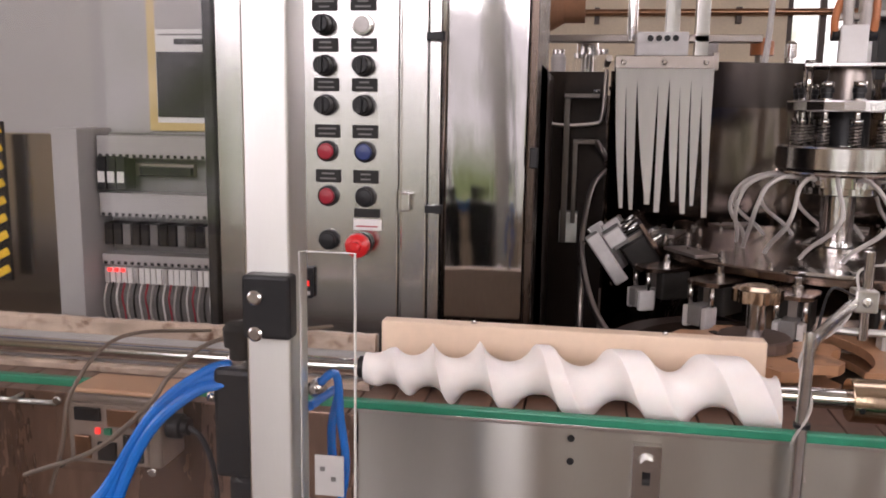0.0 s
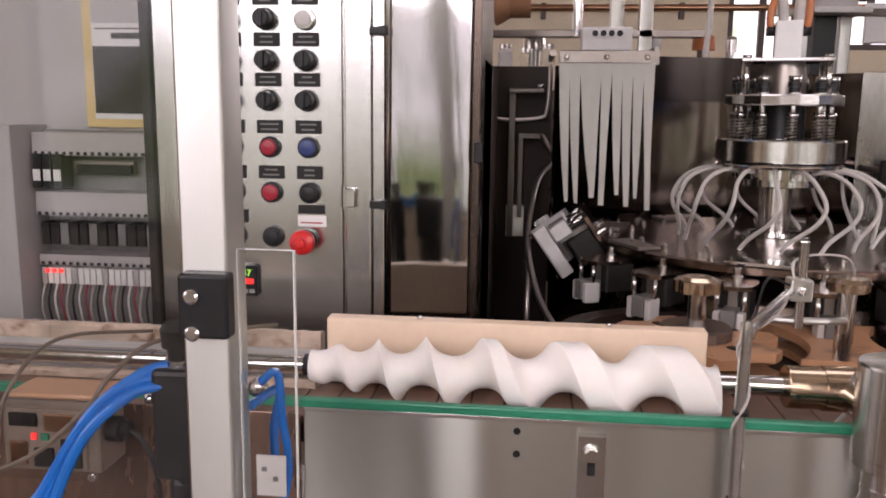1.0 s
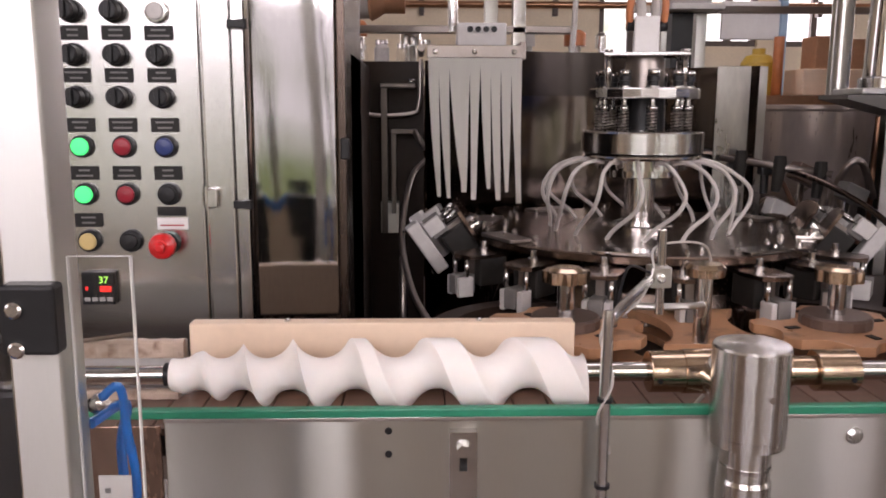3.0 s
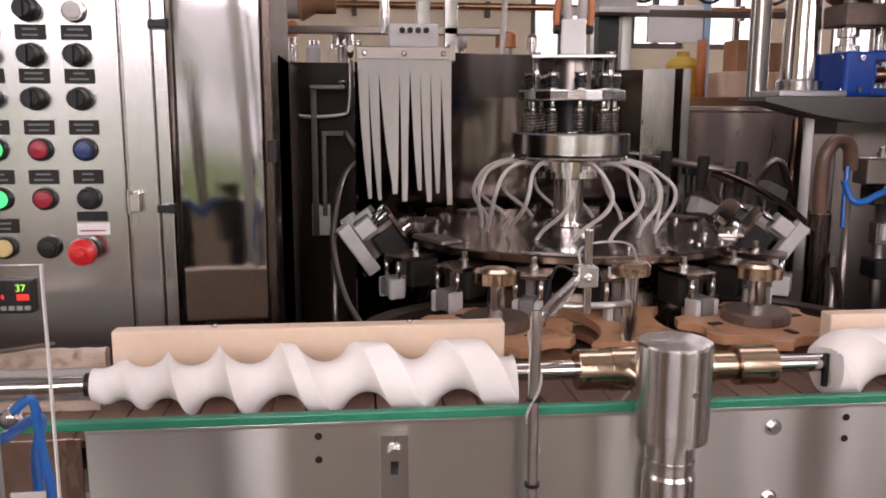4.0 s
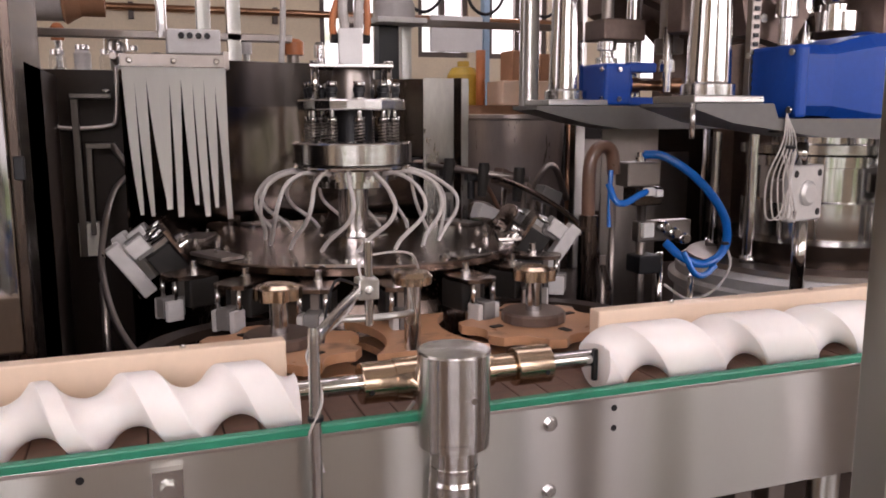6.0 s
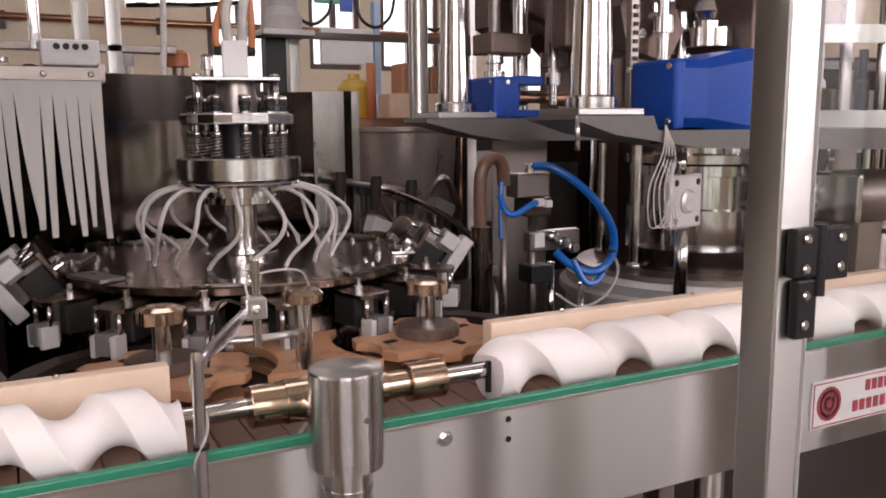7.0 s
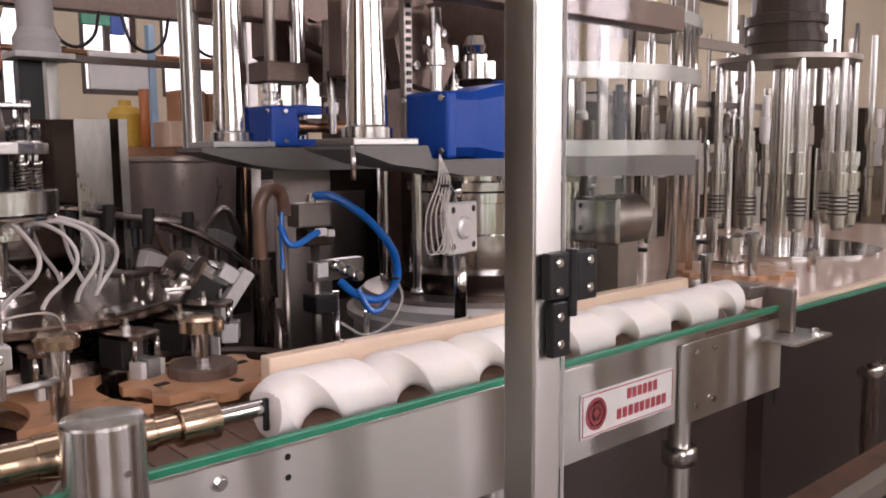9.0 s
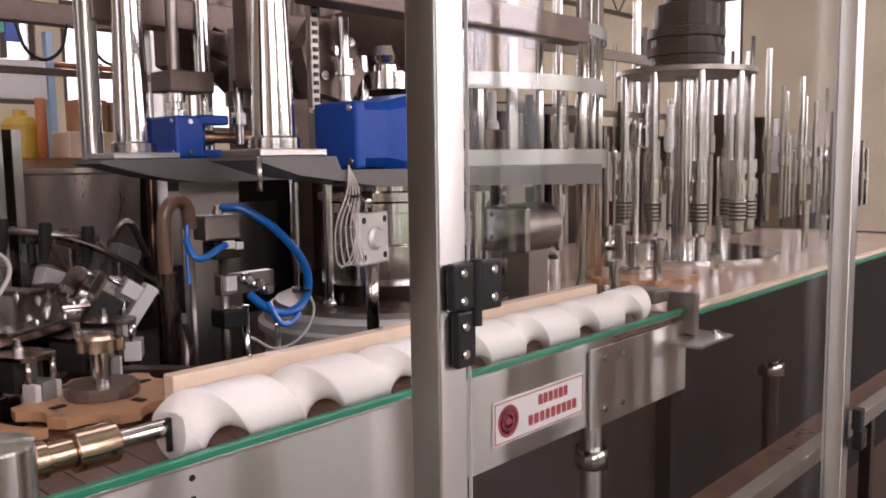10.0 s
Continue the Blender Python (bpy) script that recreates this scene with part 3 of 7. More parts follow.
def screw_gearbox():
    g = thing("screw_drive", (0.322, 0.80, 0.8), "round stainless drive housing on a vertical tube", "drive unit")
    cx, cy = 0.318, 0.795
    part("housing", lathe(B(), (cx, cy, 0.944), [(0.034, 0), (0.0362, 0.001), (0.0362, 0.010), (0.0368, 0.011), (0.0372, 0.0975), (0.0358, 0.1), (0.0, 0.1)], 64), HOUSING, g)
    part("vent_hole", lathe(B(), (0.3255, cy - 0.0378, 1.0), [(0.0032, 0), (0.0032, 0.003)], 16, "y"), MATTE_STEEL, g)
    part("tube", lathe(B(), (cx, cy, 0.60), [(0.0265, -0.6), (0.0265, 0.305), (0.0245, 0.309), (0.0245, 0.3425)], 48), HOUSING, g)
    part("groove_ring", lathe(B(), (cx, cy, 0.919), [(0.0255, 0), (0.0255, 0.004)], 48), TURNED, g)
    part("cross_hub", lathe(B(), (cx - 0.038, AX_Y, AX_Z), [(0.024, 0), (0.024, 0.076)], 40, "x"), WARM_REFLECT_STEEL, g)
    part("neck", rod(B(), (cx, cy, AX_Z), (cx, AX_Y, AX_Z), 0.024, 32), POLISHED, g)
    for x0, x1, r in ((0.243, 0.284, 0.0225), (0.365, 0.398, 0.019), (0.398, 0.425, 0.016), (0.425, 0.47, 0.0225)):
        part("coupling", lathe(B(), (x0, AX_Y, AX_Z), [(r - 0.001, 0), (r, 0.001), (r, x1 - x0 - 0.001), (r - 0.001, x1 - x0)], 40, "x"), WARM_REFLECT_STEEL, g, "steel shaft coupling with warm reflections in its colour")
    for x in (0.251, 0.46):
        part("set_screw", lathe(B(), (x, AX_Y - 0.0228, AX_Z - 0.004), [(0.003, 0), (0.003, 0.002)], 12, "y"), BLACK, g)


screw_gearbox()

# ---- door frame in front, control panel, electric cabinet ----


def frame_posts():
    for x0, x1, y0, y1, lab in ((-0.2545, -0.2225, 0.523, 0.558, "slim stainless door post with a black hinge"),
                                (0.598, 0.634, 0.523, 0.560, "square stainless door post with black hinges"),
                                (1.645, 1.679, 0.505, 0.537, "square stainless corner post of the machine guard")):
        p = thing("door_post", ((x0 + x1) / 2, (y0 + y1) / 2, 0), lab, "post", "guard posts")
        part("tube", box(B(), x0, x1, y0, y1, 0.0, 2.1, 0.002), STEEL, p)


frame_posts()


def hinges():
    h = thing("hinge", (-0.236, 0.52, 1.14), "black hinge block with two screws on a post", "hinge", "guard hinges")
    part("leaf", box(B(), -0.2505, -0.2175, 0.507, 0.5225, 1.124, 1.1665, 0.0025), BLACK, h)
    for z in (1.152, 1.128):
        part("screw_head", lathe(B(), (-0.2405, 0.5035, z), [(0.0035, 0), (0.005, 0.0012), (0.005, 0.004)], 20, "y"), TURNED, h)
    h = thing("hinge", (0.625, 0.51, 1.14), "black two-leaf hinge with bolts on a post", "hinge", "guard hinges")
    part("leaf", box(B(), 0.612, 0.636, 0.513, 0.5225, 1.099, 1.1495, 0.002), BLACK, h)
    part("leaf", box(B(), 0.6385, 0.668, 0.509, 0.5205, 1.148, 1.193, 0.002), BLACK, h)
    part("knuckle", rod(B(), (0.637, 0.514, 1.135), (0.637, 0.514, 1.195), 0.0055), BLACK, h)
    part("leaf", box(B(), 0.606, 0.6365, 0.512, 0.5222, 1.1515, 1.193, 0.002), BLACK, h)
    for x, y, z in ((0.621, 0.51, 1.136), (0.621, 0.51, 1.111), (0.618, 0.509, 1.184), (0.618, 0.509, 1.159), (0.656, 0.506, 1.184), (0.656, 0.506, 1.159)):
        part("screw_head", lathe(B(), (x, y, z), [(0.003, 0), (0.0045, 0.0012), (0.0045, 0.004)], 16, "y"), TURNED, h)
    h = thing("hinge", (1.66, 0.50, 0.8), "small black hinge low on the corner post", "hinge", "guard hinges")
    part("leaf", box(B(), 1.688, 1.715, 0.488, 0.5045, 0.772, 0.812, 0.003), BLACK, h)
    part("leaf", box(B(), 1.698, 1.735, 0.488, 0.5045, 0.732, 0.77, 0.003), BLACK, h)
    for x, z in ((1.70, 0.80), (1.70, 0.783), (1.715, 0.76), (1.715, 0.742)):
        part("screw_head", lathe(B(), (x, 0.4875, z), [(0.003, 0.001), (0.0045, -0.0012), (0, -0.002)], 12, "y"), TURNED, h)


hinges()


def guard_door(name, x0, x1, z0, z1, lab, y=0.54, rim=0.0006):
    d = thing(name, ((x0 + x1) / 2, y, z0), lab, "guard door")
    pane = part("pane", box(B(), x0, x1, y - 0.002, y + 0.002, z0, z1), PLEXI, d, "clear acrylic pane")
    pane.visible_shadow = False
    part("pane_edge", box(box(box(B(), x0 - 0.0006, x0, y - 0.002, y + 0.002, z0, z1), x1, x1 + 0.0008, y - 0.002, y + 0.002, z0, z1),
                          x0, x1, y - 0.002, y + 0.002, z1, z1 + rim), PLEXI_EDGE, d)
    return d


guard_door("guard_door", -1.3, -0.257, 0.55, 2.05, "clear acrylic guard door beside the post")
guard_door("guard_door", -0.2215, -0.1835, 0.60, 1.178, "narrow clear acrylic guard panel beside the post", rim=0.00005)
guard_door("guard_door", 0.657, 1.648, 0.55, 2.05, "clear acrylic guard door between two posts")

PY = 1.126


def push_button(x, z, cap, kind, lab):
    b = thing("push_button", (x, PY, z), lab, "button", "control buttons")
    part("bezel", lathe(B(), (x, PY, z), [(0.0148, -0.001), (0.0148, -0.005), (0.0135, -0.0085), (0.0112, -0.0088)], 28, "y"), BLACK if kind != "pale" else TURNED, b)
    if kind == "knob":
        k = lathe(B(), (x, PY, z), [(0.0125, -0.006), (0.0118, -0.022), (0.0095, -0.024), (0.0, -0.024)], 24, "y")
        box(k, x - 0.003, x + 0.003, PY - 0.029, PY - 0.022, z - 0.011, z + 0.011, 0.001)
        part("knob", k, cap, b)
    else:
        part("cap", lathe(B(), (x, PY, z), [(0.0112, -0.006), (0.0112, -0.011), (0.0095, -0.0125), (0.0, -0.0135)], 24, "y"), cap, b)


def name_plate(x, z, w=0.036, bars=2, group="button name plates"):
    p = thing("name_plate", (x, PY, z), "small dark engraved name plate with worn bars", "name plate", group)
    part("plate", box(B(), x - w / 2, x + w / 2, PY - 0.0022, PY - 0.0005, z - 0.009, z + 0.009, 0.0005), LABEL, p)
    r = random.Random(int(1000 * (x * 3 + z * 7)))
    for i in range(bars):
        ww = w * r.uniform(0.35, 0.8)
        zz = z + 0.0035 - 0.007 * i
        part("text_bar", box(B(), x - ww / 2, x + ww / 2, PY - 0.0029, PY - 0.0024, zz - 0.0012, zz + 0.0012), LABEL_INK, p)


def control_cabinet():
    c = thing("control_cabinet", (-0.4, 1.3, 0), "tall satin stainless control cabinet with button panel", "cabinet")
    part("body", box(B(), -0.553, -0.247, PY + 0.006, 1.50, 0.0, 1.95, 0.003), PANEL, c)
    door = part("door", box(B(), -0.551, -0.287, PY, PY + 0.0035, 0.30, 1.94, 0.002), PANEL, c, "satin steel door with buttons")
    part("door", box(B(), -0.283, -0.247, PY - 0.002, PY + 0.0035, 0.30, 1.94, 0.002), PANEL, c, "narrow steel frame strip")
    part("gasket", box(B(), -0.568, -0.5545, PY - 0.004, PY + 0.02, 0.3, 1.94, 0.003), RUBBER, c, "black rubber edge gasket")
    part("latch", box(box(B(), -0.281, -0.267, PY - 0.016, PY - 0.0025, 1.138, 1.163, 0.002), -0.284, -0.281, PY - 0.010, PY - 0.0025, 1.135, 1.166), TURNED, door)
    black_x, mid_x, left_x = -0.333, -0.387, -0.441
    rows = (1.387, 1.333, 1.280, 1.217, 1.155, 1.093)
    lit = glow("lit_green", (0.02, 0.85, 0.2), 1.1)
    for r, z in enumerate(rows):
        for k, x in enumerate((left_x, mid_x, black_x)):
            xx = x - 0.004 * (z - 1.2) * 4
            if r < 3:
                kind, cap, lab = "knob", BLACK, "black rotary selector switch on the panel"
                if r == 0 and k == 2:
                    kind, cap, lab = "pale", LIGHT_PLASTIC, "pale unlit indicator lamp on the panel"
            elif r < 5:
                cap = (lit, BUTTON_RED, BUTTON_BLUE if r == 3 else BLACK)[k]
                kind, lab = "push", ("lit green push button on the panel", "red push button on the panel", "blue push button on the panel" if r == 3 else "black push button on the panel")[k]
            else:
                if k == 2:
                    continue
                kind, cap, lab = ("push", YELLOW, "yellow push button on the panel") if k == 0 else ("push", BLACK, "black blanking plug on the panel")
            push_button(xx, z, cap, kind, lab)
            if not (r == 5 and k == 1):
                name_plate(xx, z + 0.0275)
    e = thing("emergency_stop", (-0.337, PY, 1.09), "red mushroom emergency stop knob", "emergency stop")
    part("collar", lathe(B(), (-0.337, PY, 1.09), [(0.015, -0.0005), (0.015, -0.008), (0.011, -0.009), (0.011, -0.02)], 28, "y"), BLACK, e)
    part("knob", lathe(B(), (-0.337, PY, 1.09), [(0.011, -0.018), (0.0165, -0.022), (0.0175, -0.028), (0.016, -0.034), (0.010, -0.038), (0.0, -0.039)], 32, "y"), RED, e)
    part("centre_cap", lathe(B(), (-0.337, PY - 0.039, 1.09), [(0.007, 0), (0.007, -0.006), (0.004, -0.008), (0, -0.008)], 20, "y"), RED, e)
    p = thing("warning_label", (-0.331, PY, 1.122), "dark name plate above a white strip", "name plate")
    part("plate", box(B(), -0.349, -0.312, PY - 0.002, PY - 0.0005, 1.126, 1.138), LABEL, p)
    part("plate", box(B(), -0.350, -0.310, PY - 0.002, PY - 0.0005, 1.108, 1.1235), PAPER, p, "white strip with a faded red line")
    part("text_bar", box(B(), -0.346, -0.315, PY - 0.0026, PY - 0.0022, 1.1125, 1.1145), RED_INK, p)
    t = thing("temperature_controller", (-0.43, PY, 1.03), "black panel temperature controller with lit digits", "controller")
    part("case", box(B(), -0.4515, -0.408, PY - 0.011, PY - 0.0005, 1.008, 1.052, 0.002), BLACK, t)
    red_lit, green_lit = glow("lit_red_digits", (0.9, 0.03, 0.02), 1.3), glow("lit_green_digits", (0.35, 0.9, 0.1), 1.4)
    cu = bpy.data.curves.new("digits", "FONT")
    cu.body, cu.size, cu.extrude = "37", 0.013, 0.0002
    dg = new("digits", cu)
    dg.data.materials.append(green_lit)
    dg.parent, dg.matrix_parent_inverse = t, t.matrix_basis.inverted()
    dg.matrix_basis = pose(-0.4285, PY - 0.0116, 1.0375, 90, 0, 0)
    part("digit_block", box(B(), -0.427, -0.4125, PY - 0.0118, PY - 0.0113, 1.026, 1.0335), red_lit, t)
    part("digit_block", box(B(), -0.446, -0.443, PY - 0.0118, PY - 0.0113, 1.028, 1.033), red_lit, t)
    for i in range(4):
        part("key", box(B(), -0.448 + i * 0.0098, -0.4405 + i * 0.0098, PY - 0.0122, PY - 0.0113, 1.013, 1.0185, 0.0008), GREY_BOX, t)
    return c


control_cabinet()


def polished_panel():
    c = thing("side_cabinet", (-0.17, 1.3, 0), "mirror-polished stainless cabinet with a narrow door", "cabinet")
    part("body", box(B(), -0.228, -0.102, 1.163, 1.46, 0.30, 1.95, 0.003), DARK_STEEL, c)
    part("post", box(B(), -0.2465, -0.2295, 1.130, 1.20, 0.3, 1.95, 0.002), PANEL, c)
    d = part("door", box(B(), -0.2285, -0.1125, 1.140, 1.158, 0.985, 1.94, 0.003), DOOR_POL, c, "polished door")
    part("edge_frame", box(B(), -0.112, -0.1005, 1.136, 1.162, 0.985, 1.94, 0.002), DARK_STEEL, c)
    part("edge_rod", rod(B(), (-0.2255, 1.134, 0.985), (-0.2255, 1.134, 1.94), 0.0035, 12), POLISHED, c)
    for z in (1.372, 1.141):
        part("hinge", box(rod(B(), (-0.229, 1.124, z - 0.006), (-0.229, 1.124, z + 0.006), 0.006), -0.248, -0.226, 1.118, 1.13, z - 0.005, z + 0.005, 0.001), BLACK, d)
    part("hinge", box(B(), -0.1075, -0.0955, 1.124, 1.1355, 1.20, 1.228, 0.002), BLACK, d)


polished_panel()


def electric_cabinet():
    c = thing("electric_cabinet", (-0.85, 1.5, 0), "open grey electric cabinet with terminals and cable ducts", "cabinet")
    part("back_plate", box(B(), -0.91, -0.57, 1.44, 1.45, 0.82, 1.226, 0.001), INNER_GREY, c)
    part("side_wall", box(B(), -0.925, -0.875, 1.34, 1.45, 0.80, 1.235, 0.002), CABINET, c)
    part("shell", box(B(), -1.25, -0.5, 1.455, 1.60, 0.3, 1.95, 0.003), CABINET, c)
    part("door", box(B(), -1.10, -0.935, 1.36, 1.375, 0.80, 1.225, 0.003), PANEL, c, "open inner door of dull steel")
    for z0, z1 in ((1.182, 1.222), (1.075, 1.118), (0.985, 1.005)):
        duct = part("cable_duct", box(B(), -0.872, -0.575, 1.395, 1.438, z0, z1, 0.001), GREY_BOX, c)
        n = 22
        for i in range(n):
            x = -0.868 + i * 0.0132
            part("duct_slot", box(B(), x, x + 0.006, 1.3935, 1.3948, z0 + 0.001, z0 + 0.007), BLACK, duct)
    part("din_rail", box(B(), -0.872, -0.70, 1.425, 1.439, 1.148, 1.172, 0.001), MATTE_STEEL, c)
    part("rail_cover", box(B(), -0.80, -0.70, 1.412, 1.4245, 1.150, 1.166, 0.001), BLACK, c)
    for i in range(16):
        x = -0.868 + i * 0.018
        part("device", box(B(), x, x + 0.0155, 1.40, 1.438, 1.022, 1.062, 0.0015), (RUBBER, BLACK, INNER_GREY)[i % 3], c)
    for i in range(3):
        x = -0.868 + i * 0.019
        rl = part("relay", box(B(), x, x + 0.017, 1.385, 1.424, 1.125, 1.185, 0.002), BLACK, c)
        part("relay_label", box(B(), x + 0.002, x + 0.015, 1.3835, 1.3848, 1.138, 1.158), PAPER, rl)
    for i in range(24):
        x = -0.866 + i * 0.0115
        tb = part("terminal", box(B(), x, x + 0.0095, 1.39, 1.438, 0.952, 0.982, 0.001), PAPER if i % 5 else GREY_BOX, c)
        part("wire", sweep(B(), spline([(x + 0.005, 1.392, 0.954), (x + 0.006, 1.378, 0.93), (x + 0.002 * (i % 4), 1.386, 0.90), (x, 1.40, 0.87)], 9), 0.0018, 6),
             (CABLE, BLACK, PAPER, RED_INK)[i % 4], tb)
    for i in range(3):
        part("lamp", box(B(), -0.856 + i * 0.013, -0.850 + i * 0.013, 1.384, 1.389, 0.974, 0.980), glow("lit_red_%d" % i, (1, 0.04, 0.03), 2.0), c)
    c.matrix_basis = Matrix.Translation((-0.036, 0, 0)) @ c.matrix_basis
    p = thing("document_pocket", (-0.72, 1.44, 1.24), "yellow card frame with a printed sheet and dark photo", "document")
    part("card", box(B(), -0.79, -0.575, 1.446, 1.4535, 1.243, 1.62, 0.001), YELLOW, p)
    part("sheet", box(B(), -0.772, -0.59, 1.4435, 1.4455, 1.258, 1.60), PAPER, p)
    part("photo", box(B(), -0.770, -0.592, 1.441, 1.4432, 1.268, 1.385), RUBBER, p, "dark photo print")
    part("photo", box(B(), -0.770, -0.592, 1.441, 1.4432, 1.425, 1.60), GREY_BOX, p, "grey photo print")
    part("text_bar", box(B(), -0.735, -0.66, 1.442, 1.4433, 1.398, 1.408), LABEL, p)
    part("text_bar", box(B(), -0.765, -0.60, 1.442, 1.4433, 1.414, 1.417), LABEL_INK, p)
    p.matrix_basis = Matrix.Translation((-0.04, 0, -0.012)) @ p.matrix_basis
    w = thing("warning_strip", (-1.01, 1.33, 0.9), "black and yellow hazard striped edge strip", "warning strip")
    part("strip", box(B(), -1.061, -1.033, 1.325, 1.3335, 0.96, 1.245), BLACK, w)
    for i in range(9):
        m = pose(-1.047, 1.3245, 0.978 + i * 0.031) @ pose(0, 0, 0, 0, -28, 0)
        part("yellow_stripe", move(box(B(), -0.0145, 0.0145, -0.0012, 0.0, -0.0068, 0.0068), m), HAZARD_YELLOW, w)
    w.matrix_basis = Matrix.Translation((-0.012, 0, 0)) @ w.matrix_basis


electric_cabinet()

# ---- pneumatics in front of the conveyor ----


def junction_box():
    j = thing("junction_box", (-0.49, 0.79, 0.90), "grey junction box with a clear lid and screws", "junction box")
    part("base", box(B(), -0.552, -0.425, 0.765, 0.829, 0.893, 0.985, 0.004), JUNCTION, j)
    for x0, x1, z0, z1, m in ((-0.535, -0.50, 0.955, 0.972, BLACK), (-0.49, -0.45, 0.95, 0.972, COPPER), (-0.536, -0.515, 0.905, 0.935, COPPER), (-0.505, -0.48, 0.904, 0.928, BLACK), (-0.47, -0.444, 0.904, 0.94, RUBBER)):
        part("component", box(B(), x0, x1, 0.753, 0.7575, z0, z1, 0.001), m, j)
    lid = part("lid", box(B(), -0.560, -0.420, 0.750, 0.764, 0.888, 0.990, 0.004), PLEXI, j, "clear plastic lid")
    for x in (-0.553, -0.428):
        for z in (0.897, 0.981):
            part("screw", lathe(B(), (x, 0.7495, z), [(0.0055, 0), (0.0055, -0.003), (0.004, -0.004)], 14, "y"), TURNED, lid)
    board = part("board", box(B(), -0.54, -0.44, 0.758, 0.7645, 0.90, 0.976), JUNCTION, j)
    part("lamp", box(B(), -0.508, -0.502, 0.7545, 0.7575, 0.938, 0.946), glow("lit_red_led", (1, 0.05, 0.04), 1.0), board)
    part("lamp", box(B(), -0.496, -0.486, 0.7545, 0.7575, 0.938, 0.946), GREEN, board)
    part("top_cover", box(B(), -0.545, -0.40, 0.766, 0.8285, 0.9855, 0.9925, 0.003), ORANGE_SHEEN, j, "top cover with an orange reflection in its colour")
    part("gland", lathe(B(), (-0.418, 0.785, 0.945), [(0.016, -0.004), (0.016, 0.012), (0.011, 0.014), (0.011, 0.022)], 18, "x"), BLACK, j)
    part("cable", sweep(B(), spline([(-0.398, 0.785, 0.945), (-0.378, 0.783, 0.93), (-0.362, 0.78, 0.89), (-0.356, 0.78, 0.80)], 20), 0.0035, 8), BLACK, j)

    j.matrix_basis = Matrix.Translation((-0.026, 0.0075, -0.0)) @ j.matrix_basis @ Matrix.Scale(0.84, 4)


junction_box()


def air_valve():
    v = thing("air_regulator", (-0.28, 0.56, 0.98), "black air filter regulator fixed to the post", "regulator")
    part("body", box(box(B(), -0.292, -0.2555, 0.548, 0.590, 1.005, 1.088, 0.004), -0.286, -0.2555, 0.555, 0.585, 0.94, 1.005, 0.006), BLACK, v)
    part("bowl", lathe(B(), (-0.272, 0.57, 0.985), [(0.008, -0.055), (0.013, -0.05), (0.015, 0.0), (0.015, 0.02)], 20), BLACK, v)
    part("knob", lathe(B(), (-0.277, 0.567, 1.088), [(0.009, 0.0), (0.009, 0.012), (0.0125, 0.013), (0.0135, 0.026), (0.011, 0.030), (0, 0.031)], 22), RUBBER, v)
    part("collar", lathe(B(), (-0.277, 0.567, 1.086), [(0.0105, 0), (0.0105, 0.006)], 22), TURNED, v)
    part("screw", lathe(B(), (-0.2925, 0.556, 1.064), [(0.004, 0), (0.004, -0.006)], 12, "x"), TURNED, v)
    part("bracket", box(B(), -0.2555, -0.2545, 0.54, 0.56, 1.0, 1.08), STEEL, v)
    runs = (((-0.283, 0.56, 1.088), (-0.30, 0.552, 1.083), (-0.335, 0.545, 1.055), (-0.37, 0.54, 1.00), (-0.395, 0.53, 0.95), (-0.41, 0.53, 0.8)),
            ((-0.283, 0.556, 1.081), (-0.31, 0.55, 1.075), (-0.345, 0.545, 1.04), (-0.372, 0.54, 0.985), (-0.385, 0.53, 0.93), (-0.39, 0.53, 0.8)),
            ((-0.283, 0.552, 1.076), (-0.305, 0.548, 1.070), (-0.338, 0.542, 1.040), (-0.362, 0.537, 0.99), (-0.371, 0.532, 0.94), (-0.374, 0.53, 0.8)))
    for r in runs:
        part("air_hose", sweep(B(), spline(r, 30), 0.0041, 10), BLUE_TUBE, v, "blue air hose")


air_valve()


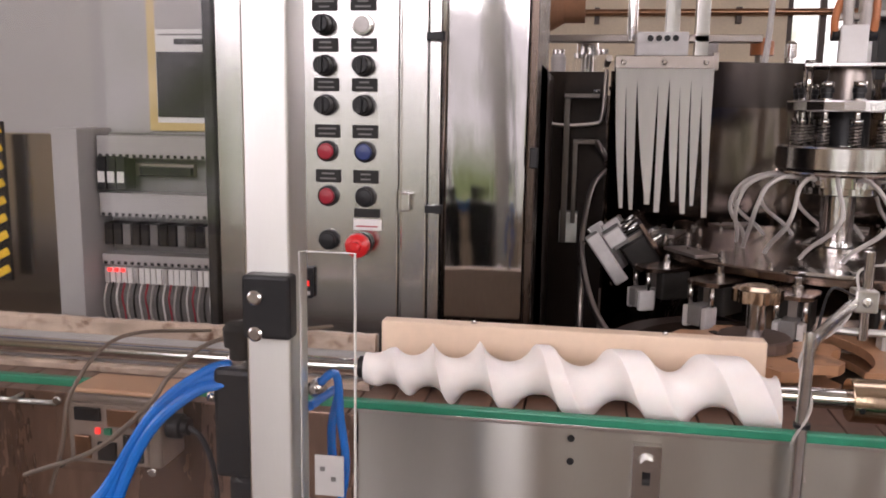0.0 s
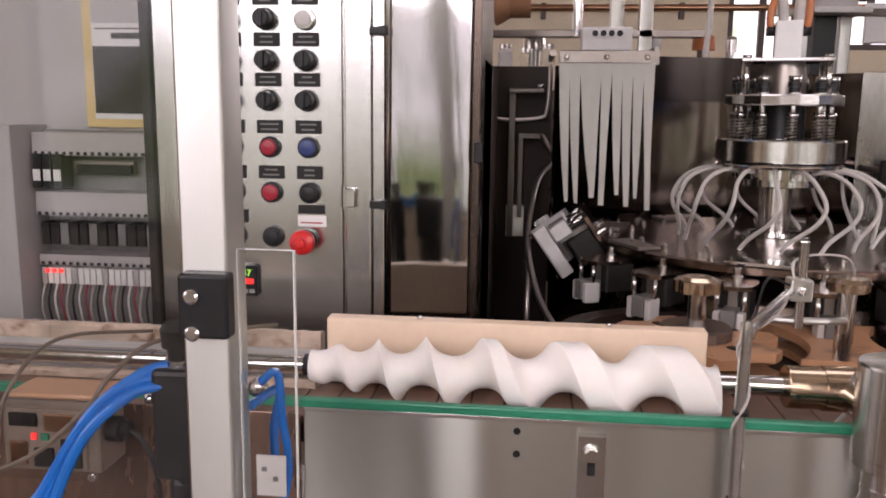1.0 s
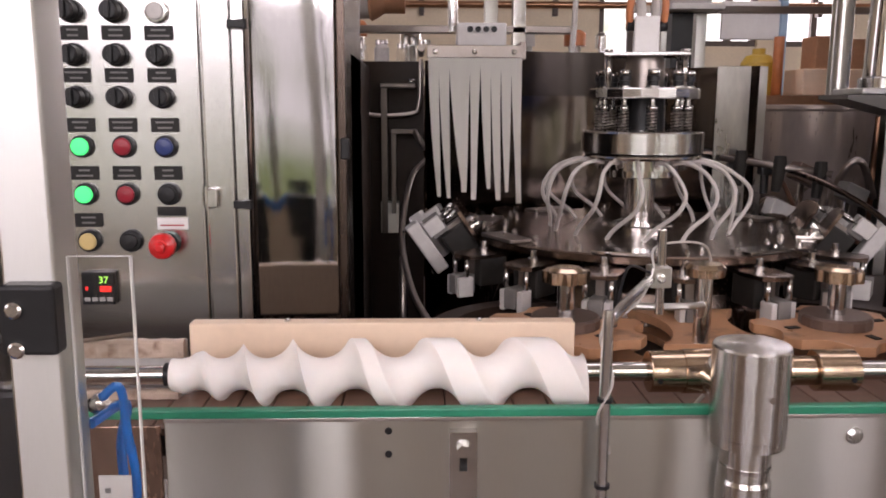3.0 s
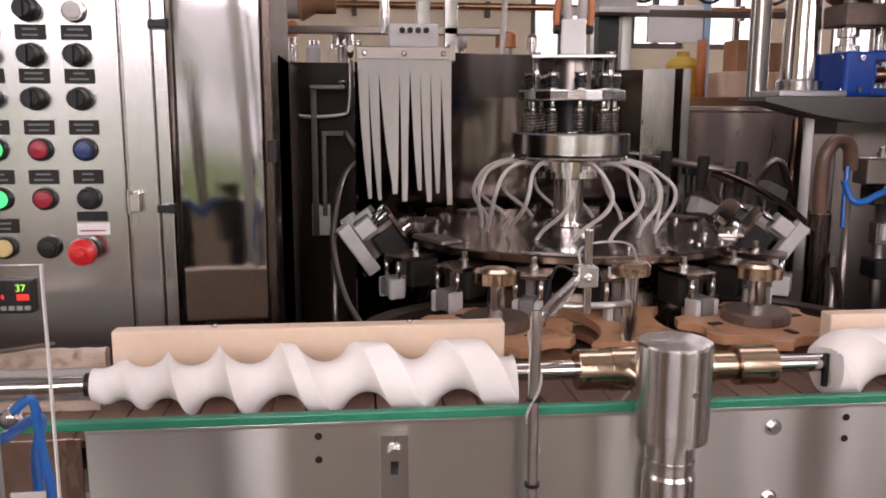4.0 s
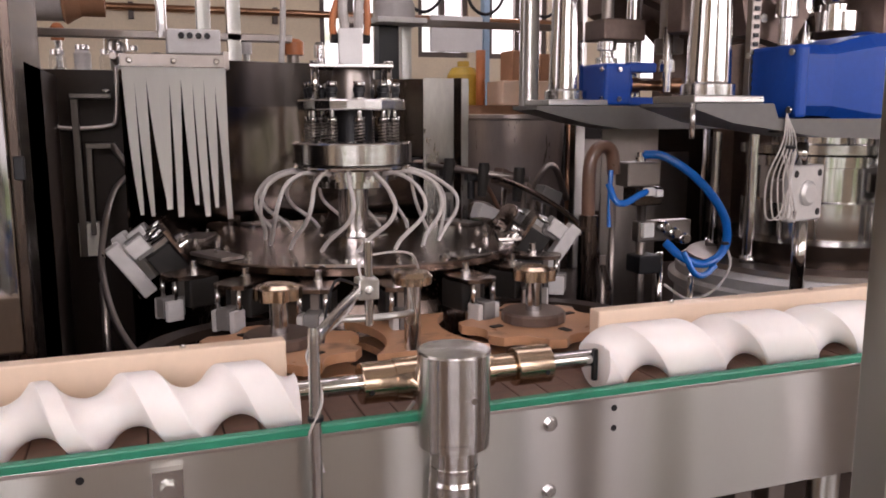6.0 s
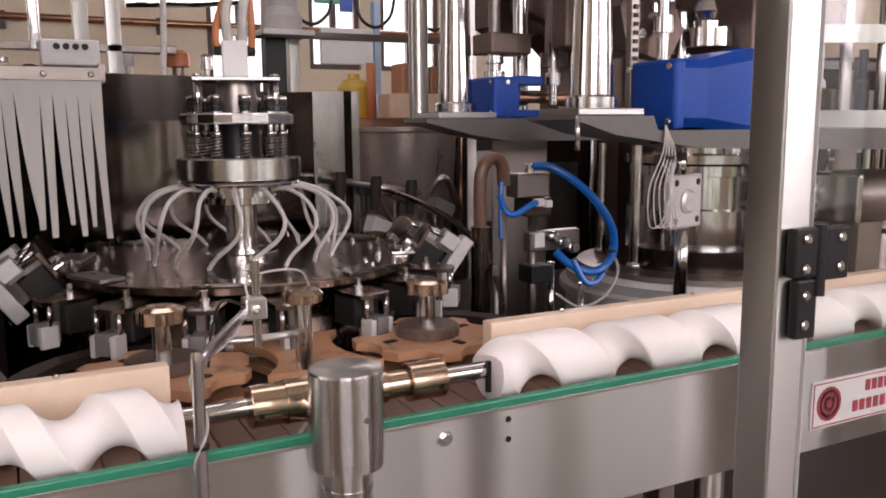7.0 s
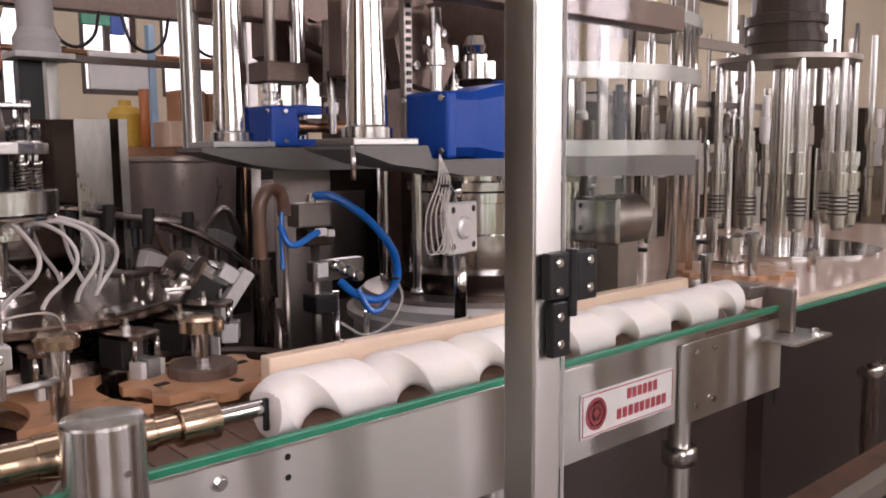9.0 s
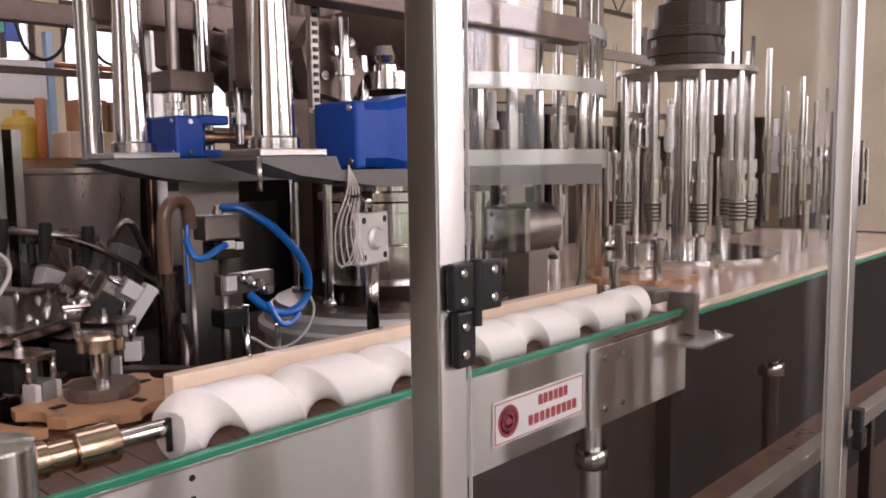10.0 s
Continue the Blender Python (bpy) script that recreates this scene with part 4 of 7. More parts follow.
def loose_hoses():
    h = thing("air_hose", (-0.2, 0.57, 0.8), "bent blue air hose hanging beside the post", "hose", "loose blue hoses")
    part("hose", sweep(B(), spline([(-0.2215, 0.562, 1.072), (-0.205, 0.565, 1.085), (-0.203, 0.57, 1.05), (-0.199, 0.57, 1.01), (-0.207, 0.57, 0.95), (-0.212, 0.57, 0.8)], 30), 0.0031, 10), BLUE_TUBE, h)
    part("fitting", rod(B(), (-0.2222, 0.562, 1.072), (-0.214, 0.562, 1.078), 0.006, 12), TURNED, h)
    h = thing("air_hose", (-0.21, 0.60, 0.8), "blue air hose behind the post", "hose", "loose blue hoses")
    part("hose", sweep(B(), spline([(-0.222, 0.5575, 1.062), (-0.214, 0.60, 1.06), (-0.219, 0.60, 1.03), (-0.218, 0.60, 0.99)], 20), 0.0036, 10), BLUE_TUBE, h)
    t = thing("tag", (-0.205, 0.5425, 1.02), "dirty white paper tag with dark marks on acrylic", "tag")
    part("sheet", box(B(), -0.2135, -0.1925, 0.5425, 0.5435, 1.002, 1.032), LIGHT_PLASTIC, t)
    for x, z in ((-0.208, 1.022), (-0.2, 1.015)):
        part("text_bar", box(B(), x - 0.0015, x + 0.002, 0.5415, 0.5423, z - 0.0016, z + 0.0016), LABEL_INK, t)
    c = thing("grey_cable", (-0.5, 0.7, 0.9), "grey cable drooping across the conveyor side", "cable", "grey cables")
    part("cable", sweep(B(), spline([(-0.485, 0.95, 1.0), (-0.515, 0.80, 1.03), (-0.535, 0.74, 0.99), (-0.55, 0.74, 0.93), (-0.575, 0.75, 0.87)], 30), 0.0022, 8), DIRTY_CABLE, c)
    c = thing("grey_cable", (-0.45, 0.7, 0.9), "grey cable drooping over the junction box", "cable", "grey cables")
    part("cable", sweep(B(), spline([(-0.33, 0.958, 1.012), (-0.40, 0.80, 1.035), (-0.425, 0.74, 1.015), (-0.445, 0.725, 0.985), (-0.51, 0.735, 0.93), (-0.60, 0.745, 0.89)], 36), 0.0025, 8), DIRTY_CABLE, c)
    for pts in (((0.205, 0.858, 0.946), (0.24, 0.85, 0.9465), (0.275, 0.855, 0.95), (0.30, 0.87, 0.965)), ((0.352, 0.858, 0.962), (0.39, 0.85, 0.948), (0.44, 0.848, 0.9465), (0.50, 0.855, 0.947), (0.535, 0.862, 0.952))):
        c = thing("grey_cable", pts[1], "thin pale cable lying loose on the belt", "cable", "grey cables")
        part("cable", sweep(B(), spline(pts, 24), 0.0022, 8), CABLE, c)
    p = thing("conveyor_pin", (-0.6, 0.82, 0.94), "thin steel pin through the conveyor side", "pin")
    part("pin", rod(B(), (-0.70, 0.81, 0.945), (-0.605, 0.81, 0.9455), 0.003, 10), STEEL, p)
    part("stay", rod(B(), (-0.66, 0.81, 0.945), (-0.66, 0.8299, 0.945), 0.003, 10), STEEL, p)


loose_hoses()


def name_board():
    s = thing("maker_sign", (1.16, SIDE_Y - 0.003, 0.84), "white sign with red emblem and worn lettering", "sign")
    x0, x1, z0, z1 = 1.036, 1.284, 0.838, 0.9095
    part("board", box(B(), x0, x1, SIDE_Y - 0.004, SIDE_Y - 0.0012, z0, z1, 0.0008), PAPER, s)
    for b in ((x0 + 0.003, x1 - 0.003, z1 - 0.0045, z1 - 0.003), (x0 + 0.003, x1 - 0.003, z0 + 0.003, z0 + 0.0045), (x0 + 0.003, x0 + 0.0045, z0 + 0.004, z1 - 0.004), (x1 - 0.0045, x1 - 0.003, z0 + 0.004, z1 - 0.004)):
        part("border", box(B(), b[0], b[1], SIDE_Y - 0.0052, SIDE_Y - 0.0044, b[2], b[3]), RED_INK, s)
    for r0, r1 in ((0.021, 0.026), (0.012, 0.016), (0.0, 0.0065)):
        part("emblem_ring", lathe(B(), (1.073, SIDE_Y - 0.0044, 0.8735), [(r1, 0), (r1, -0.0006), (max(r0, 1e-7), -0.0006), (max(r0, 1e-7), 0)], 32, "y"), RED_INK, s)
    for x, z, w in ((1.152, 0.8895, 0.086), (1.125, 0.861, 0.14)):
        n = 6 if w < 0.1 else 9
        for i in range(n):
            a = x + w * i / n
            part("letter_bar", box(B(), a, a + w / n * 0.72, SIDE_Y - 0.0052, SIDE_Y - 0.0044, z - 0.0085, z + 0.0085), RED_INK, s)


name_board()

# ---- the rinsing carousel ----
RX, RY = 0.384, 1.475
DISC_Z = 1.057


def carousel():
    c = thing("carousel", (RX, RY, 0.8), "round steel bottle carousel with a central hub and hoses", "carousel")
    part("disc", lathe(B(), (RX, RY, DISC_Z), [(0.282, -0.014), (0.291, -0.012), (0.291, -0.002), (0.287, 0), (0.0, 0.0)], 96), DISC_STEEL, c, "oily dark steel disc")
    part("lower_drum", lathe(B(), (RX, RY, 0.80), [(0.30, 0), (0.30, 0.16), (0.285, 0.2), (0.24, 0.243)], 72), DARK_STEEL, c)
    part("base_ring", lathe(B(), (RX, RY, DISC_Z), [(0.062, 0.0005), (0.062, 0.008), (0.058, 0.010), (0.036, 0.010), (0.036, 0.013)], 48), POLISHED, c)
    part("column", lathe(B(), (RX, RY, DISC_Z), [(0.0265, 0.010), (0.0265, 0.29)], 40), POLISHED, c)
    fl = part("flange", lathe(B(), (RX, RY, 1.149), [(0.060, 0), (0.064, 0.002), (0.064, 0.012), (0.078, 0.014), (0.078, 0.030), (0.1, 0.033), (0.103, 0.036), (0.1, 0.040), (0.06, 0.0405)], 64), POLISHED, c)
    for k in range(16):
        a = 2 * math.pi * k / 16 + 0.1
        part("bolt", rod(B(), (RX + 0.0775 * math.cos(a), RY + 0.0775 * math.sin(a), 1.171), (RX + 0.0805 * math.cos(a), RY + 0.0805 * math.sin(a), 1.171), 0.0042, 10), MATTE_STEEL, fl)
    part("drum", lathe(B(), (RX, RY, 1.1915), [(0.101, 0), (0.104, 0.0015), (0.104, 0.034), (0.102, 0.0365), (0.0, 0.0365)], 72), TURNED, c)
    part("inner_column", lathe(B(), (RX, RY, 1.229), [(0.036, 0), (0.036, 0.055)], 36), BLACK, c)
    part("ring", lathe(B(), (RX, RY, 1.283), [(0.030, 0), (0.092, 0), (0.094, 0.002), (0.094, 0.015), (0.092, 0.017), (0.03, 0.017)], 20, smooth=False), TURNED, c, "faceted steel ring")
    part("sleeve", lathe(B(), (RX, RY, 1.2995), [(0.034, 0), (0.034, 0.03), (0.03, 0.0535)], 36), MATTE_STEEL, c)
    for k in range(10):
        a = 2 * math.pi * k / 10 + 0.25
        x, y = RX + 0.074 * math.cos(a), RY + 0.074 * math.sin(a)
        st = part("stud", rod(B(), (x, y, 1.228), (x, y, 1.325), 0.0046, 12), POLISHED, c)
        turns = [(x + 0.0085 * math.cos(q * 0.7), y + 0.0085 * math.sin(q * 0.7), 1.2295 + q * 0.00058) for q in range(54)]
        part("spring", sweep(B(), turns, 0.0012, 5), MATTE_STEEL, st)
        part("nut", sweep(B(), [(x, y, 1.2625), (x, y, 1.272)], 0.0092, 6), TURNED, st)
        part("washer", lathe(B(), (x, y, 1.3003), [(0.0115, 0), (0.0115, 0.003)], 16), TURNED, st)
        part("cap", lathe(B(), (x, y, 1.3035), [(0.0085, 0), (0.0085, 0.008), (0.0105, 0.0085), (0.0105, 0.016), (0.008, 0.017)], 16), BLACK, st)
        part("cap_nut", sweep(B(), [(x, y, 1.3205), (x, y, 1.3295)], 0.0095, 6), POLISHED, st)
    top = B()
    box(top, -0.07, 0.07, -0.05, 0.05, 0, 0.006, 0.001)
    part("top_plate", move(top, pose(RX, RY, 1.3535, 0, 0, -12)), POLISHED, c)
    for sx in (-1, 1):
        for sy in (-1, 1):
            p = pose(RX, RY, 0, 0, 0, -12) @ Vector((sx * 0.062, sy * 0.04, 0))
            part("spacer", rod(B(), (p.x, p.y, 1.3), (p.x, p.y, 1.3535), 0.0062, 14), POLISHED, c)
            part("nut", sweep(B(), [(p.x, p.y, 1.3597), (p.x, p.y, 1.3645)], 0.0075, 6), TURNED, c)
    bl = B()
    box(bl, -0.021, 0.021, -0.02, 0.02, 0, 0.06, 0.003)
    part("swivel_block", move(bl, pose(RX, RY, 1.3605, 0, 0, -12)), PAPER, c, "white plastic swivel block")
    for s in (-1, 1):
        x0 = RX + s * 0.028
        part("elbow", rod(B(), (RX + s * 0.02, RY, 1.405), (RX + s * 0.034, RY, 1.405), 0.009, 14), BLACK, c)
        part("feed_hose", sweep(B(), spline([(x0, RY, 1.400), (x0 + s * 0.002, RY - 0.004, 1.44), (RX + s * 0.016 + 0.012, RY, 1.52), (RX + 0.03 + s * 0.012, RY + 0.03, 1.62), (RX + 0.06 + s * 0.012, RY + 0.05, 1.9)], 30), 0.0062, 10), ORANGE, c, "orange-brown feed hose")
        part("clear_hose", sweep(B(), spline([(RX + s * 0.012, RY - 0.01, 1.42), (RX + s * 0.014, RY - 0.012, 1.47), (RX + 0.02 + s * 0.01, RY, 1.56), (RX + 0.05 + s * 0.01, RY + 0.04, 1.9)], 24), 0.0085, 10), CABLE, c)
    for k in range(16):
        a = 2 * math.pi * k / 16 + 0.06
        r = random.Random(k)
        w = r.uniform(-0.012, 0.012)
        pts = []
        for rad, dz, tw in ((0.082, 0.012, 0.0), (0.112, 0.014, 0.03), (0.148, -0.001, 0.06), (0.172 + w, -0.03, 0.10), (0.172 + w, -0.058, 0.04), (0.158 + w * 0.5, -0.088, -0.16), (0.155, -0.106, -0.25)):
            pts.append((RX + rad * math.cos(a + tw), RY + rad * math.sin(a + tw), 1.164 + dz))
        part("hose", sweep(B(), spline(pts, 24), 0.0035, 8), CABLE, c, "pale grey rubber hose")
        part("hose_fitting", rod(B(), pts[-1], (pts[-1][0], pts[-1][1], DISC_Z), 0.006, 10), POLISHED, c)
    for k in range(44):
        a = 2 * math.pi * k / 44
        rad = 0.274 if k % 2 else 0.238
        x, y = RX + rad * math.cos(a), RY + rad * math.sin(a)
        part("bolt", lathe(B(), (x, y, DISC_Z), [(0.0055, 0), (0.0055, 0.005), (0.003, 0.006), (0.003, 0.009)], 10), TURNED, c)
    for k in range(0, 8):
        a = 2 * math.pi * k / 8 - 1.9
        bm = B()
        box(bm, 0.255, 0.296, -0.045, 0.045, 0.0005, 0.006, 0.001)
        part("segment_plate", move(bm, Matrix.Translation((RX, RY, DISC_Z)) @ Matrix.Rotation(a, 4, "Z")), POLISHED if k < 3 else MATTE_STEEL, c)


carousel()


def gripper(raised=False):
    """One bottle gripper in local space: x points away from the carousel's axis."""
    g = thing("bottle_gripper", (0, 0, 0), "raised steel bottle gripper with a white back bar" if raised else "steel bottle gripper with white plastic cheeks", "gripper", "carousel grippers")
    top = [(-0.02, -0.016), (0.03, -0.03), (0.07, -0.026), (0.078, -0.012), (0.078, 0.012), (0.07, 0.026), (0.03, 0.03), (-0.02, 0.016)]
    part("top_plate", extrude(B(), top, 0.0, 0.006), DISC_STEEL, g, "brownish worn top plate")
    part("stud", lathe(B(), (0.03, 0.0, 0.0062), [(0.0075, 0), (0.0075, 0.006), (0.0052, 0.007), (0.0052, 0.017)], 12), TURNED, g)
    part("pivot_block", box(B(), 0.0, 0.05, -0.022, 0.022, -0.045, -0.001, 0.003), RUBBER, g)
    part("link", box(B(), 0.05, 0.058, -0.006, 0.006, -0.030, -0.001), MATTE_STEEL, g)
    part("jaw", box(B(), 0.052, 0.088, -0.0105, 0.0105, -0.056, -0.026, 0.002), CABINET_DARK, g, "grey plastic jaw")
    for s in (-1, 1):
        ck = B()
        box(ck, 0.060, 0.086, min(s * 0.011, s * 0.020), max(s * 0.011, s * 0.020), -0.060, -0.029, 0.002)
        part("cheek", ck, LIGHT_PLASTIC, g, "white plastic cheek")
        part("pin", rod(B(), (0.072, s * 0.018, -0.028), (0.072, s * 0.018, -0.0005), 0.004, 8), TURNED, g)
    if raised:
        bar = part("back_bar", box(B(), 0.0, 0.096, -0.015, 0.015, -0.086, -0.062, 0.003), LIGHT_PLASTIC, g, "white plastic back bar")
        for x in (0.005, 0.09):
            part("screw_head", lathe(B(), (x, 0.0, -0.0898), [(0.005, 0), (0.005, -0.002), (0.003, -0.003)], 10), TURNED, bar)
    return g


def grippers():
    kinds, n = {True: [], False: []}, 18
    for k in range(n):
        a = 360.0 * k / n + 7
        front = math.cos(radians(a + 90))          # 1 towards the conveyor
        tilt = 0 if front > 0.30 else 55 if front > -0.25 else 15
        kinds[tilt == 55].append(pose(RX, RY, DISC_Z - 0.022, 0, 0, a) @ pose(0.290, 0, 0) @ pose(0, 0, 0, 0, -tilt, 0))
    for raised, places in kinds.items():
        g = gripper(raised)
        for m in places[1:]:
            copy_thing(g, m)
        g.matrix_basis = places[0]


grippers()


def gripper_track():
    t = thing("guide_ring", (RX, RY, 0.95), "bent steel guide ring round the carousel", "guide ring")
    pts = [(0.02, 1.72, 1.17), (-0.015, 1.66, 1.14), (-0.03, 1.52, 1.09), (-0.032, 1.40, 1.035), (-0.006, 1.27, 0.97), (0.05, 1.17, 0.93), (0.14, 1.13, 0.915)]
    part("rail", sweep(B(), spline(pts, 42), 0.0052, 10), MATTE_STEEL, t)
    pts = [(0.52, 1.80, 1.18), (0.66, 1.74, 1.165), (0.77, 1.62, 1.13), (0.83, 1.48, 1.07), (0.82, 1.35, 1.0), (0.76, 1.23, 0.95), (0.68, 1.17, 0.93)]
    part("rail", sweep(B(), spline(pts, 42), 0.0058, 10), DARK_STEEL, t)
    for x, y in ((-0.032, 1.40), (0.82, 1.35)):
        part("stay", rod(B(), (x, y, 0.80), (x, y, 1.02), 0.006, 10), MATTE_STEEL, t)
    for x, y, z in ((0.60, 1.78, 1.165), (0.70, 1.70, 1.145)):
        part("clip", box(rod(B(), (x, y, z - 0.05), (x, y, z + 0.014), 0.008, 10), x - 0.012, x + 0.012, y - 0.012, y + 0.012, z - 0.012, z + 0.016, 0.003), BLACK, t)


gripper_track()


def splash_guard():
    g = thing("splash_guard", (0.35, 1.72, 0.8), "dark polished sheet steel splash guard behind the carousel", "splash guard")
    bm = B()
    inner, outer = [], []
    for k in range(41):
        a = radians(166 - k * 128 / 40)
        inner.append((RX + 0.385 * math.cos(a), RY + 0.02 + 0.385 * math.sin(a)))
        outer.append((RX + 0.389 * math.cos(a), RY + 0.02 + 0.389 * math.sin(a)))
    part("curved_sheet", extrude(bm, inner + outer[::-1], 0.80, 1.352), SHIELD, g)
    band = B()
    i2 = [(RX + 0.372 * math.cos(radians(150 - k * 2.1)), RY + 0.02 + 0.372 * math.sin(radians(150 - k * 2.1))) for k in range(40)]
    o2 = [(RX + 0.384 * math.cos(radians(150 - k * 2.1)), RY + 0.02 + 0.384 * math.sin(radians(150 - k * 2.1))) for k in range(40)]
    part("rim_band", extrude(band, i2 + o2[::-1], 1.292, 1.385), RIM_DARK, g, "thick dark steel rim band")
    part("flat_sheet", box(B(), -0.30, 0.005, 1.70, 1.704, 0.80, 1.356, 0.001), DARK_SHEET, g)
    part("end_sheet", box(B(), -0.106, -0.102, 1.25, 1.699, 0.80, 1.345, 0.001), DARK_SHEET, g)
    part("end_sheet", box(B(), 0.608, 0.712, 1.745, 1.749, 0.80, 1.352, 0.001), GREY_SHEET, g, "grey mottled end sheet")
    s = thing("strip_curtain", (0.09, 1.49, 1.36), "pale plastic strip curtain on a steel clamp bar", "strip curtain")
    bar = part("clamp_bar", box(B(), 0.010, 0.174, 1.492, 1.500, 1.352, 1.373, 0.001), MATTE_STEEL, s)
    part("hanger", box(B(), 0.012, 0.172, 1.5005, 1.505, 1.33, 1.374, 0.001), MATTE_STEEL, s)
    part("hanger", rod(B(), (0.0, 1.51, 1.37), (0.0, 1.70, 1.37), 0.006, 8), MATTE_STEEL, s)
    part("hanger", box(B(), 0.172, 0.182, 1.502, 1.74, 1.35, 1.38, 0.001), MATTE_STEEL, s)
    for x in (0.024, 0.092, 0.160):
        part("bolt", lathe(B(), (x, 1.4918, 1.362), [(0.0048, 0), (0.0048, -0.003), (0.003, -0.004)], 12, "y"), TURNED, bar)
    r = random.Random(4)
    for k in range(9):
        x0 = 0.012 + k * 0.0180
        bm = B()
        n = 16
        lean, low, waves = r.uniform(-0.003, 0.009) + 0.010 * (k < 3), r.uniform(-0.012, 0.016), r.uniform(0, 6)
        width = 0.0185
        front = []
        for i in range(n + 1):
            t = i / n
            z = 1.353 - t * (0.232 - low + 0.0015 * k)
            taper = width * (1.02 - 0.60 * t ** 1.15 + 0.10 * math.sin(waves * 2.3 + 5 * t) * t)
            xc = x0 + width / 2 + lean * t ** 1.6
            yc = 1.4945 + 0.006 * math.sin(waves + 2.2 * t) * t - 0.0014 * (k % 2)
            twist = 0.35 * math.sin(waves * 1.7) * t
            front.append([bm.verts.new((xc + s2 * taper / 2 * math.cos(twist), yc + s2 * taper / 2 * math.sin(twist), z)) for s2 in (-1, -0.3, 0.3, 1)])
        for a, b in zip(front, front[1:]):
            for j in range(3):
                bm.faces.new((a[j], a[j + 1], b[j + 1], b[j])).smooth = True
        bmesh.ops.solidify(bm, geom=bm.faces[:], thickness=0.0014)
        part("strip", bm, STRIP, s)
    f = thing("guard_bracket", (-0.04, 1.64, 1.2), "bent flat steel bracket on the splash guard", "bracket")
    part("bar", box(box(B(), -0.078, -0.066, 1.66, 1.672, 1.02, 1.304, 0.001), -0.078, -0.012, 1.64, 1.672, 1.304, 1.312, 0.001), DULL_PLATE, f)
    part("bar", box(box(B(), -0.058, -0.049, 1.655, 1.667, 1.06, 1.222, 0.001), -0.058, -0.012, 1.65, 1.667, 1.216, 1.225, 0.001), DULL_PLATE, f)
    part("bar", rod(B(), (-0.014, 1.655, 1.222), (0.008, 1.64, 1.188), 0.0055, 8), MATTE_STEEL, f)
    part("foot", box(B(), -0.08, -0.045, 1.668, 1.6995, 1.02, 1.08), STEEL, f)
    part("bolt", bolt(B(), (-0.018, 1.65, 1.3125), (0, 0, 1), 0.007, 0.007), TURNED, f)
    t = thing("wire_loop", (-0.04, 1.68, 1.3), "thin steel rod loop on the splash guard", "rod")
    part("rod", sweep(B(), spline([(-0.108, 1.690, 1.345), (-0.11, 1.685, 1.27), (-0.095, 1.68, 1.252), (-0.02, 1.68, 1.255), (-0.004, 1.68, 1.275), (0.0, 1.69, 1.36)], 30), 0.004, 8), MATTE_STEEL, t)


splash_guard()


def machine_table():
    # The near-black colour also carries the shade under the machine.
    single("machine_table", box(box(B(), -0.30, 2.1, 1.036, 2.3, 0.74, 0.80, 0.004), -0.25, 2.05, 1.10, 2.25, 0.0, 0.74), DARK_SHEET, "near-black machine base table with under-machine shade in its colour", "machine base")


machine_table()


def star_outline(r, n, pocket, turn):
    pts = []
    for k in range(n * 14):
        a = 2 * math.pi * k / (n * 14)
        d = ((a * n / (2 * math.pi) + 0.5) % 1) - 0.5          # distance from a pocket's middle
        along = d * 2 * math.pi * r / n
        rad = r
        if abs(along) < pocket:
            rad = r + 0.012 - math.sqrt(pocket ** 2 - along ** 2)
        pts.append((min(r, rad), a + turn))
    return pts


def star_wheel(x, y, lab, turn):
    w = thing("star_wheel", (x, y, 0.8), lab, "star wheel", "star wheels")
    outline = [(x + r * math.cos(a), y + r * math.sin(a)) for r, a in star_outline(0.108, 8, 0.031, turn)]
    part("star_plate", extrude(B(), outline, 0.972, 0.984), PHENOLIC, w)
    low = [(x + r * math.cos(a), y + r * math.sin(a)) for r, a in star_outline(0.106, 8, 0.031, turn)]
    part("star_plate", extrude(B(), low, 0.948, 0.956), PHENOLIC, w)
    part("collar", lathe(B(), (x, y, 0.9845), [(0.046, 0), (0.046, 0.012), (0.043, 0.015), (0.012, 0.015)], 16, smooth=False), CAST_IRON, w)
    part("post", lathe(B(), (x, y, 0.80), [(0.0115, 0), (0.0115, 0.25)], 28), POLISHED, w)
    knob = B()
    prof = []
    for k in range(64):
        a = 2 * math.pi * k / 64
        prof.append((x + (0.0295 + 0.0022 * math.cos(8 * a)) * math.cos(a), y + (0.0295 + 0.0022 * math.cos(8 * a)) * math.sin(a)))
    extrude(knob, prof, 1.044, 1.059)
    lathe(knob, (x, y, 1.0592), [(0.024, 0), (0.018, 0.004), (0.0, 0.005)], 28)
    part("star_knob", knob, WARM_REFLECT_STEEL, w, "fluted steel hand knob with warm reflections in its colour")
    for k in range(4):
        a = turn + k * math.pi / 2
        sl = B()
        box(sl, 0.058, 0.076, -0.005, 0.005, 0.9842, 0.9858)
        part("slot", move(sl, pose(x, y, 0) @ Matrix.Rotation(a, 4, "Z")), RUBBER, w)


star_wheel(0.550, 1.086, "brown laminate star wheel with a steel hand knob", 0.25)
star_wheel(0.188, 1.086, "brown laminate infeed star wheel with a hand knob", 0.6)


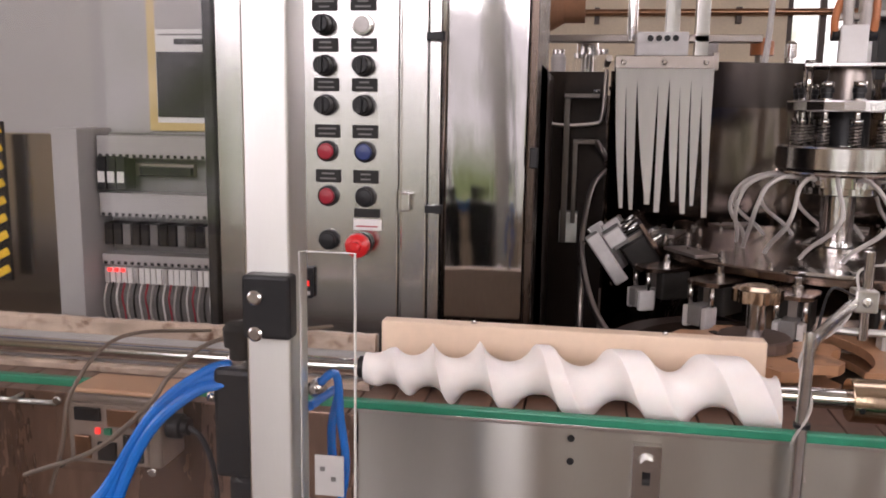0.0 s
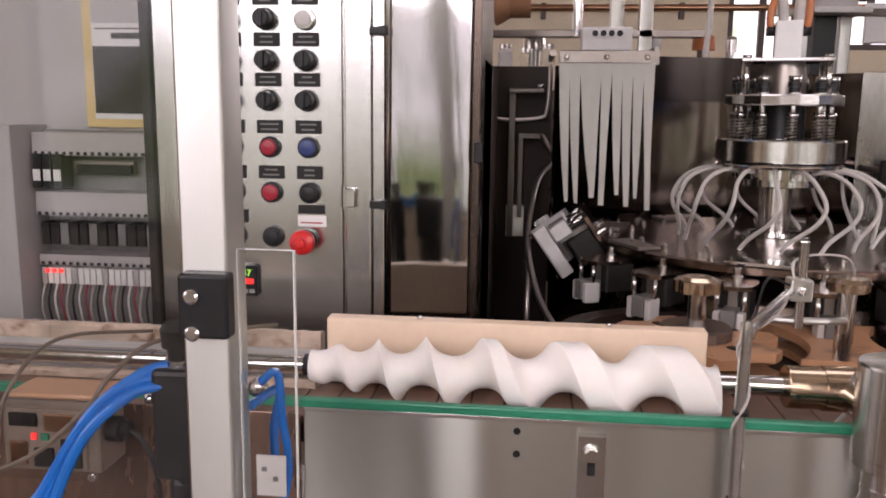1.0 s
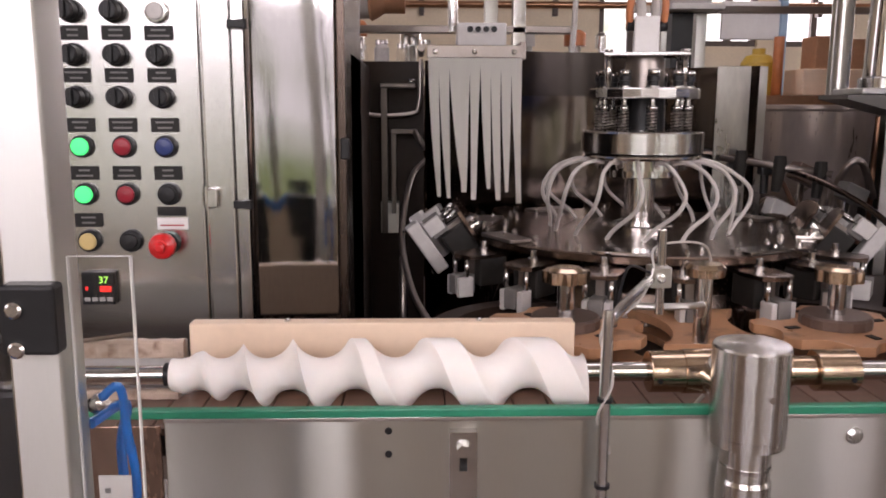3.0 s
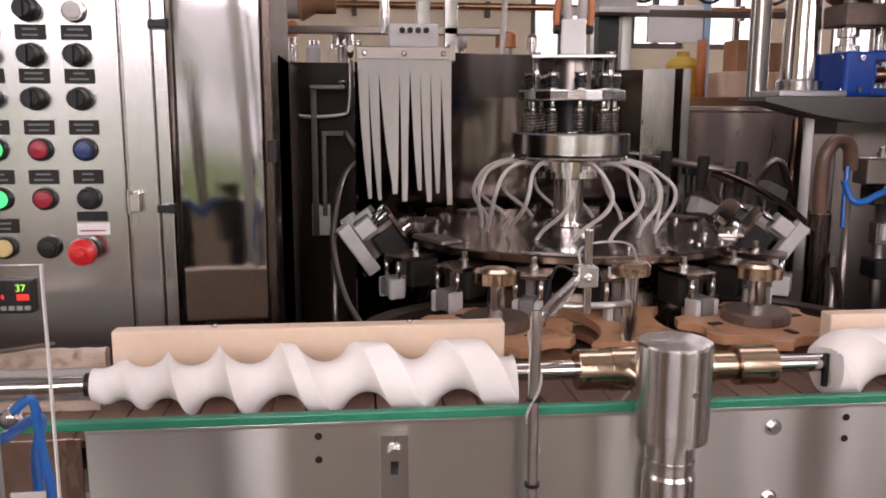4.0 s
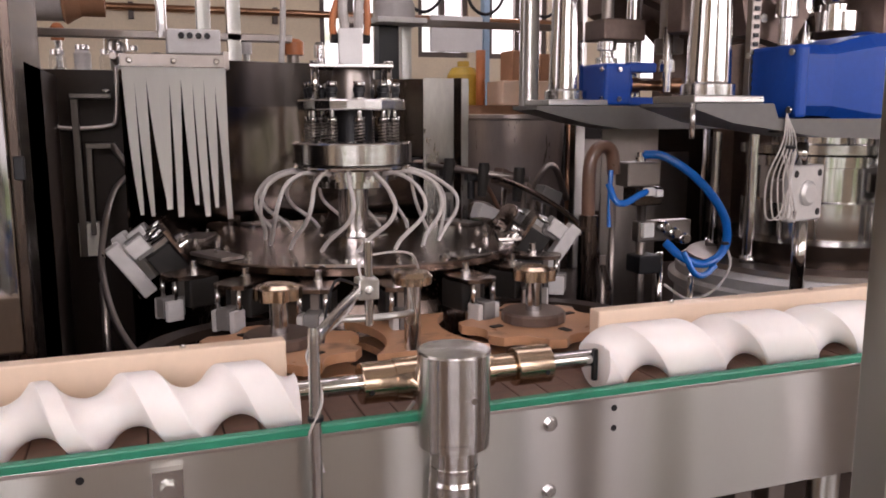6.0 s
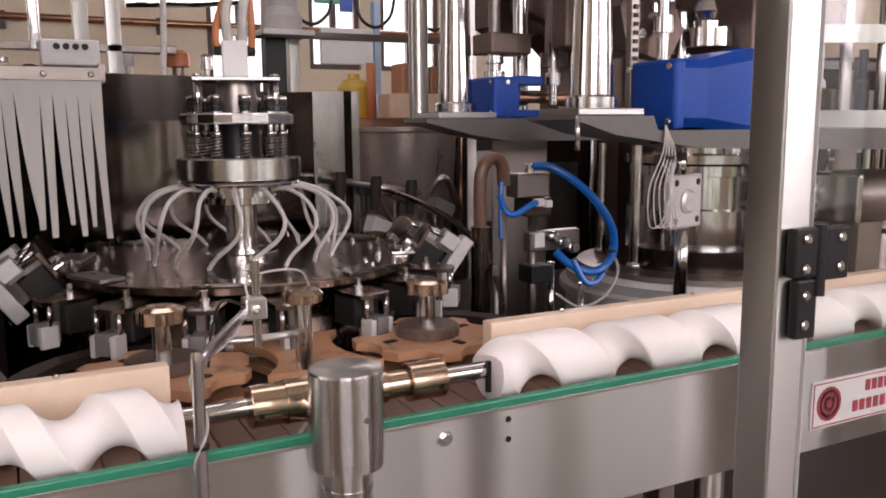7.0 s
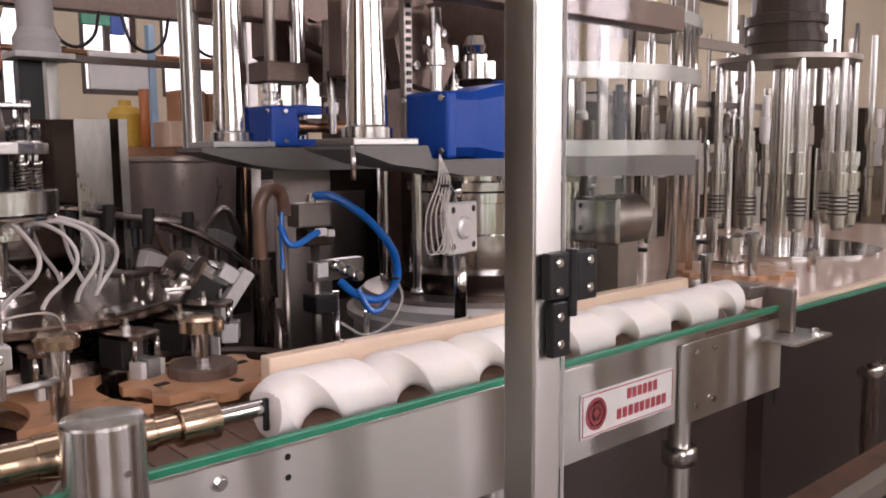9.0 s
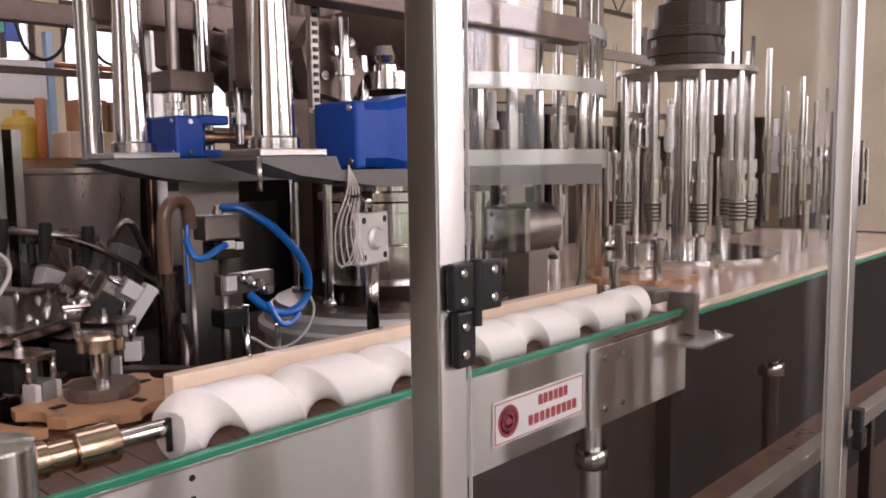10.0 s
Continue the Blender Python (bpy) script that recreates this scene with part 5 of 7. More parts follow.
def centre_guide():
    g = thing("centre_guide", (0.343, 1.01, 0.8), "brown laminate curved bottle guide between star wheels", "bottle guide")
    pts = []
    for a in np.linspace(radians(-40), radians(40), 14):
        pts.append((0.188 + 0.138 * math.cos(a), 1.086 + 0.138 * math.sin(a)))
    for a in np.linspace(radians(140), radians(220), 14):
        pts.append((0.550 + 0.138 * math.cos(a), 1.086 + 0.138 * math.sin(a)))
    part("guide_plate", extrude(B(), pts, 0.972, 0.984), PHENOLIC, g)
    part("guide_plate", extrude(B(), [(x, y) for x, y in pts], 0.948, 0.958), PHENOLIC, g)
    part("post", lathe(B(), (0.343, 1.008, 0.80), [(0.0105, 0), (0.0105, 0.272)], 24), POLISHED, g)
    part("knob", lathe(B(), (0.343, 1.008, 1.066), [(0.018, 0), (0.024, 0.002), (0.025, 0.012), (0.02, 0.017), (0.0, 0.018)], 32), WARM_REFLECT_STEEL, g)
    b = B()
    arc = [(0.188 + 0.155 * math.cos(a), 1.086 + 0.155 * math.sin(a)) for a in np.linspace(radians(45), radians(160), 24)]
    arc2 = [(0.188 + 0.185 * math.cos(a), 1.086 + 0.185 * math.sin(a)) for a in np.linspace(radians(45), radians(160), 24)]
    back = thing("bottle_guide", (0.25, 1.25, 0.8), "curved dark outer bottle guide rail", "bottle guide", "outer bottle guides")
    part("guide_plate", extrude(b, arc + arc2[::-1], 0.965, 0.978), DARK_SHEET, back)
    part("post", rod(B(), (0.25, 1.245, 0.80), (0.25, 1.245, 0.965), 0.008, 12), POLISHED, back)
    b = B()
    arc = [(0.55 + 0.15 * math.cos(a), 1.086 + 0.15 * math.sin(a)) for a in np.linspace(radians(20), radians(135), 24)]
    arc2 = [(0.55 + 0.18 * math.cos(a), 1.086 + 0.18 * math.sin(a)) for a in np.linspace(radians(20), radians(135), 24)]
    back = thing("bottle_guide", (0.55, 1.25, 0.8), "curved dark outer bottle guide rail", "bottle guide", "outer bottle guides")
    part("guide_plate", extrude(b, arc + arc2[::-1], 0.965, 0.978), DARK_SHEET, back)
    part("post", rod(B(), (0.55, 1.245, 0.80), (0.55, 1.245, 0.965), 0.008, 12), POLISHED, back)
    p = thing("transfer_plate", (0.37, 1.0, 0.944), "dark brown transfer plate under the star wheels", "plate")
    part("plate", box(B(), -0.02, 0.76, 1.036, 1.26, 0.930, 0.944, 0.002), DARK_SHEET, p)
    part("stay", box(B(), 0.1, 0.6, 1.05, 1.2, 0.80, 0.93), DARK_STEEL, p)


centre_guide()


def sensor_mount():
    s = thing("sensor_stand", (0.178, 0.80, 0.3), "bent stainless tube stand wrapped in sensor cable", "sensor stand")
    path = spline([(0.1775, 0.80, 0.10), (0.1775, 0.80, 0.7), (0.1775, 0.80, 1.045), (0.181, 0.806, 1.062), (0.20, 0.836, 1.071), (0.255, 0.935, 1.078)], 40)
    part("tube", sweep(B(), path, 0.0058, 16), TURNED, s)
    bm = B()
    pts = []
    for i in range(120):
        t = i / 119
        if t < 0.7:
            z = 0.93 + t / 0.7 * 0.125
            c = Vector((0.1775, 0.80, z))
        else:
            q = (t - 0.7) / 0.3
            c = Vector((0.181, 0.806, 1.062)).lerp(Vector((0.255, 0.935, 1.078)), q)
        a = t * 2 * math.pi * 2.2
        pts.append(c + Vector((math.cos(a) * 0.0068, math.sin(a) * 0.0068, 0.003 * math.sin(a) * (t > 0.7))))
    part("wrapped_cable", sweep(bm, pts, 0.0013, 6), CABLE, s)
    for z in (0.985, 0.895):
        part("cable_tie", lathe(B(), (0.1775, 0.80, z), [(0.0078, 0), (0.0078, 0.004)], 16), BLACK, s)
    cl = part("clamp", box(B(), 0.256, 0.280, 0.934, 0.958, 1.068, 1.092, 0.002), STEEL, s)
    part("clamp_screw", lathe(B(), (0.267, 0.9335, 1.080), [(0.005, 0), (0.005, -0.003), (0.003, -0.0035)], 14, "y"), TURNED, cl)
    part("upright", rod(B(), (0.2705, 0.946, 1.036), (0.2705, 0.946, 1.133), 0.0052, 16), POLISHED, s)
    part("lower_bar", sweep(B(), spline([(0.236, 0.945, 1.046), (0.27, 0.95, 1.043), (0.316, 0.965, 1.040), (0.334, 0.985, 1.036), (0.337, 0.998, 1.02)], 16), 0.0042, 10), STEEL, s)
    part("sensor_cable", sweep(B(), spline([(0.262, 0.94, 1.085), (0.262, 0.95, 1.11), (0.295, 0.97, 1.115), (0.35, 1.03, 1.10), (0.375, 1.07, 1.06)], 24), 0.0014, 6), CABLE, s)
    part("sensor_cable", sweep(B(), spline([(0.255, 0.935, 1.086), (0.225, 0.91, 1.098), (0.205, 0.87, 1.075), (0.195, 0.84, 1.05)], 20), 0.0015, 6), BLACK, s)
    part("foot", box(B(), 0.15, 0.205, 0.78, 0.829, 0.10, 0.12), STEEL, s)


sensor_mount()

# ---- the capping machine beyond the carousel ----


def support_columns():
    for x, y, r, lab in ((0.846, 1.555, 0.0345, "tapered polished steel column on a flange"), (0.880, 1.150, 0.034, "tapered polished steel column on a flange")):
        c = thing("support_column", (x, y, 1.3), lab, "column", "support columns")
        z = 1.304
        part("shaft", lathe(B(), (x, y, z), [(r * 1.02, 0.02), (r, 0.05), (r * 0.82, 0.24), (r * 0.8, 0.75)], 48), POLISHED, c)
        part("foot_ring", lathe(B(), (x, y, z), [(r * 1.22, 0.0), (r * 1.22, 0.017), (r * 1.05, 0.019), (r * 1.02, 0.021)], 40), TURNED, c)
        part("foot_plate", box(B(), x - r * 1.9, x + r * 1.9, y - r * 1.6, y + r * 1.6, z - 0.012, z - 0.0005, 0.002), STEEL_H, c)
        for sx in (-0.6, 0.6):
            part("bolt", lathe(B(), (x + sx * r * 1.5, y - r * 1.2, z - 0.024), [(0.006, 0), (0.006, 0.0115)], 10), TURNED, c)


support_columns()


def gusset_beam(y0, y1, outline, lab):
    b = thing("beam", (outline[0][0], y0, 1.25), lab, "beam", "machine beams")
    bm = B()
    n = len(outline)
    f, k = [bm.verts.new((x, y0, z)) for x, z in outline], [bm.verts.new((x, y1, z)) for x, z in outline]
    for i in range(n):
        bm.faces.new((f[i], f[(i + 1) % n], k[(i + 1) % n], k[i]))
    bm.faces.new(f[::-1])
    bm.faces.new(k)
    part("beam_body", bm, BEAM_GREY, b)
    return b


b1 = gusset_beam(1.085, 1.215, [(0.80, 1.2915), (0.80, 1.286), (0.88, 1.262), (1.06, 1.238), (1.75, 1.222), (1.75, 1.268), (0.965, 1.268), (0.955, 1.2915)], "grey steel gusset beam carrying a column and motor")
b2 = gusset_beam(1.50, 1.61, [(0.755, 1.2915), (0.755, 1.284), (0.86, 1.258), (0.95, 1.245), (1.75, 1.245), (1.75, 1.2915)], "grey steel gusset beam carrying a column and gearbox")
part("stud", rod(B(), (0.795, 1.07, 1.24), (0.795, 1.07, 1.2915), 0.004, 8), TURNED, b1)
part("cross_tie", box(B(), 1.60, 1.75, 1.216, 1.499, 1.235, 1.268), MATTE_STEEL, b1)
part("leg", box(B(), 1.64, 1.74, 1.30, 1.42, 0.80, 1.2345), MATTE_STEEL, b1)


def gear_motors():
    m = thing("gear_motor", (1.1, 1.16, 1.3), "bright blue painted gear motor on the beam", "motor", "blue gear motors")
    y = 1.165
    part("flange", box(B(), 0.955, 0.978, y - 0.062, y + 0.062, 1.2925, 1.407, 0.006), BLUE, m)
    gb = B()
    rings = [(0.978, 0.058, 0.056), (1.03, 0.058, 0.056), (1.10, 0.073, 0.073), (1.14, 0.078, 0.078)]
    loops = []
    for x, hy, hz in rings:
        cz = 1.352
        loops.append([gb.verts.new((x, y + sy * hy, cz + sz * hz)) for sy, sz in ((-1, -0.72), (-0.72, -1), (0.72, -1), (1, -0.72), (1, 0.72), (0.72, 1), (-0.72, 1), (-1, 0.72))])
    for a, b in zip(loops, loops[1:]):
        for k in range(8):
            gb.faces.new((a[k], a[(k + 1) % 8], b[(k + 1) % 8], b[k]))
    gb.faces.new(loops[0][::-1])
    gb.faces.new(loops[-1])
    part("gearbox", gb, BLUE, m)
    mot = part("motor_body", lathe(B(), (1.1405, y, 1.352), [(0.082, 0), (0.084, 0.002), (0.084, 0.014), (0.074, 0.018), (0.074, 0.05), (0.076, 0.052), (0.076, 0.07), (0.05, 0.076)], 40, "x"), BLUE, m)
    for k in range(10):
        a = radians(-70 + k * 34)
        bm = B()
        box(bm, 1.162, 1.188, -0.0016, 0.0016, 0.0742, 0.0815)
        part("cooling_fin", move(bm, pose(0, y, 1.352) @ Matrix.Rotation(a, 4, "X")), BLUE, mot)
    for z in (1.305, 1.395):
        for yy in (y - 0.05, y + 0.05):
            part("bolt", bolt(B(), (0.9548, yy, z), (-1, 0, 0), 0.006, 0.005), TURNED, m)
    part("gland", rod(B(), (0.93, y - 0.045, 1.2935), (0.93, y - 0.045, 1.27), 0.009, 12), BLACK, m)
    for k in range(5):
        d = 0.0065 * (k - 2)
        part("cable", sweep(B(), spline([(0.93, y - 0.07, 1.30), (0.93 + d, y - 0.08, 1.255), (0.912 + d * 1.6, y - 0.08, 1.20), (0.92 + d * 2, y - 0.08, 1.14), (0.936 + d, y - 0.08, 1.15), (0.934 - d, y - 0.077, 1.24)], 26), 0.0013, 6), CABLE, m)
    part("cable_tie", lathe(B(), (0.931, y - 0.078, 1.246), [(0.011, 0), (0.011, 0.005)], 12), BLACK, m)
    m.matrix_basis = Matrix.Translation((0.05, -0.01, -0.0235)) @ m.matrix_basis
    g = thing("worm_gearbox", (0.96, 1.53, 1.3), "dark blue worm gearbox with a copper-coloured shaft", "gearbox", "blue gear motors")
    part("body", box(B(), 0.905, 0.965, 1.50, 1.60, 1.293, 1.375, 0.006), BLUE, g)
    part("cover", lathe(B(), (0.966, 1.55, 1.334), [(0.036, 0), (0.036, 0.01), (0.03, 0.014)], 28, "x"), BLUE, g)
    part("upper_lug", box(B(), 0.966, 1.03, 1.51, 1.54, 1.358, 1.378, 0.004), BLUE, g)
    part("base", box(B(), 0.966, 1.04, 1.51, 1.59, 1.293, 1.309, 0.003), BLUE, g)
    part("shaft", lathe(B(), (0.98, 1.55, 1.334), [(0.016, 0), (0.016, 0.03), (0.011, 0.031), (0.011, 0.09), (0.017, 0.091), (0.017, 0.13)], 24, "x"), COPPER, g)
    for z in (1.305, 1.363):
        part("bolt", bolt(B(), (0.904, 1.51, z), (-1, 0, 0), 0.0055, 0.004), TURNED, g)
        part("bolt", bolt(B(), (0.935, 1.4995, z), (0, -1, 0), 0.0055, 0.004), TURNED, g)
    c = thing("lift_spindle", (0.935, 1.55, 1.37), "steel lifting spindle with a square clamp block", "spindle")
    part("coupling", lathe(B(), (0.935, 1.55, 1.3755), [(0.022, 0), (0.022, 0.012), (0.014, 0.014), (0.014, 0.026), (0.02, 0.028), (0.02, 0.045)], 28), TURNED, c)
    part("clamp_block", box(B(), 0.905, 1.0, 1.51, 1.59, 1.421, 1.462, 0.003), CAST_IRON, c)
    part("spindle", rod(B(), (0.935, 1.55, 1.462), (0.935, 1.55, 2.0), 0.012, 20), MATTE_STEEL, c)


gear_motors()


def extrude_side(bm, outline, y0, y1):
    """A plate from an outline in x and z, between two depths."""
    n = len(outline)
    f, k = [bm.verts.new((x, y0, z)) for x, z in outline], [bm.verts.new((x, y1, z)) for x, z in outline]
    for i in range(n):
        bm.faces.new((f[i], f[(i + 1) % n], k[(i + 1) % n], k[i]))
    bm.faces.new(f[::-1])
    bm.faces.new(k)
    return bm


def upper_works():
    """Cross bars, arms and guides above the beams."""
    u = thing("lifting_head", (1.15, 1.5, 1.5), "dull steel head frame with cross bars above the motors", "machine frame")
    part("cross_bar", box(B(), 0.80, 1.75, 1.60, 1.66, 1.555, 1.615, 0.003), CAST_IRON, u)
    part("cross_bar", box(B(), 0.95, 1.75, 1.12, 1.18, 1.545, 1.60, 0.003), CAST_IRON, u)
    part("arm", move(box(B(), -0.14, 0.14, -0.02, 0.02, -0.026, 0.026, 0.003), pose(1.18, 1.62, 1.50, 0, 20, 0)), CAST_IRON, u)
    part("arm", box(B(), 1.08, 1.32, 1.40, 1.45, 1.455, 1.515, 0.004), CAST_IRON, u)
    part("arm", box(B(), 1.02, 1.075, 1.42, 1.47, 1.43, 1.60, 0.004), CAST_IRON, u)
    part("bearing", lathe(B(), (1.10, 1.3995, 1.475), [(0.026, 0), (0.026, -0.018), (0.016, -0.020), (0.016, -0.035)], 28, "y"), POLISHED, u)
    part("bearing", lathe(B(), (1.24, 1.3995, 1.475), [(0.03, 0), (0.03, -0.022), (0.0, -0.022)], 28, "y"), TURNED, u)
    part("post", rod(B(), (1.03, 1.60, 1.2915), (1.03, 1.60, 1.95), 0.017, 20), POLISHED, u)
    part("post", rod(B(), (0.80, 1.63, 1.2915), (0.80, 1.63, 1.95), 0.02, 20), STEEL, u)
    rack = part("toothed_rack", box(B(), 1.000, 1.018, 1.20, 1.214, 1.2915, 2.0, 0.001), MATTE_STEEL, u)
    for i in range(48):
        part("tooth", box(B(), 1.0045, 1.0135, 1.197, 1.1995, 1.30 + i * 0.0145, 1.307 + i * 0.0145), BLACK, rack)
    part("side_plate", box(B(), 1.34, 1.36, 1.25, 1.55, 1.42, 1.62, 0.003), CAST_IRON, u)
    part("knuckle", lathe(B(), (1.30, 1.33, 1.50), [(0.0, -0.03), (0.022, -0.02), (0.03, 0.0), (0.022, 0.02), (0.0, 0.03)], 24), POLISHED, u, "polished ball knuckle")
    part("sleeve", lathe(B(), (1.30, 1.33, 1.43), [(0.052, 0), (0.052, 0.035), (0.03, 0.037), (0.03, 0.05)], 32), POLISHED, u)
    part("collar", lathe(B(), (1.09, 1.56, 1.40), [(0.03, 0), (0.03, 0.03), (0.02, 0.032), (0.02, 0.16)], 24), MATTE_STEEL, u)

    part("arm", extrude_side(B(), [(1.10, 1.42), (1.20, 1.40), (1.24, 1.46), (1.19, 1.56), (1.12, 1.56), (1.08, 1.50)], 1.33, 1.37), CAST_IRON, u)
    part("arm", extrude_side(B(), [(1.20, 1.42), (1.30, 1.42), (1.34, 1.54), (1.27, 1.60), (1.22, 1.53)], 1.46, 1.50), CAST_IRON, u)
    for x, z in ((1.13, 1.45), (1.20, 1.52), (1.16, 1.50)):
        part("bolt", bolt(B(), (x, 1.3298, z), (0, -1, 0), 0.009, 0.008), TURNED, u)
    for x, y, z0, z1, r in ((1.16, 1.30, 1.40, 1.56, 0.012), (1.26, 1.36, 1.33, 1.50, 0.016), (1.06, 1.52, 1.32, 1.45, 0.010)):
        part("pin", lathe(B(), (x, y, z0), [(r, 0), (r, (z1 - z0) * 0.3), (r * 1.7, (z1 - z0) * 0.31), (r * 1.7, (z1 - z0) * 0.5), (r, (z1 - z0) * 0.51), (r, z1 - z0)], 16), TURNED, u)
    h = thing("head_housing", (1.3, 1.75, 1.3), "brown cast housing behind the lifting head", "machine housing")
    part("housing", extrude_side(B(), [(1.215, 1.292), (1.80, 1.292), (1.80, 1.80), (1.03, 1.80), (1.03, 1.50), (1.10, 1.465), (1.16, 1.49), (1.215, 1.44)], 1.72, 1.80), CAST_IRON, h)
    part("foot", box(B(), 1.40, 1.75, 1.72, 1.80, 0.80, 1.2915), CAST_IRON, h)
    for x in (1.26, 1.42, 1.58):
        part("rib", box(B(), x, x + 0.018, 1.695, 1.7198, 1.31, 1.78, 0.003), CAST_IRON, h)
    for x, z in ((1.32, 1.36), (1.37, 1.52), (1.48, 1.40), (1.52, 1.60), (1.10, 1.55), (1.17, 1.60)):
        part("boss", lathe(B(), (x, 1.7198, z), [(0.026, 0), (0.026, -0.016), (0.016, -0.018), (0.016, -0.028), (0, -0.028)], 20, "y"), MATTE_STEEL, h)
    for k in range(4):
        x = 1.07 + 0.16 * k
        part("pipe", sweep(B(), spline([(x, 1.70, 1.80), (x + 0.01, 1.685, 1.66), (x + 0.05, 1.68, 1.60), (x + 0.10, 1.685, 1.62), (x + 0.11, 1.70, 1.80)], 20), 0.006, 8), (BLACK, DIRTY_CABLE)[k % 2], h)


upper_works()


def second_turret():
    tx, ty = 1.42, 1.45
    t = thing("capping_turret", (tx, ty, 0.8), "steel capping turret with a wide round table", "turret")
    part("table", lathe(B(), (tx, ty, 0.80), [(0.30, 0), (0.30, 0.10), (0.315, 0.11), (0.315, 0.125), (0.30, 0.13), (0.30, 0.15), (0.285, 0.16), (0.0, 0.16)], 80), ALU, t)
    part("table_ring", lathe(B(), (tx, ty, 0.9605), [(0.28, 0.0), (0.275, 0.01), (0.24, 0.012), (0.0, 0.012)], 72), MATTE_STEEL, t)
    part("dark_hub", lathe(B(), (tx, ty, 0.973), [(0.21, 0), (0.21, 0.045), (0.17, 0.0485), (0.0, 0.0485)], 56), DARK_STEEL, t)
    part("core", lathe(B(), (tx, ty, 1.022), [(0.165, 0), (0.165, 0.075), (0.15, 0.078), (0.15, 0.145), (0.16, 0.147), (0.16, 0.168), (0.11, 0.172), (0.11, 0.212)], 56), POLISHED, t)
    part("cap_ring", lathe(B(), (tx, ty, 1.195), [(0.17, 0), (0.17, 0.018), (0.12, 0.02)], 56), TURNED, t)
    for k, a in enumerate((190, 262, 300, 335, 20, 70, 130)):
        a = radians(a)
        x, y = tx + 0.225 * math.cos(a), ty + 0.225 * math.sin(a)
        part("rod", rod(B(), (x, y, 0.972), (x, y, 1.235), 0.011, 16), POLISHED, t)
        part("rod_nut", sweep(B(), [(x, y, 0.973), (x, y, 0.988)], 0.017, 6), TURNED, t)
    for x, y, z, turn, size in ((1.098, 1.165, 1.142, 14, 0.048), (1.44, 1.22, 1.135, 6, 0.036), (1.60, 1.25, 1.14, -12, 0.036)):
        bm = B()
        box(bm, -size, size, -0.008, 0.008, -size, size, 0.004)
        m = pose(x, y, z, 0, 0, turn)
        pl = part("square_plate", move(bm, m), ALU, t, "square steel flange with four holes")
        for sx in (-0.7, 0.7):
            for sz in (-0.7, 0.7):
                h = lathe(B(), (sx * size, -0.0082, sz * size), [(0.0062, 0), (0.0062, -0.0006), (0, -0.0006)], 14, "y")
                part("hole", move(h, m), BLACK, pl)
        part("stem", move(rod(B(), (0, 0, -size), (0, 0, -0.175), 0.012, 14), m), POLISHED, t)
        part("stem", move(rod(B(), (-0.01, 0.0, size), (-0.01, 0.0, 0.086), 0.01, 14), m), POLISHED, t)
        part("cross_bore", move(lathe(B(), (0, -0.008, 0), [(0.022, 0), (0.022, -0.004), (0.016, -0.008), (0.0, -0.008)], 20, "y"), m), ALU, pl)
        part("bracket_arm", move(box(B(), -0.02, 0.02, 0.008, 0.05, -0.02, 0.02, 0.003), m), MATTE_STEEL, t)
    part("cover_sheet", box(B(), 1.02, 1.17, 1.70, 1.704, 0.80, 1.244, 0.001), MATTE_STEEL, t)


second_turret()


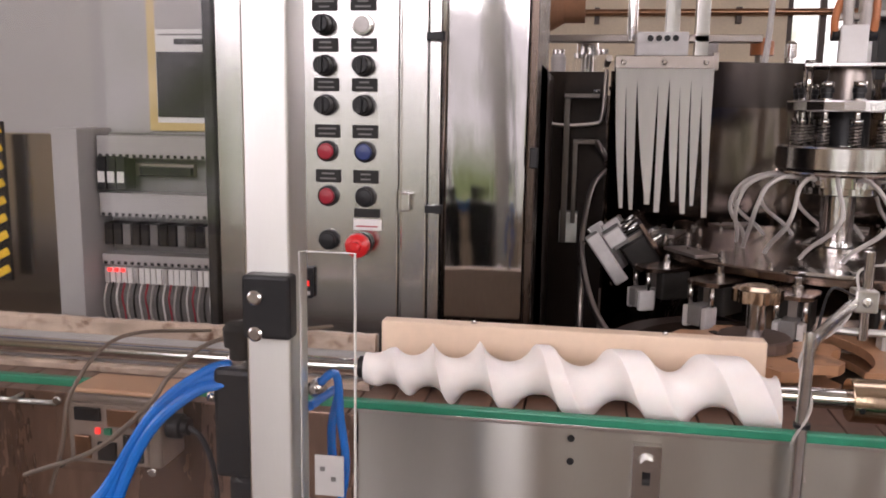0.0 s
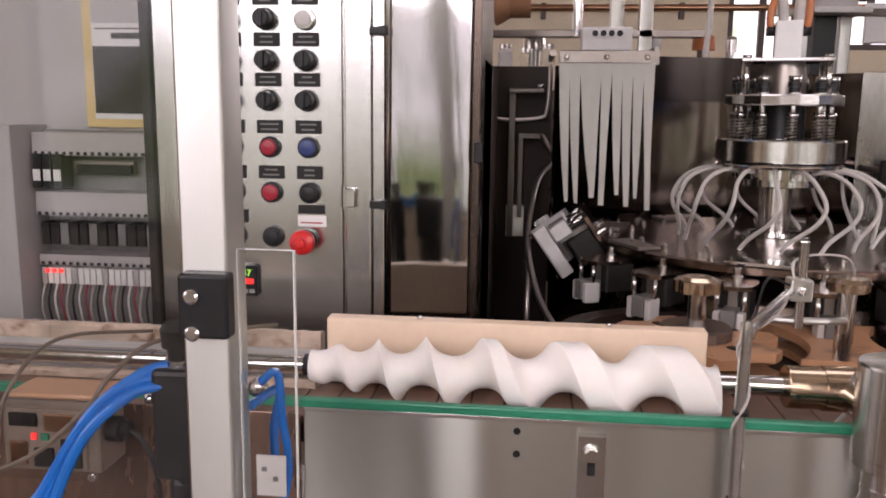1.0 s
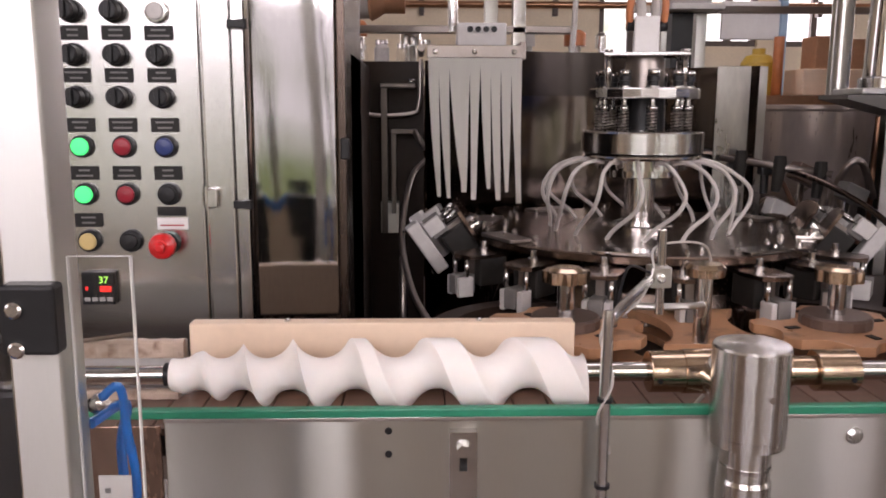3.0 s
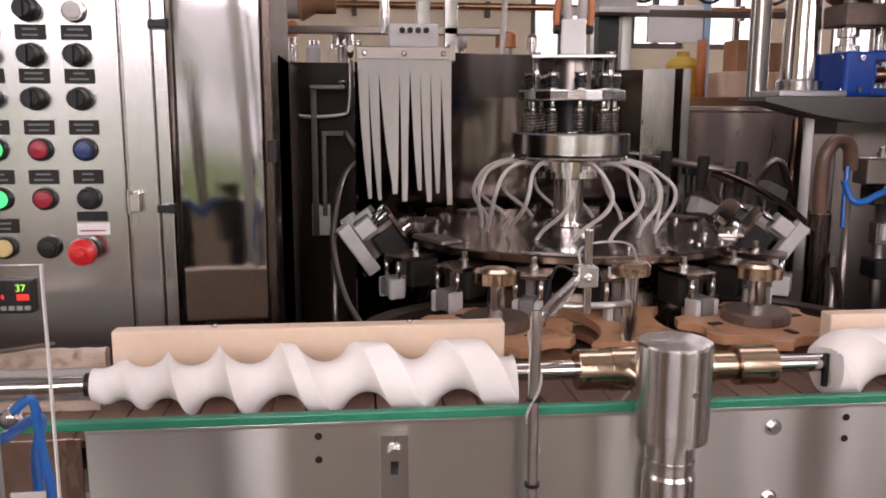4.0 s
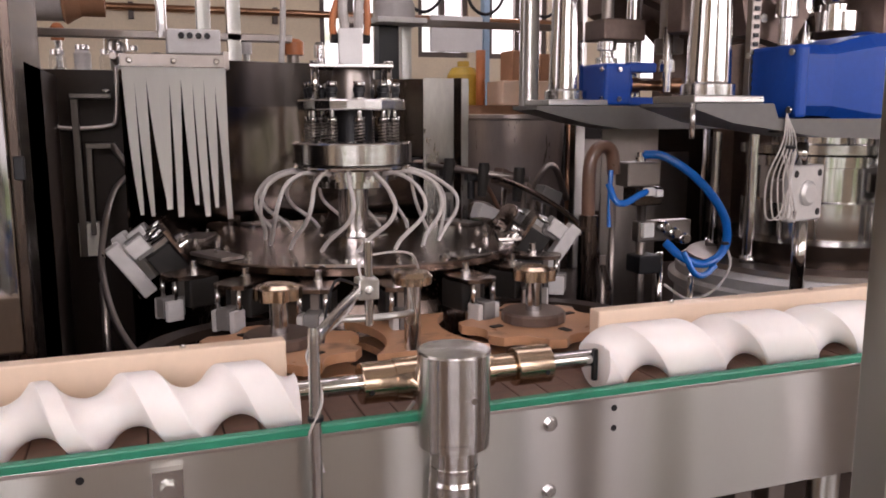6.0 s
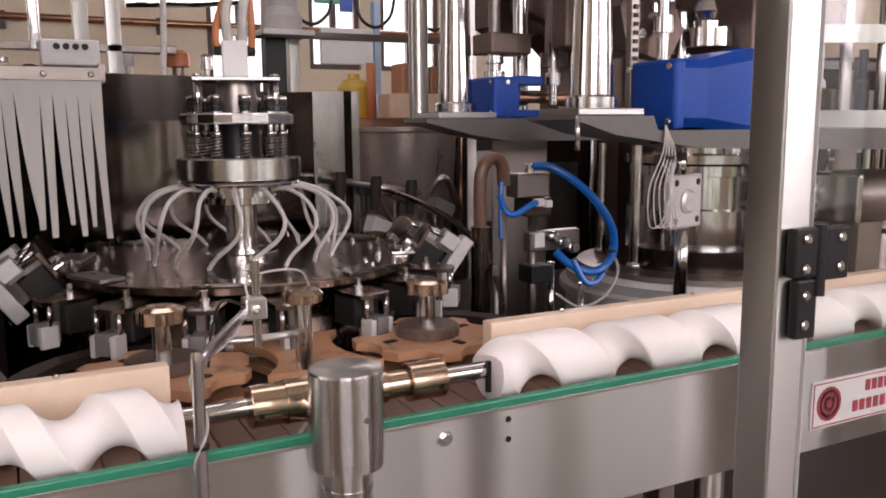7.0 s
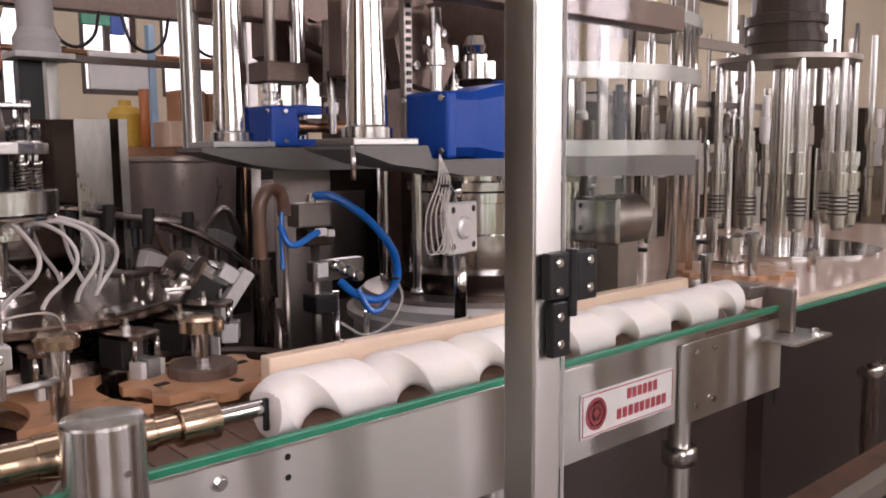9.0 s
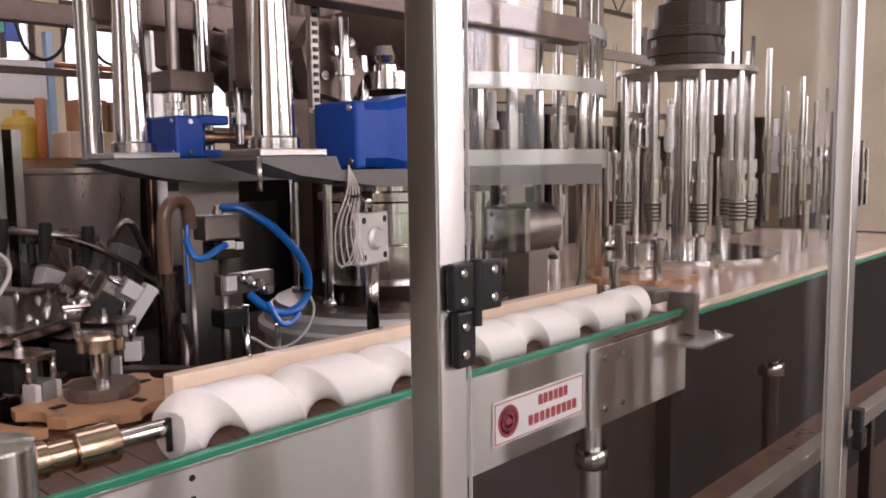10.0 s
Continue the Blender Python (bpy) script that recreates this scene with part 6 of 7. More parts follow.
def pneumatic_valves():
    v = thing("air_valve_block", (0.97, 1.40, 0.8), "grey air valve block with blue hoses on a stand", "valve block")
    part("stand", rod(B(), (0.955, 1.40, 0.812), (0.955, 1.40, 1.115), 0.009, 14), MATTE_STEEL, v)
    part("stand", rod(B(), (1.0, 1.40, 0.812), (1.0, 1.40, 1.02), 0.007, 14), POLISHED, v)
    part("stand", rod(B(), (1.06, 1.38, 0.812), (1.06, 1.38, 0.975), 0.006, 14), POLISHED, v)
    part("block", box(B(), 0.912, 0.985, 1.385, 1.43, 1.152, 1.198, 0.003), MATTE_STEEL, v)
    part("block", box(B(), 0.93, 0.99, 1.385, 1.43, 1.115, 1.15, 0.003), DARK_STEEL, v)
    part("connector", box(B(), 0.945, 0.966, 1.372, 1.3845, 1.135, 1.150, 0.002), PAPER, v, "white plastic connector")
    part("connector", box(B(), 0.968, 0.984, 1.372, 1.3845, 1.132, 1.146, 0.002), PAPER, v, "white plastic connector")
    part("fitting", lathe(B(), (0.948, 1.40, 1.198), [(0.010, 0), (0.010, 0.01), (0.007, 0.011), (0.007, 0.018)], 16), TURNED, v)
    for i in range(3):
        part("solenoid", lathe(B(), (0.985 + i * 0.022, 1.385, 1.075 - 0.012 * i), [(0.011, 0), (0.011, -0.02), (0.008, -0.022), (0.008, -0.03)], 16, "y"), TURNED, v)
    part("solenoid_bar", box(B(), 0.94, 1.06, 1.386, 1.41, 1.045, 1.085, 0.003), MATTE_STEEL, v)
    part("terminal", box(B(), 0.944, 0.968, 1.374, 1.3855, 1.055, 1.083, 0.002), PAPER, v)
    part("damper", box(B(), 0.935, 0.985, 1.37, 1.42, 0.985, 1.02, 0.004), BLACK, v)
    main = spline([(0.952, 1.395, 1.212), (0.985, 1.37, 1.207), (1.04, 1.345, 1.165), (1.09, 1.335, 1.105), (1.105, 1.335, 1.055), (1.09, 1.335, 1.02), (1.05, 1.335, 1.005), (1.01, 1.345, 1.02), (0.99, 1.37, 1.045)], 48)
    part("blue_hose", sweep(B(), main, 0.0082, 12), BLUE_TUBE, v)
    part("blue_hose", sweep(B(), spline([(1.01, 1.34, 1.03), (1.03, 1.33, 0.99), (1.055, 1.33, 0.985), (1.08, 1.335, 1.0)], 20), 0.0062, 10), BLUE_TUBE, v)
    part("blue_hose", sweep(B(), spline([(0.945, 1.372, 1.143), (0.92, 1.36, 1.138), (0.892, 1.36, 1.125), (0.874, 1.365, 1.13), (0.868, 1.38, 1.16)], 24), 0.0062, 10), BLUE_TUBE, v)
    part("blue_hose", sweep(B(), spline([(0.872, 1.38, 1.185), (0.868, 1.375, 1.13), (0.866, 1.37, 1.08)], 14), 0.0045, 10), BLUE_TUBE, v)
    part("hose_tie", lathe(B(), (1.102, 1.335, 1.04), [(0.0085, 0), (0.0085, 0.006)], 14), BLACK, v)
    part("grey_cable", sweep(B(), spline([(1.10, 1.34, 1.05), (1.12, 1.34, 1.0), (1.08, 1.33, 0.955), (1.02, 1.33, 0.94), (0.97, 1.34, 0.97)], 24), 0.0028, 8), CABLE, v)
    v.matrix_basis = Matrix.Translation((-0.022, 0, -0.012)) @ v.matrix_basis
    p = thing("bent_pipe", (0.83, 1.40, 0.8), "thick bent brown rubber pipe with a hook end", "pipe")
    part("pipe", sweep(B(), spline([(0.815, 1.39, 0.80), (0.812, 1.39, 1.0), (0.81, 1.39, 1.165), (0.822, 1.39, 1.207), (0.842, 1.39, 1.216), (0.858, 1.39, 1.203), (0.862, 1.39, 1.165)], 40), 0.0125, 16), BROWN_HOSE, p)
    part("sleeve", rod(B(), (0.811, 1.39, 0.86), (0.812, 1.39, 1.09), 0.019, 18), DARK_STEEL, p)
    part("rod", rod(B(), (0.85, 1.37, 0.80), (0.85, 1.37, 1.12), 0.006, 12), MATTE_STEEL, p)


pneumatic_valves()


def product_tank():
    k = thing("round_tank", (0.92, 1.98, 0.8), "round stainless bowl tank with a rolled rim", "tank")
    part("bowl", lathe(B(), (0.93, 1.98, 1.06), [(0.108, 0), (0.118, 0.02), (0.127, 0.20), (0.134, 0.205), (0.134, 0.213), (0.125, 0.215), (0.12, 0.19), (0.0, 0.18)], 56), TANK_STEEL, k)
    part("pedestal", lathe(B(), (0.93, 1.98, 0.80), [(0.06, 0), (0.06, 0.262)], 32), MATTE_STEEL, k)
    part("lid", lathe(B(), (0.93, 1.98, 1.262), [(0.118, 0.0), (0.11, 0.008), (0.0, 0.012)], 48), COPPER, k)


product_tank()


def rear_rods():
    r = thing("linkage", (0.72, 1.7, 1.1), "dark jointed linkage rod with rubber grips", "linkage")
    part("rod", rod(B(), (0.62, 1.74, 1.165), (0.80, 1.62, 1.14), 0.007, 12), MATTE_STEEL, r)
    for t in (0.2, 0.55, 0.9):
        p = Vector((0.62, 1.74, 1.165)).lerp(Vector((0.80, 1.62, 1.14)), t)
        part("grip", sweep(B(), [p + Vector((0, 0, 0.022)), p, p - Vector((0.006, 0, 0.05))], [0.011, 0.014, 0.009], 12), RUBBER, r)
    part("upright", rod(B(), (0.79, 1.63, 0.80), (0.79, 1.63, 1.145), 0.008, 10), MATTE_STEEL, r)

    rng = random.Random(31)
    for k in range(9):
        x, y = 0.66 + 0.028 * k, 1.80 + rng.uniform(-0.05, 0.05)
        c = thing("rear_hose", (x, y, 0.80), "dirty brown hose rising behind the carousel", "hose", "hoses behind the carousel")
        z = 1.02 + rng.uniform(-0.02, 0.14)
        pts = [(x, y, 0.80), (x + rng.uniform(-0.02, 0.02), y, z - 0.08), (x + rng.uniform(0.0, 0.03), y - 0.02, z), (x + 0.06, y - 0.03, z + rng.uniform(-0.03, 0.02)), (x + 0.11, y, z - 0.06)]
        part("hose", sweep(B(), spline(pts, 24), rng.uniform(0.0045, 0.009), 9), (DIRTY_CABLE, BROWN_HOSE, MATTE_STEEL)[k % 3], c)
        part("clamp", lathe(B(), (x, y, 0.90), [(0.013, 0), (0.013, 0.012)], 12), (BLACK, TURNED)[k % 2], c)
    for x, y, z, w, m in ((0.735, 1.70, 1.06, 0.03, LIGHT_PLASTIC), (0.80, 1.73, 1.13, 0.035, CAST_IRON), (0.70, 1.76, 1.0, 0.04, CAST_IRON), (0.905, 1.74, 1.09, 0.03, BEAM_GREY), (0.86, 1.72, 1.01, 0.028, LIGHT_PLASTIC)):
        c = thing("clamp_block", (x, y, 0.80), "worn machine clamp block on a steel pin", "clamp", "clamp blocks")
        part("block", move(box(B(), -w, w, -0.016, 0.016, -0.018, 0.018, 0.003), pose(x, y, z, 0, 22, 15)), m, c)
        part("pin", rod(B(), (x, y + 0.02, 0.80), (x, y + 0.02, z), 0.007, 10), TURNED, c)


rear_rods()

# ---- the second machine behind the acrylic door ----


def ring_frame():
    f = thing("band_frame", (1.7, 1.3, 1.3), "three flat stainless bands between upright rods", "machine frame")
    for z0, z1 in ((1.254, 1.304), (1.445, 1.482), (1.588, 1.618)):
        pts, back = [], []
        for k in range(25):
            a = radians(200 + k * 5.4)
            pts.append((1.82 + 0.42 * math.cos(a), 1.56 + 0.36 * math.sin(a)))
            back.append((1.82 + 0.414 * math.cos(a), 1.56 + 0.354 * math.sin(a)))
        part("band", extrude(B(), pts + back[::-1], z0, z1), BAND, f)
    for k in range(6):
        a = radians(206 + k * 24)
        x, y = 1.82 + 0.40 * math.cos(a), 1.56 + 0.34 * math.sin(a)
        part("rod", rod(B(), (x, y, 0.80), (x, y, 1.95), 0.010 + 0.003 * (k % 2), 14), POLISHED, f)
    for k in range(7):
        x, y = 1.58 + k * 0.075, 1.40 + 0.05 * (k % 3)
        part("hanging_rod", lathe(B(), (x, y, 1.02), [(0.012, 0), (0.012, 0.1), (0.018, 0.101), (0.018, 0.16), (0.009, 0.162), (0.009, 0.7)], 16), TURNED, f)
    part("white_cap", box(B(), 1.405, 1.45, 1.17, 1.215, 1.215, 1.232, 0.002), PAPER, f)
    part("cap_post", rod(B(), (1.4275, 1.1925, 0.80), (1.4275, 1.1925, 1.215), 0.013, 18), POLISHED, f)
    part("core", lathe(B(), (1.82, 1.62, 0.80), [(0.2, 0), (0.2, 0.16), (0.12, 0.17), (0.12, 0.5), (0.16, 0.51), (0.16, 0.56), (0.1, 0.57), (0.1, 1.1)], 40), DARK_STEEL, f)
    part("roller", lathe(B(), (1.50, 1.16, 1.13), [(0.03, 0.0), (0.055, 0.004), (0.055, 0.12), (0.03, 0.124)], 28, "x"), MATTE_STEEL, f)
    part("roller_flange", box(B(), 1.485, 1.499, 1.10, 1.22, 1.08, 1.18, 0.006), TURNED, f)
    part("roller_stay", box(B(), 1.53, 1.60, 1.13, 1.19, 0.80, 1.08), MATTE_STEEL, f)


ring_frame()


def capping_head():
    h = thing("capper_spindle", (0, 0, 0), "stacked polished steel capping head on a spindle", "capping head", "capping heads")
    part("chuck", lathe(B(), (0, 0, 0), [(0.016, 0), (0.022, 0.01), (0.022, 0.045)], 20), POLISHED, h)
    part("sleeve", lathe(B(), (0, 0, 0.046), [(0.028, 0), (0.028, 0.07), (0.023, 0.072), (0.023, 0.085)], 24), TURNED, h)
    part("sleeve", lathe(B(), (0, 0, 0.132), [(0.030, 0), (0.030, 0.05), (0.02, 0.052), (0.02, 0.07)], 24), POLISHED, h)
    for k in range(5):
        part("ring", lathe(B(), (0, 0, 0.05 + 0.013 * k), [(0.0284, 0), (0.0305, 0.001), (0.0305, 0.005), (0.0284, 0.006)], 20), BLACK, h)
    part("sleeve", lathe(B(), (0, 0, 0.203), [(0.026, 0), (0.026, 0.045), (0.014, 0.047)], 24), TURNED, h)
    part("spindle", rod(B(), (0, 0, 0.25), (0, 0, 0.535), 0.013, 16), POLISHED, h)
    return h


def capping_machine():
    cx, cy = 2.78, 1.40
    m = thing("capping_machine", (cx, cy, 0.8), "tall polished capping carousel with a thick column", "machine")
    part("column", lathe(B(), (cx, cy, 0.80), [(0.11, 0), (0.11, 0.14), (0.04, 0.15), (0.04, 0.36), (0.034, 0.362), (0.034, 0.85)], 40), POLISHED, m)
    part("column", rod(B(), (cx + 0.10, cy - 0.02, 0.93), (cx + 0.10, cy - 0.02, 1.6), 0.022, 20), POLISHED, m)
    part("top_ring", lathe(B(), (cx, cy, 1.555), [(0.20, 0), (0.235, 0.002), (0.235, 0.018), (0.1, 0.022)], 56), MATTE_STEEL, m)
    part("drive_housing", lathe(B(), (cx, cy, 1.59), [(0.12, 0), (0.12, 0.03), (0.13, 0.032), (0.13, 0.06), (0.115, 0.062), (0.115, 0.09), (0.13, 0.092), (0.13, 0.12), (0.11, 0.125), (0.11, 0.2), (0.07, 0.21), (0.07, 0.5)], 24, smooth=False), DARK_SHEET, m)
    part("turntable", lathe(B(), (cx, cy, 0.80), [(0.30, 0), (0.30, 0.14), (0.32, 0.1455), (0.32, 0.153), (0.1, 0.155)], 56), POLISHED, m)
    part("foot", lathe(B(), (cx, cy, 0.0), [(0.14, 0), (0.14, 0.8)], 32), DARK_SHEET, m)
    h = capping_head()
    for k in range(9):
        a = radians(20 + k * 40)
        mm = pose(cx + 0.215 * math.cos(a), cy + 0.215 * math.sin(a), 1.02)
        if k == 0:
            h.matrix_basis = mm
        else:
            copy_thing(h, mm)
    t = thing("transfer_table", (2.6, 1.2, 0.8), "glossy pinkish transfer table with steel wear plates", "table")
    part("top", box(B(), 1.72, 3.9, 0.8625, 1.9, 0.9275, 0.9445, 0.002), PINK_TABLE, t)
    part("wear_plate", box(B(), 1.75, 1.98, 1.05, 1.25, 0.9447, 0.949, 0.001), POLISHED, t)
    # Added near-black block for the shade of the open space under the table.
    part("apron", box(B(), 2.06, 4.2, 1.06, 1.88, 0.0, 0.927), UNDER_SHADE, t)
    for x, y, z in ((1.80, 1.08, 1.03), (2.05, 1.10, 1.06), (2.30, 1.06, 1.0), (3.0, 1.06, 1.12), (3.3, 1.1, 1.05), (2.2, 1.3, 1.08)):
        part("post", lathe(B(), (x, y, 0.922), [(0.012, 0), (0.012, z - 0.93)], 16), POLISHED, t)
        part("post_cap", lathe(B(), (x, y, z - 0.008), [(0.02, 0), (0.02, 0.014), (0.012, 0.018)], 18), TURNED, t)
    rng = random.Random(12)
    for k in range(11):
        x, y = 1.80 + 0.13 * k + rng.uniform(-0.03, 0.03), 1.36 + rng.uniform(-0.06, 0.22)
        v = thing("guide_fixture", (x, y, 0.922), "small polished guide fixture on the glossy table", "fixture", "table fixtures")
        z, r = rng.uniform(0.05, 0.15), rng.uniform(0.012, 0.022)
        part("post", lathe(B(), (x, y, 0.9222), [(r * 1.6, 0), (r * 1.6, 0.012), (r, 0.014), (r, z), (r * 1.3, z + 0.002), (r * 1.3, z + 0.014), (r * 0.6, z + 0.018)], 18), (POLISHED, TURNED, MATTE_STEEL)[k % 3], v)
        part("clip", move(box(B(), -0.04, 0.04, -0.008, 0.008, -0.006, 0.006, 0.002), pose(x, y, 0.922 + z * 0.7, 0, 0, rng.uniform(0, 180))), (POLISHED, BLACK)[k % 2], v)
    d = thing("star_wheel", (2.15, 1.22, 0.922), "brown laminate discharge star wheel on a steel hub", "star wheel", "star wheels")
    outline = [(2.15 + r * math.cos(a), 1.22 + r * math.sin(a)) for r, a in star_outline(0.17, 12, 0.031, 0.1)]
    part("star_plate", extrude(B(), outline, 0.945, 0.957), PHENOLIC, d)
    part("hub", lathe(B(), (2.15, 1.22, 0.922), [(0.05, 0), (0.05, 0.05), (0.03, 0.055), (0.03, 0.12)], 28), POLISHED, d)
    g = thing("guide_rail", (2.6, 0.86, 0.944), "cream plastic guide rail along the far conveyor", "guide rail", "guide rails")
    part("rail_bar", box(B(), 1.70, 4.1, 0.842, 0.862, 0.9445, 0.962, 0.002), CREAM, g)


capping_machine()


def rear_cabinets():
    r = random.Random(21)
    x = 1.95
    while x < 6.8:
        w = r.uniform(0.16, 0.34)
        h = r.uniform(1.2, 1.62)
        c = thing("rear_cabinet", (x, 2.25, 0), "dark machine cabinet with a steel front edge", "cabinet", "rear cabinets")
        part("body", box(B(), x, x + w, 2.12, 2.5, 0.0, h, 0.004), (DARK_SHEET, DARK_STEEL, SHIELD)[r.randrange(3)], c)
        part("edge_trim", box(B(), x, x + 0.02, 2.10, 2.119, 0.9, h, 0.002), POLISHED, c)
        part("panel", box(B(), x + 0.04, x + w - 0.02, 2.11, 2.119, h - 0.35, h - 0.12, 0.002), (STEEL, MATTE_STEEL, CABINET)[r.randrange(3)], c)
        x += w + r.uniform(0.03, 0.12)
    f = thing("rod_rack", (2.9, 1.88, 0.922), "rack of polished upright rods with cross bars", "machine frame")
    for k in range(46):
        xx = 1.96 + k * 0.098 + r.uniform(-0.02, 0.02)
        rr, top = r.uniform(0.006, 0.018), r.uniform(1.25, 2.0)
        part("rod", lathe(B(), (xx, 1.86 + r.uniform(-0.03, 0.03), 0.922), [(rr, 0), (rr, (top - 0.922) * 0.4), (rr * 1.6, (top - 0.922) * 0.41), (rr * 1.6, (top - 0.922) * 0.5), (rr, (top - 0.922) * 0.51), (rr, top - 0.922)], 12), (POLISHED, TURNED, MATTE_STEEL)[k % 3], f)
    for z0, z1, xa, xb in ((1.20, 1.225, 1.95, 2.7), (1.44, 1.465, 1.95, 3.4), (1.66, 1.70, 2.4, 4.2)):
        part("cross_bar", box(B(), xa, xb, 1.80, 1.815, z0, z1, 0.002), MATTE_STEEL, f)
    for k in range(9):
        xx = 2.0 + k * 0.2
        part("nozzle", lathe(B(), (xx, 1.785, 1.30), [(0.012, 0), (0.022, 0.02), (0.022, 0.1), (0.014, 0.11), (0.014, 0.2)], 14), (TURNED, PAPER, BLACK)[k % 3], f)
        part("nozzle_arm", box(B(), xx - 0.008, xx + 0.008, 1.785, 1.80, 1.42, 1.44), MATTE_STEEL, f)


rear_cabinets()


def end_bracket():
    e = thing("screw_end_bracket", (1.64, 0.82, 0.9), "bent steel bracket holding the feed screw end", "bracket")
    part("upright", box(B(), 1.645, 1.665, 0.795, 0.86, 0.918, 1.005, 0.004), MATTE_STEEL, e)
    part("cheek", box(B(), 1.58, 1.645, 0.85, 0.92, 0.985, 1.012, 0.004), MATTE_STEEL, e)
    part("foot_plate", move(box(B(), -0.10, 0.05, -0.055, 0.02, -0.003, 0.003, 0.001), pose(1.665, 0.80, 0.914)), STEEL, e)
    part("bolt", lathe(B(), (1.69, 0.77, 0.917), [(0.01, 0), (0.01, 0.008), (0.006, 0.01)], 14), TURNED, e)


end_bracket()


def drip_tray():
    t = thing("drip_tray", (2.6, 0.62, 0.7), "brown stained drip tray with a steel rim", "tray")
    part("tray_floor", box(B(), 1.02, 4.2, 0.574, 0.665, 0.690, 0.698, 0.001), RUSTY_TRAY, t)
    part("rim", box(box(B(), 1.02, 4.2, 0.546, 0.573, 0.735, 0.742, 0.001), 1.02, 4.2, 0.566, 0.573, 0.69, 0.735), STEEL_H, t)
    for x in (1.1, 2.1, 3.2):
        part("leg", box(B(), x, x + 0.025, 0.58, 0.605, 0.0, 0.69, 0.001), DARK_STEEL, t)


drip_tray()


def under_frame():
    for x in (-1.2, 0.95, 1.47, 2.4):
        l = thing("conveyor_stand", (x, 0.93, 0), "round steel conveyor leg with a threaded foot", "leg", "conveyor legs")
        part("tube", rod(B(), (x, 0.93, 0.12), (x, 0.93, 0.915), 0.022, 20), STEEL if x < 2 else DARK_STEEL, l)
        part("nut", sweep(B(), [(x, 0.93, 0.66), (x, 0.93, 0.70)], 0.036, 6), TURNED, l)
        part("foot", lathe(B(), (x, 0.93, 0.0), [(0.05, 0), (0.05, 0.015), (0.015, 0.03), (0.015, 0.13)], 20), MATTE_STEEL, l)
    for x in (0.80, 0.86):
        part_ob = thing("frame_support", (x, 0.96, 0), "square steel frame leg under the conveyor", "leg", "frame legs")
        part("tube", box(B(), x, x + 0.03, 0.94, 0.97, 0.0, 0.915, 0.002), MATTE_STEEL, part_ob)
    s = thing("floor_sill", (2.6, 0.56, 0), "worn steel sill under the guard doors", "sill")
    part("rail", box(B(), -1.3, 4.2, 0.515, 0.565, 0.03, 0.08, 0.003), STEEL, s)
    part("foot", box(B(), 1.62, 1.70, 0.51, 0.57, 0.0, 0.03), STEEL, s)


under_frame()

# ---- the line further back in the hall ----


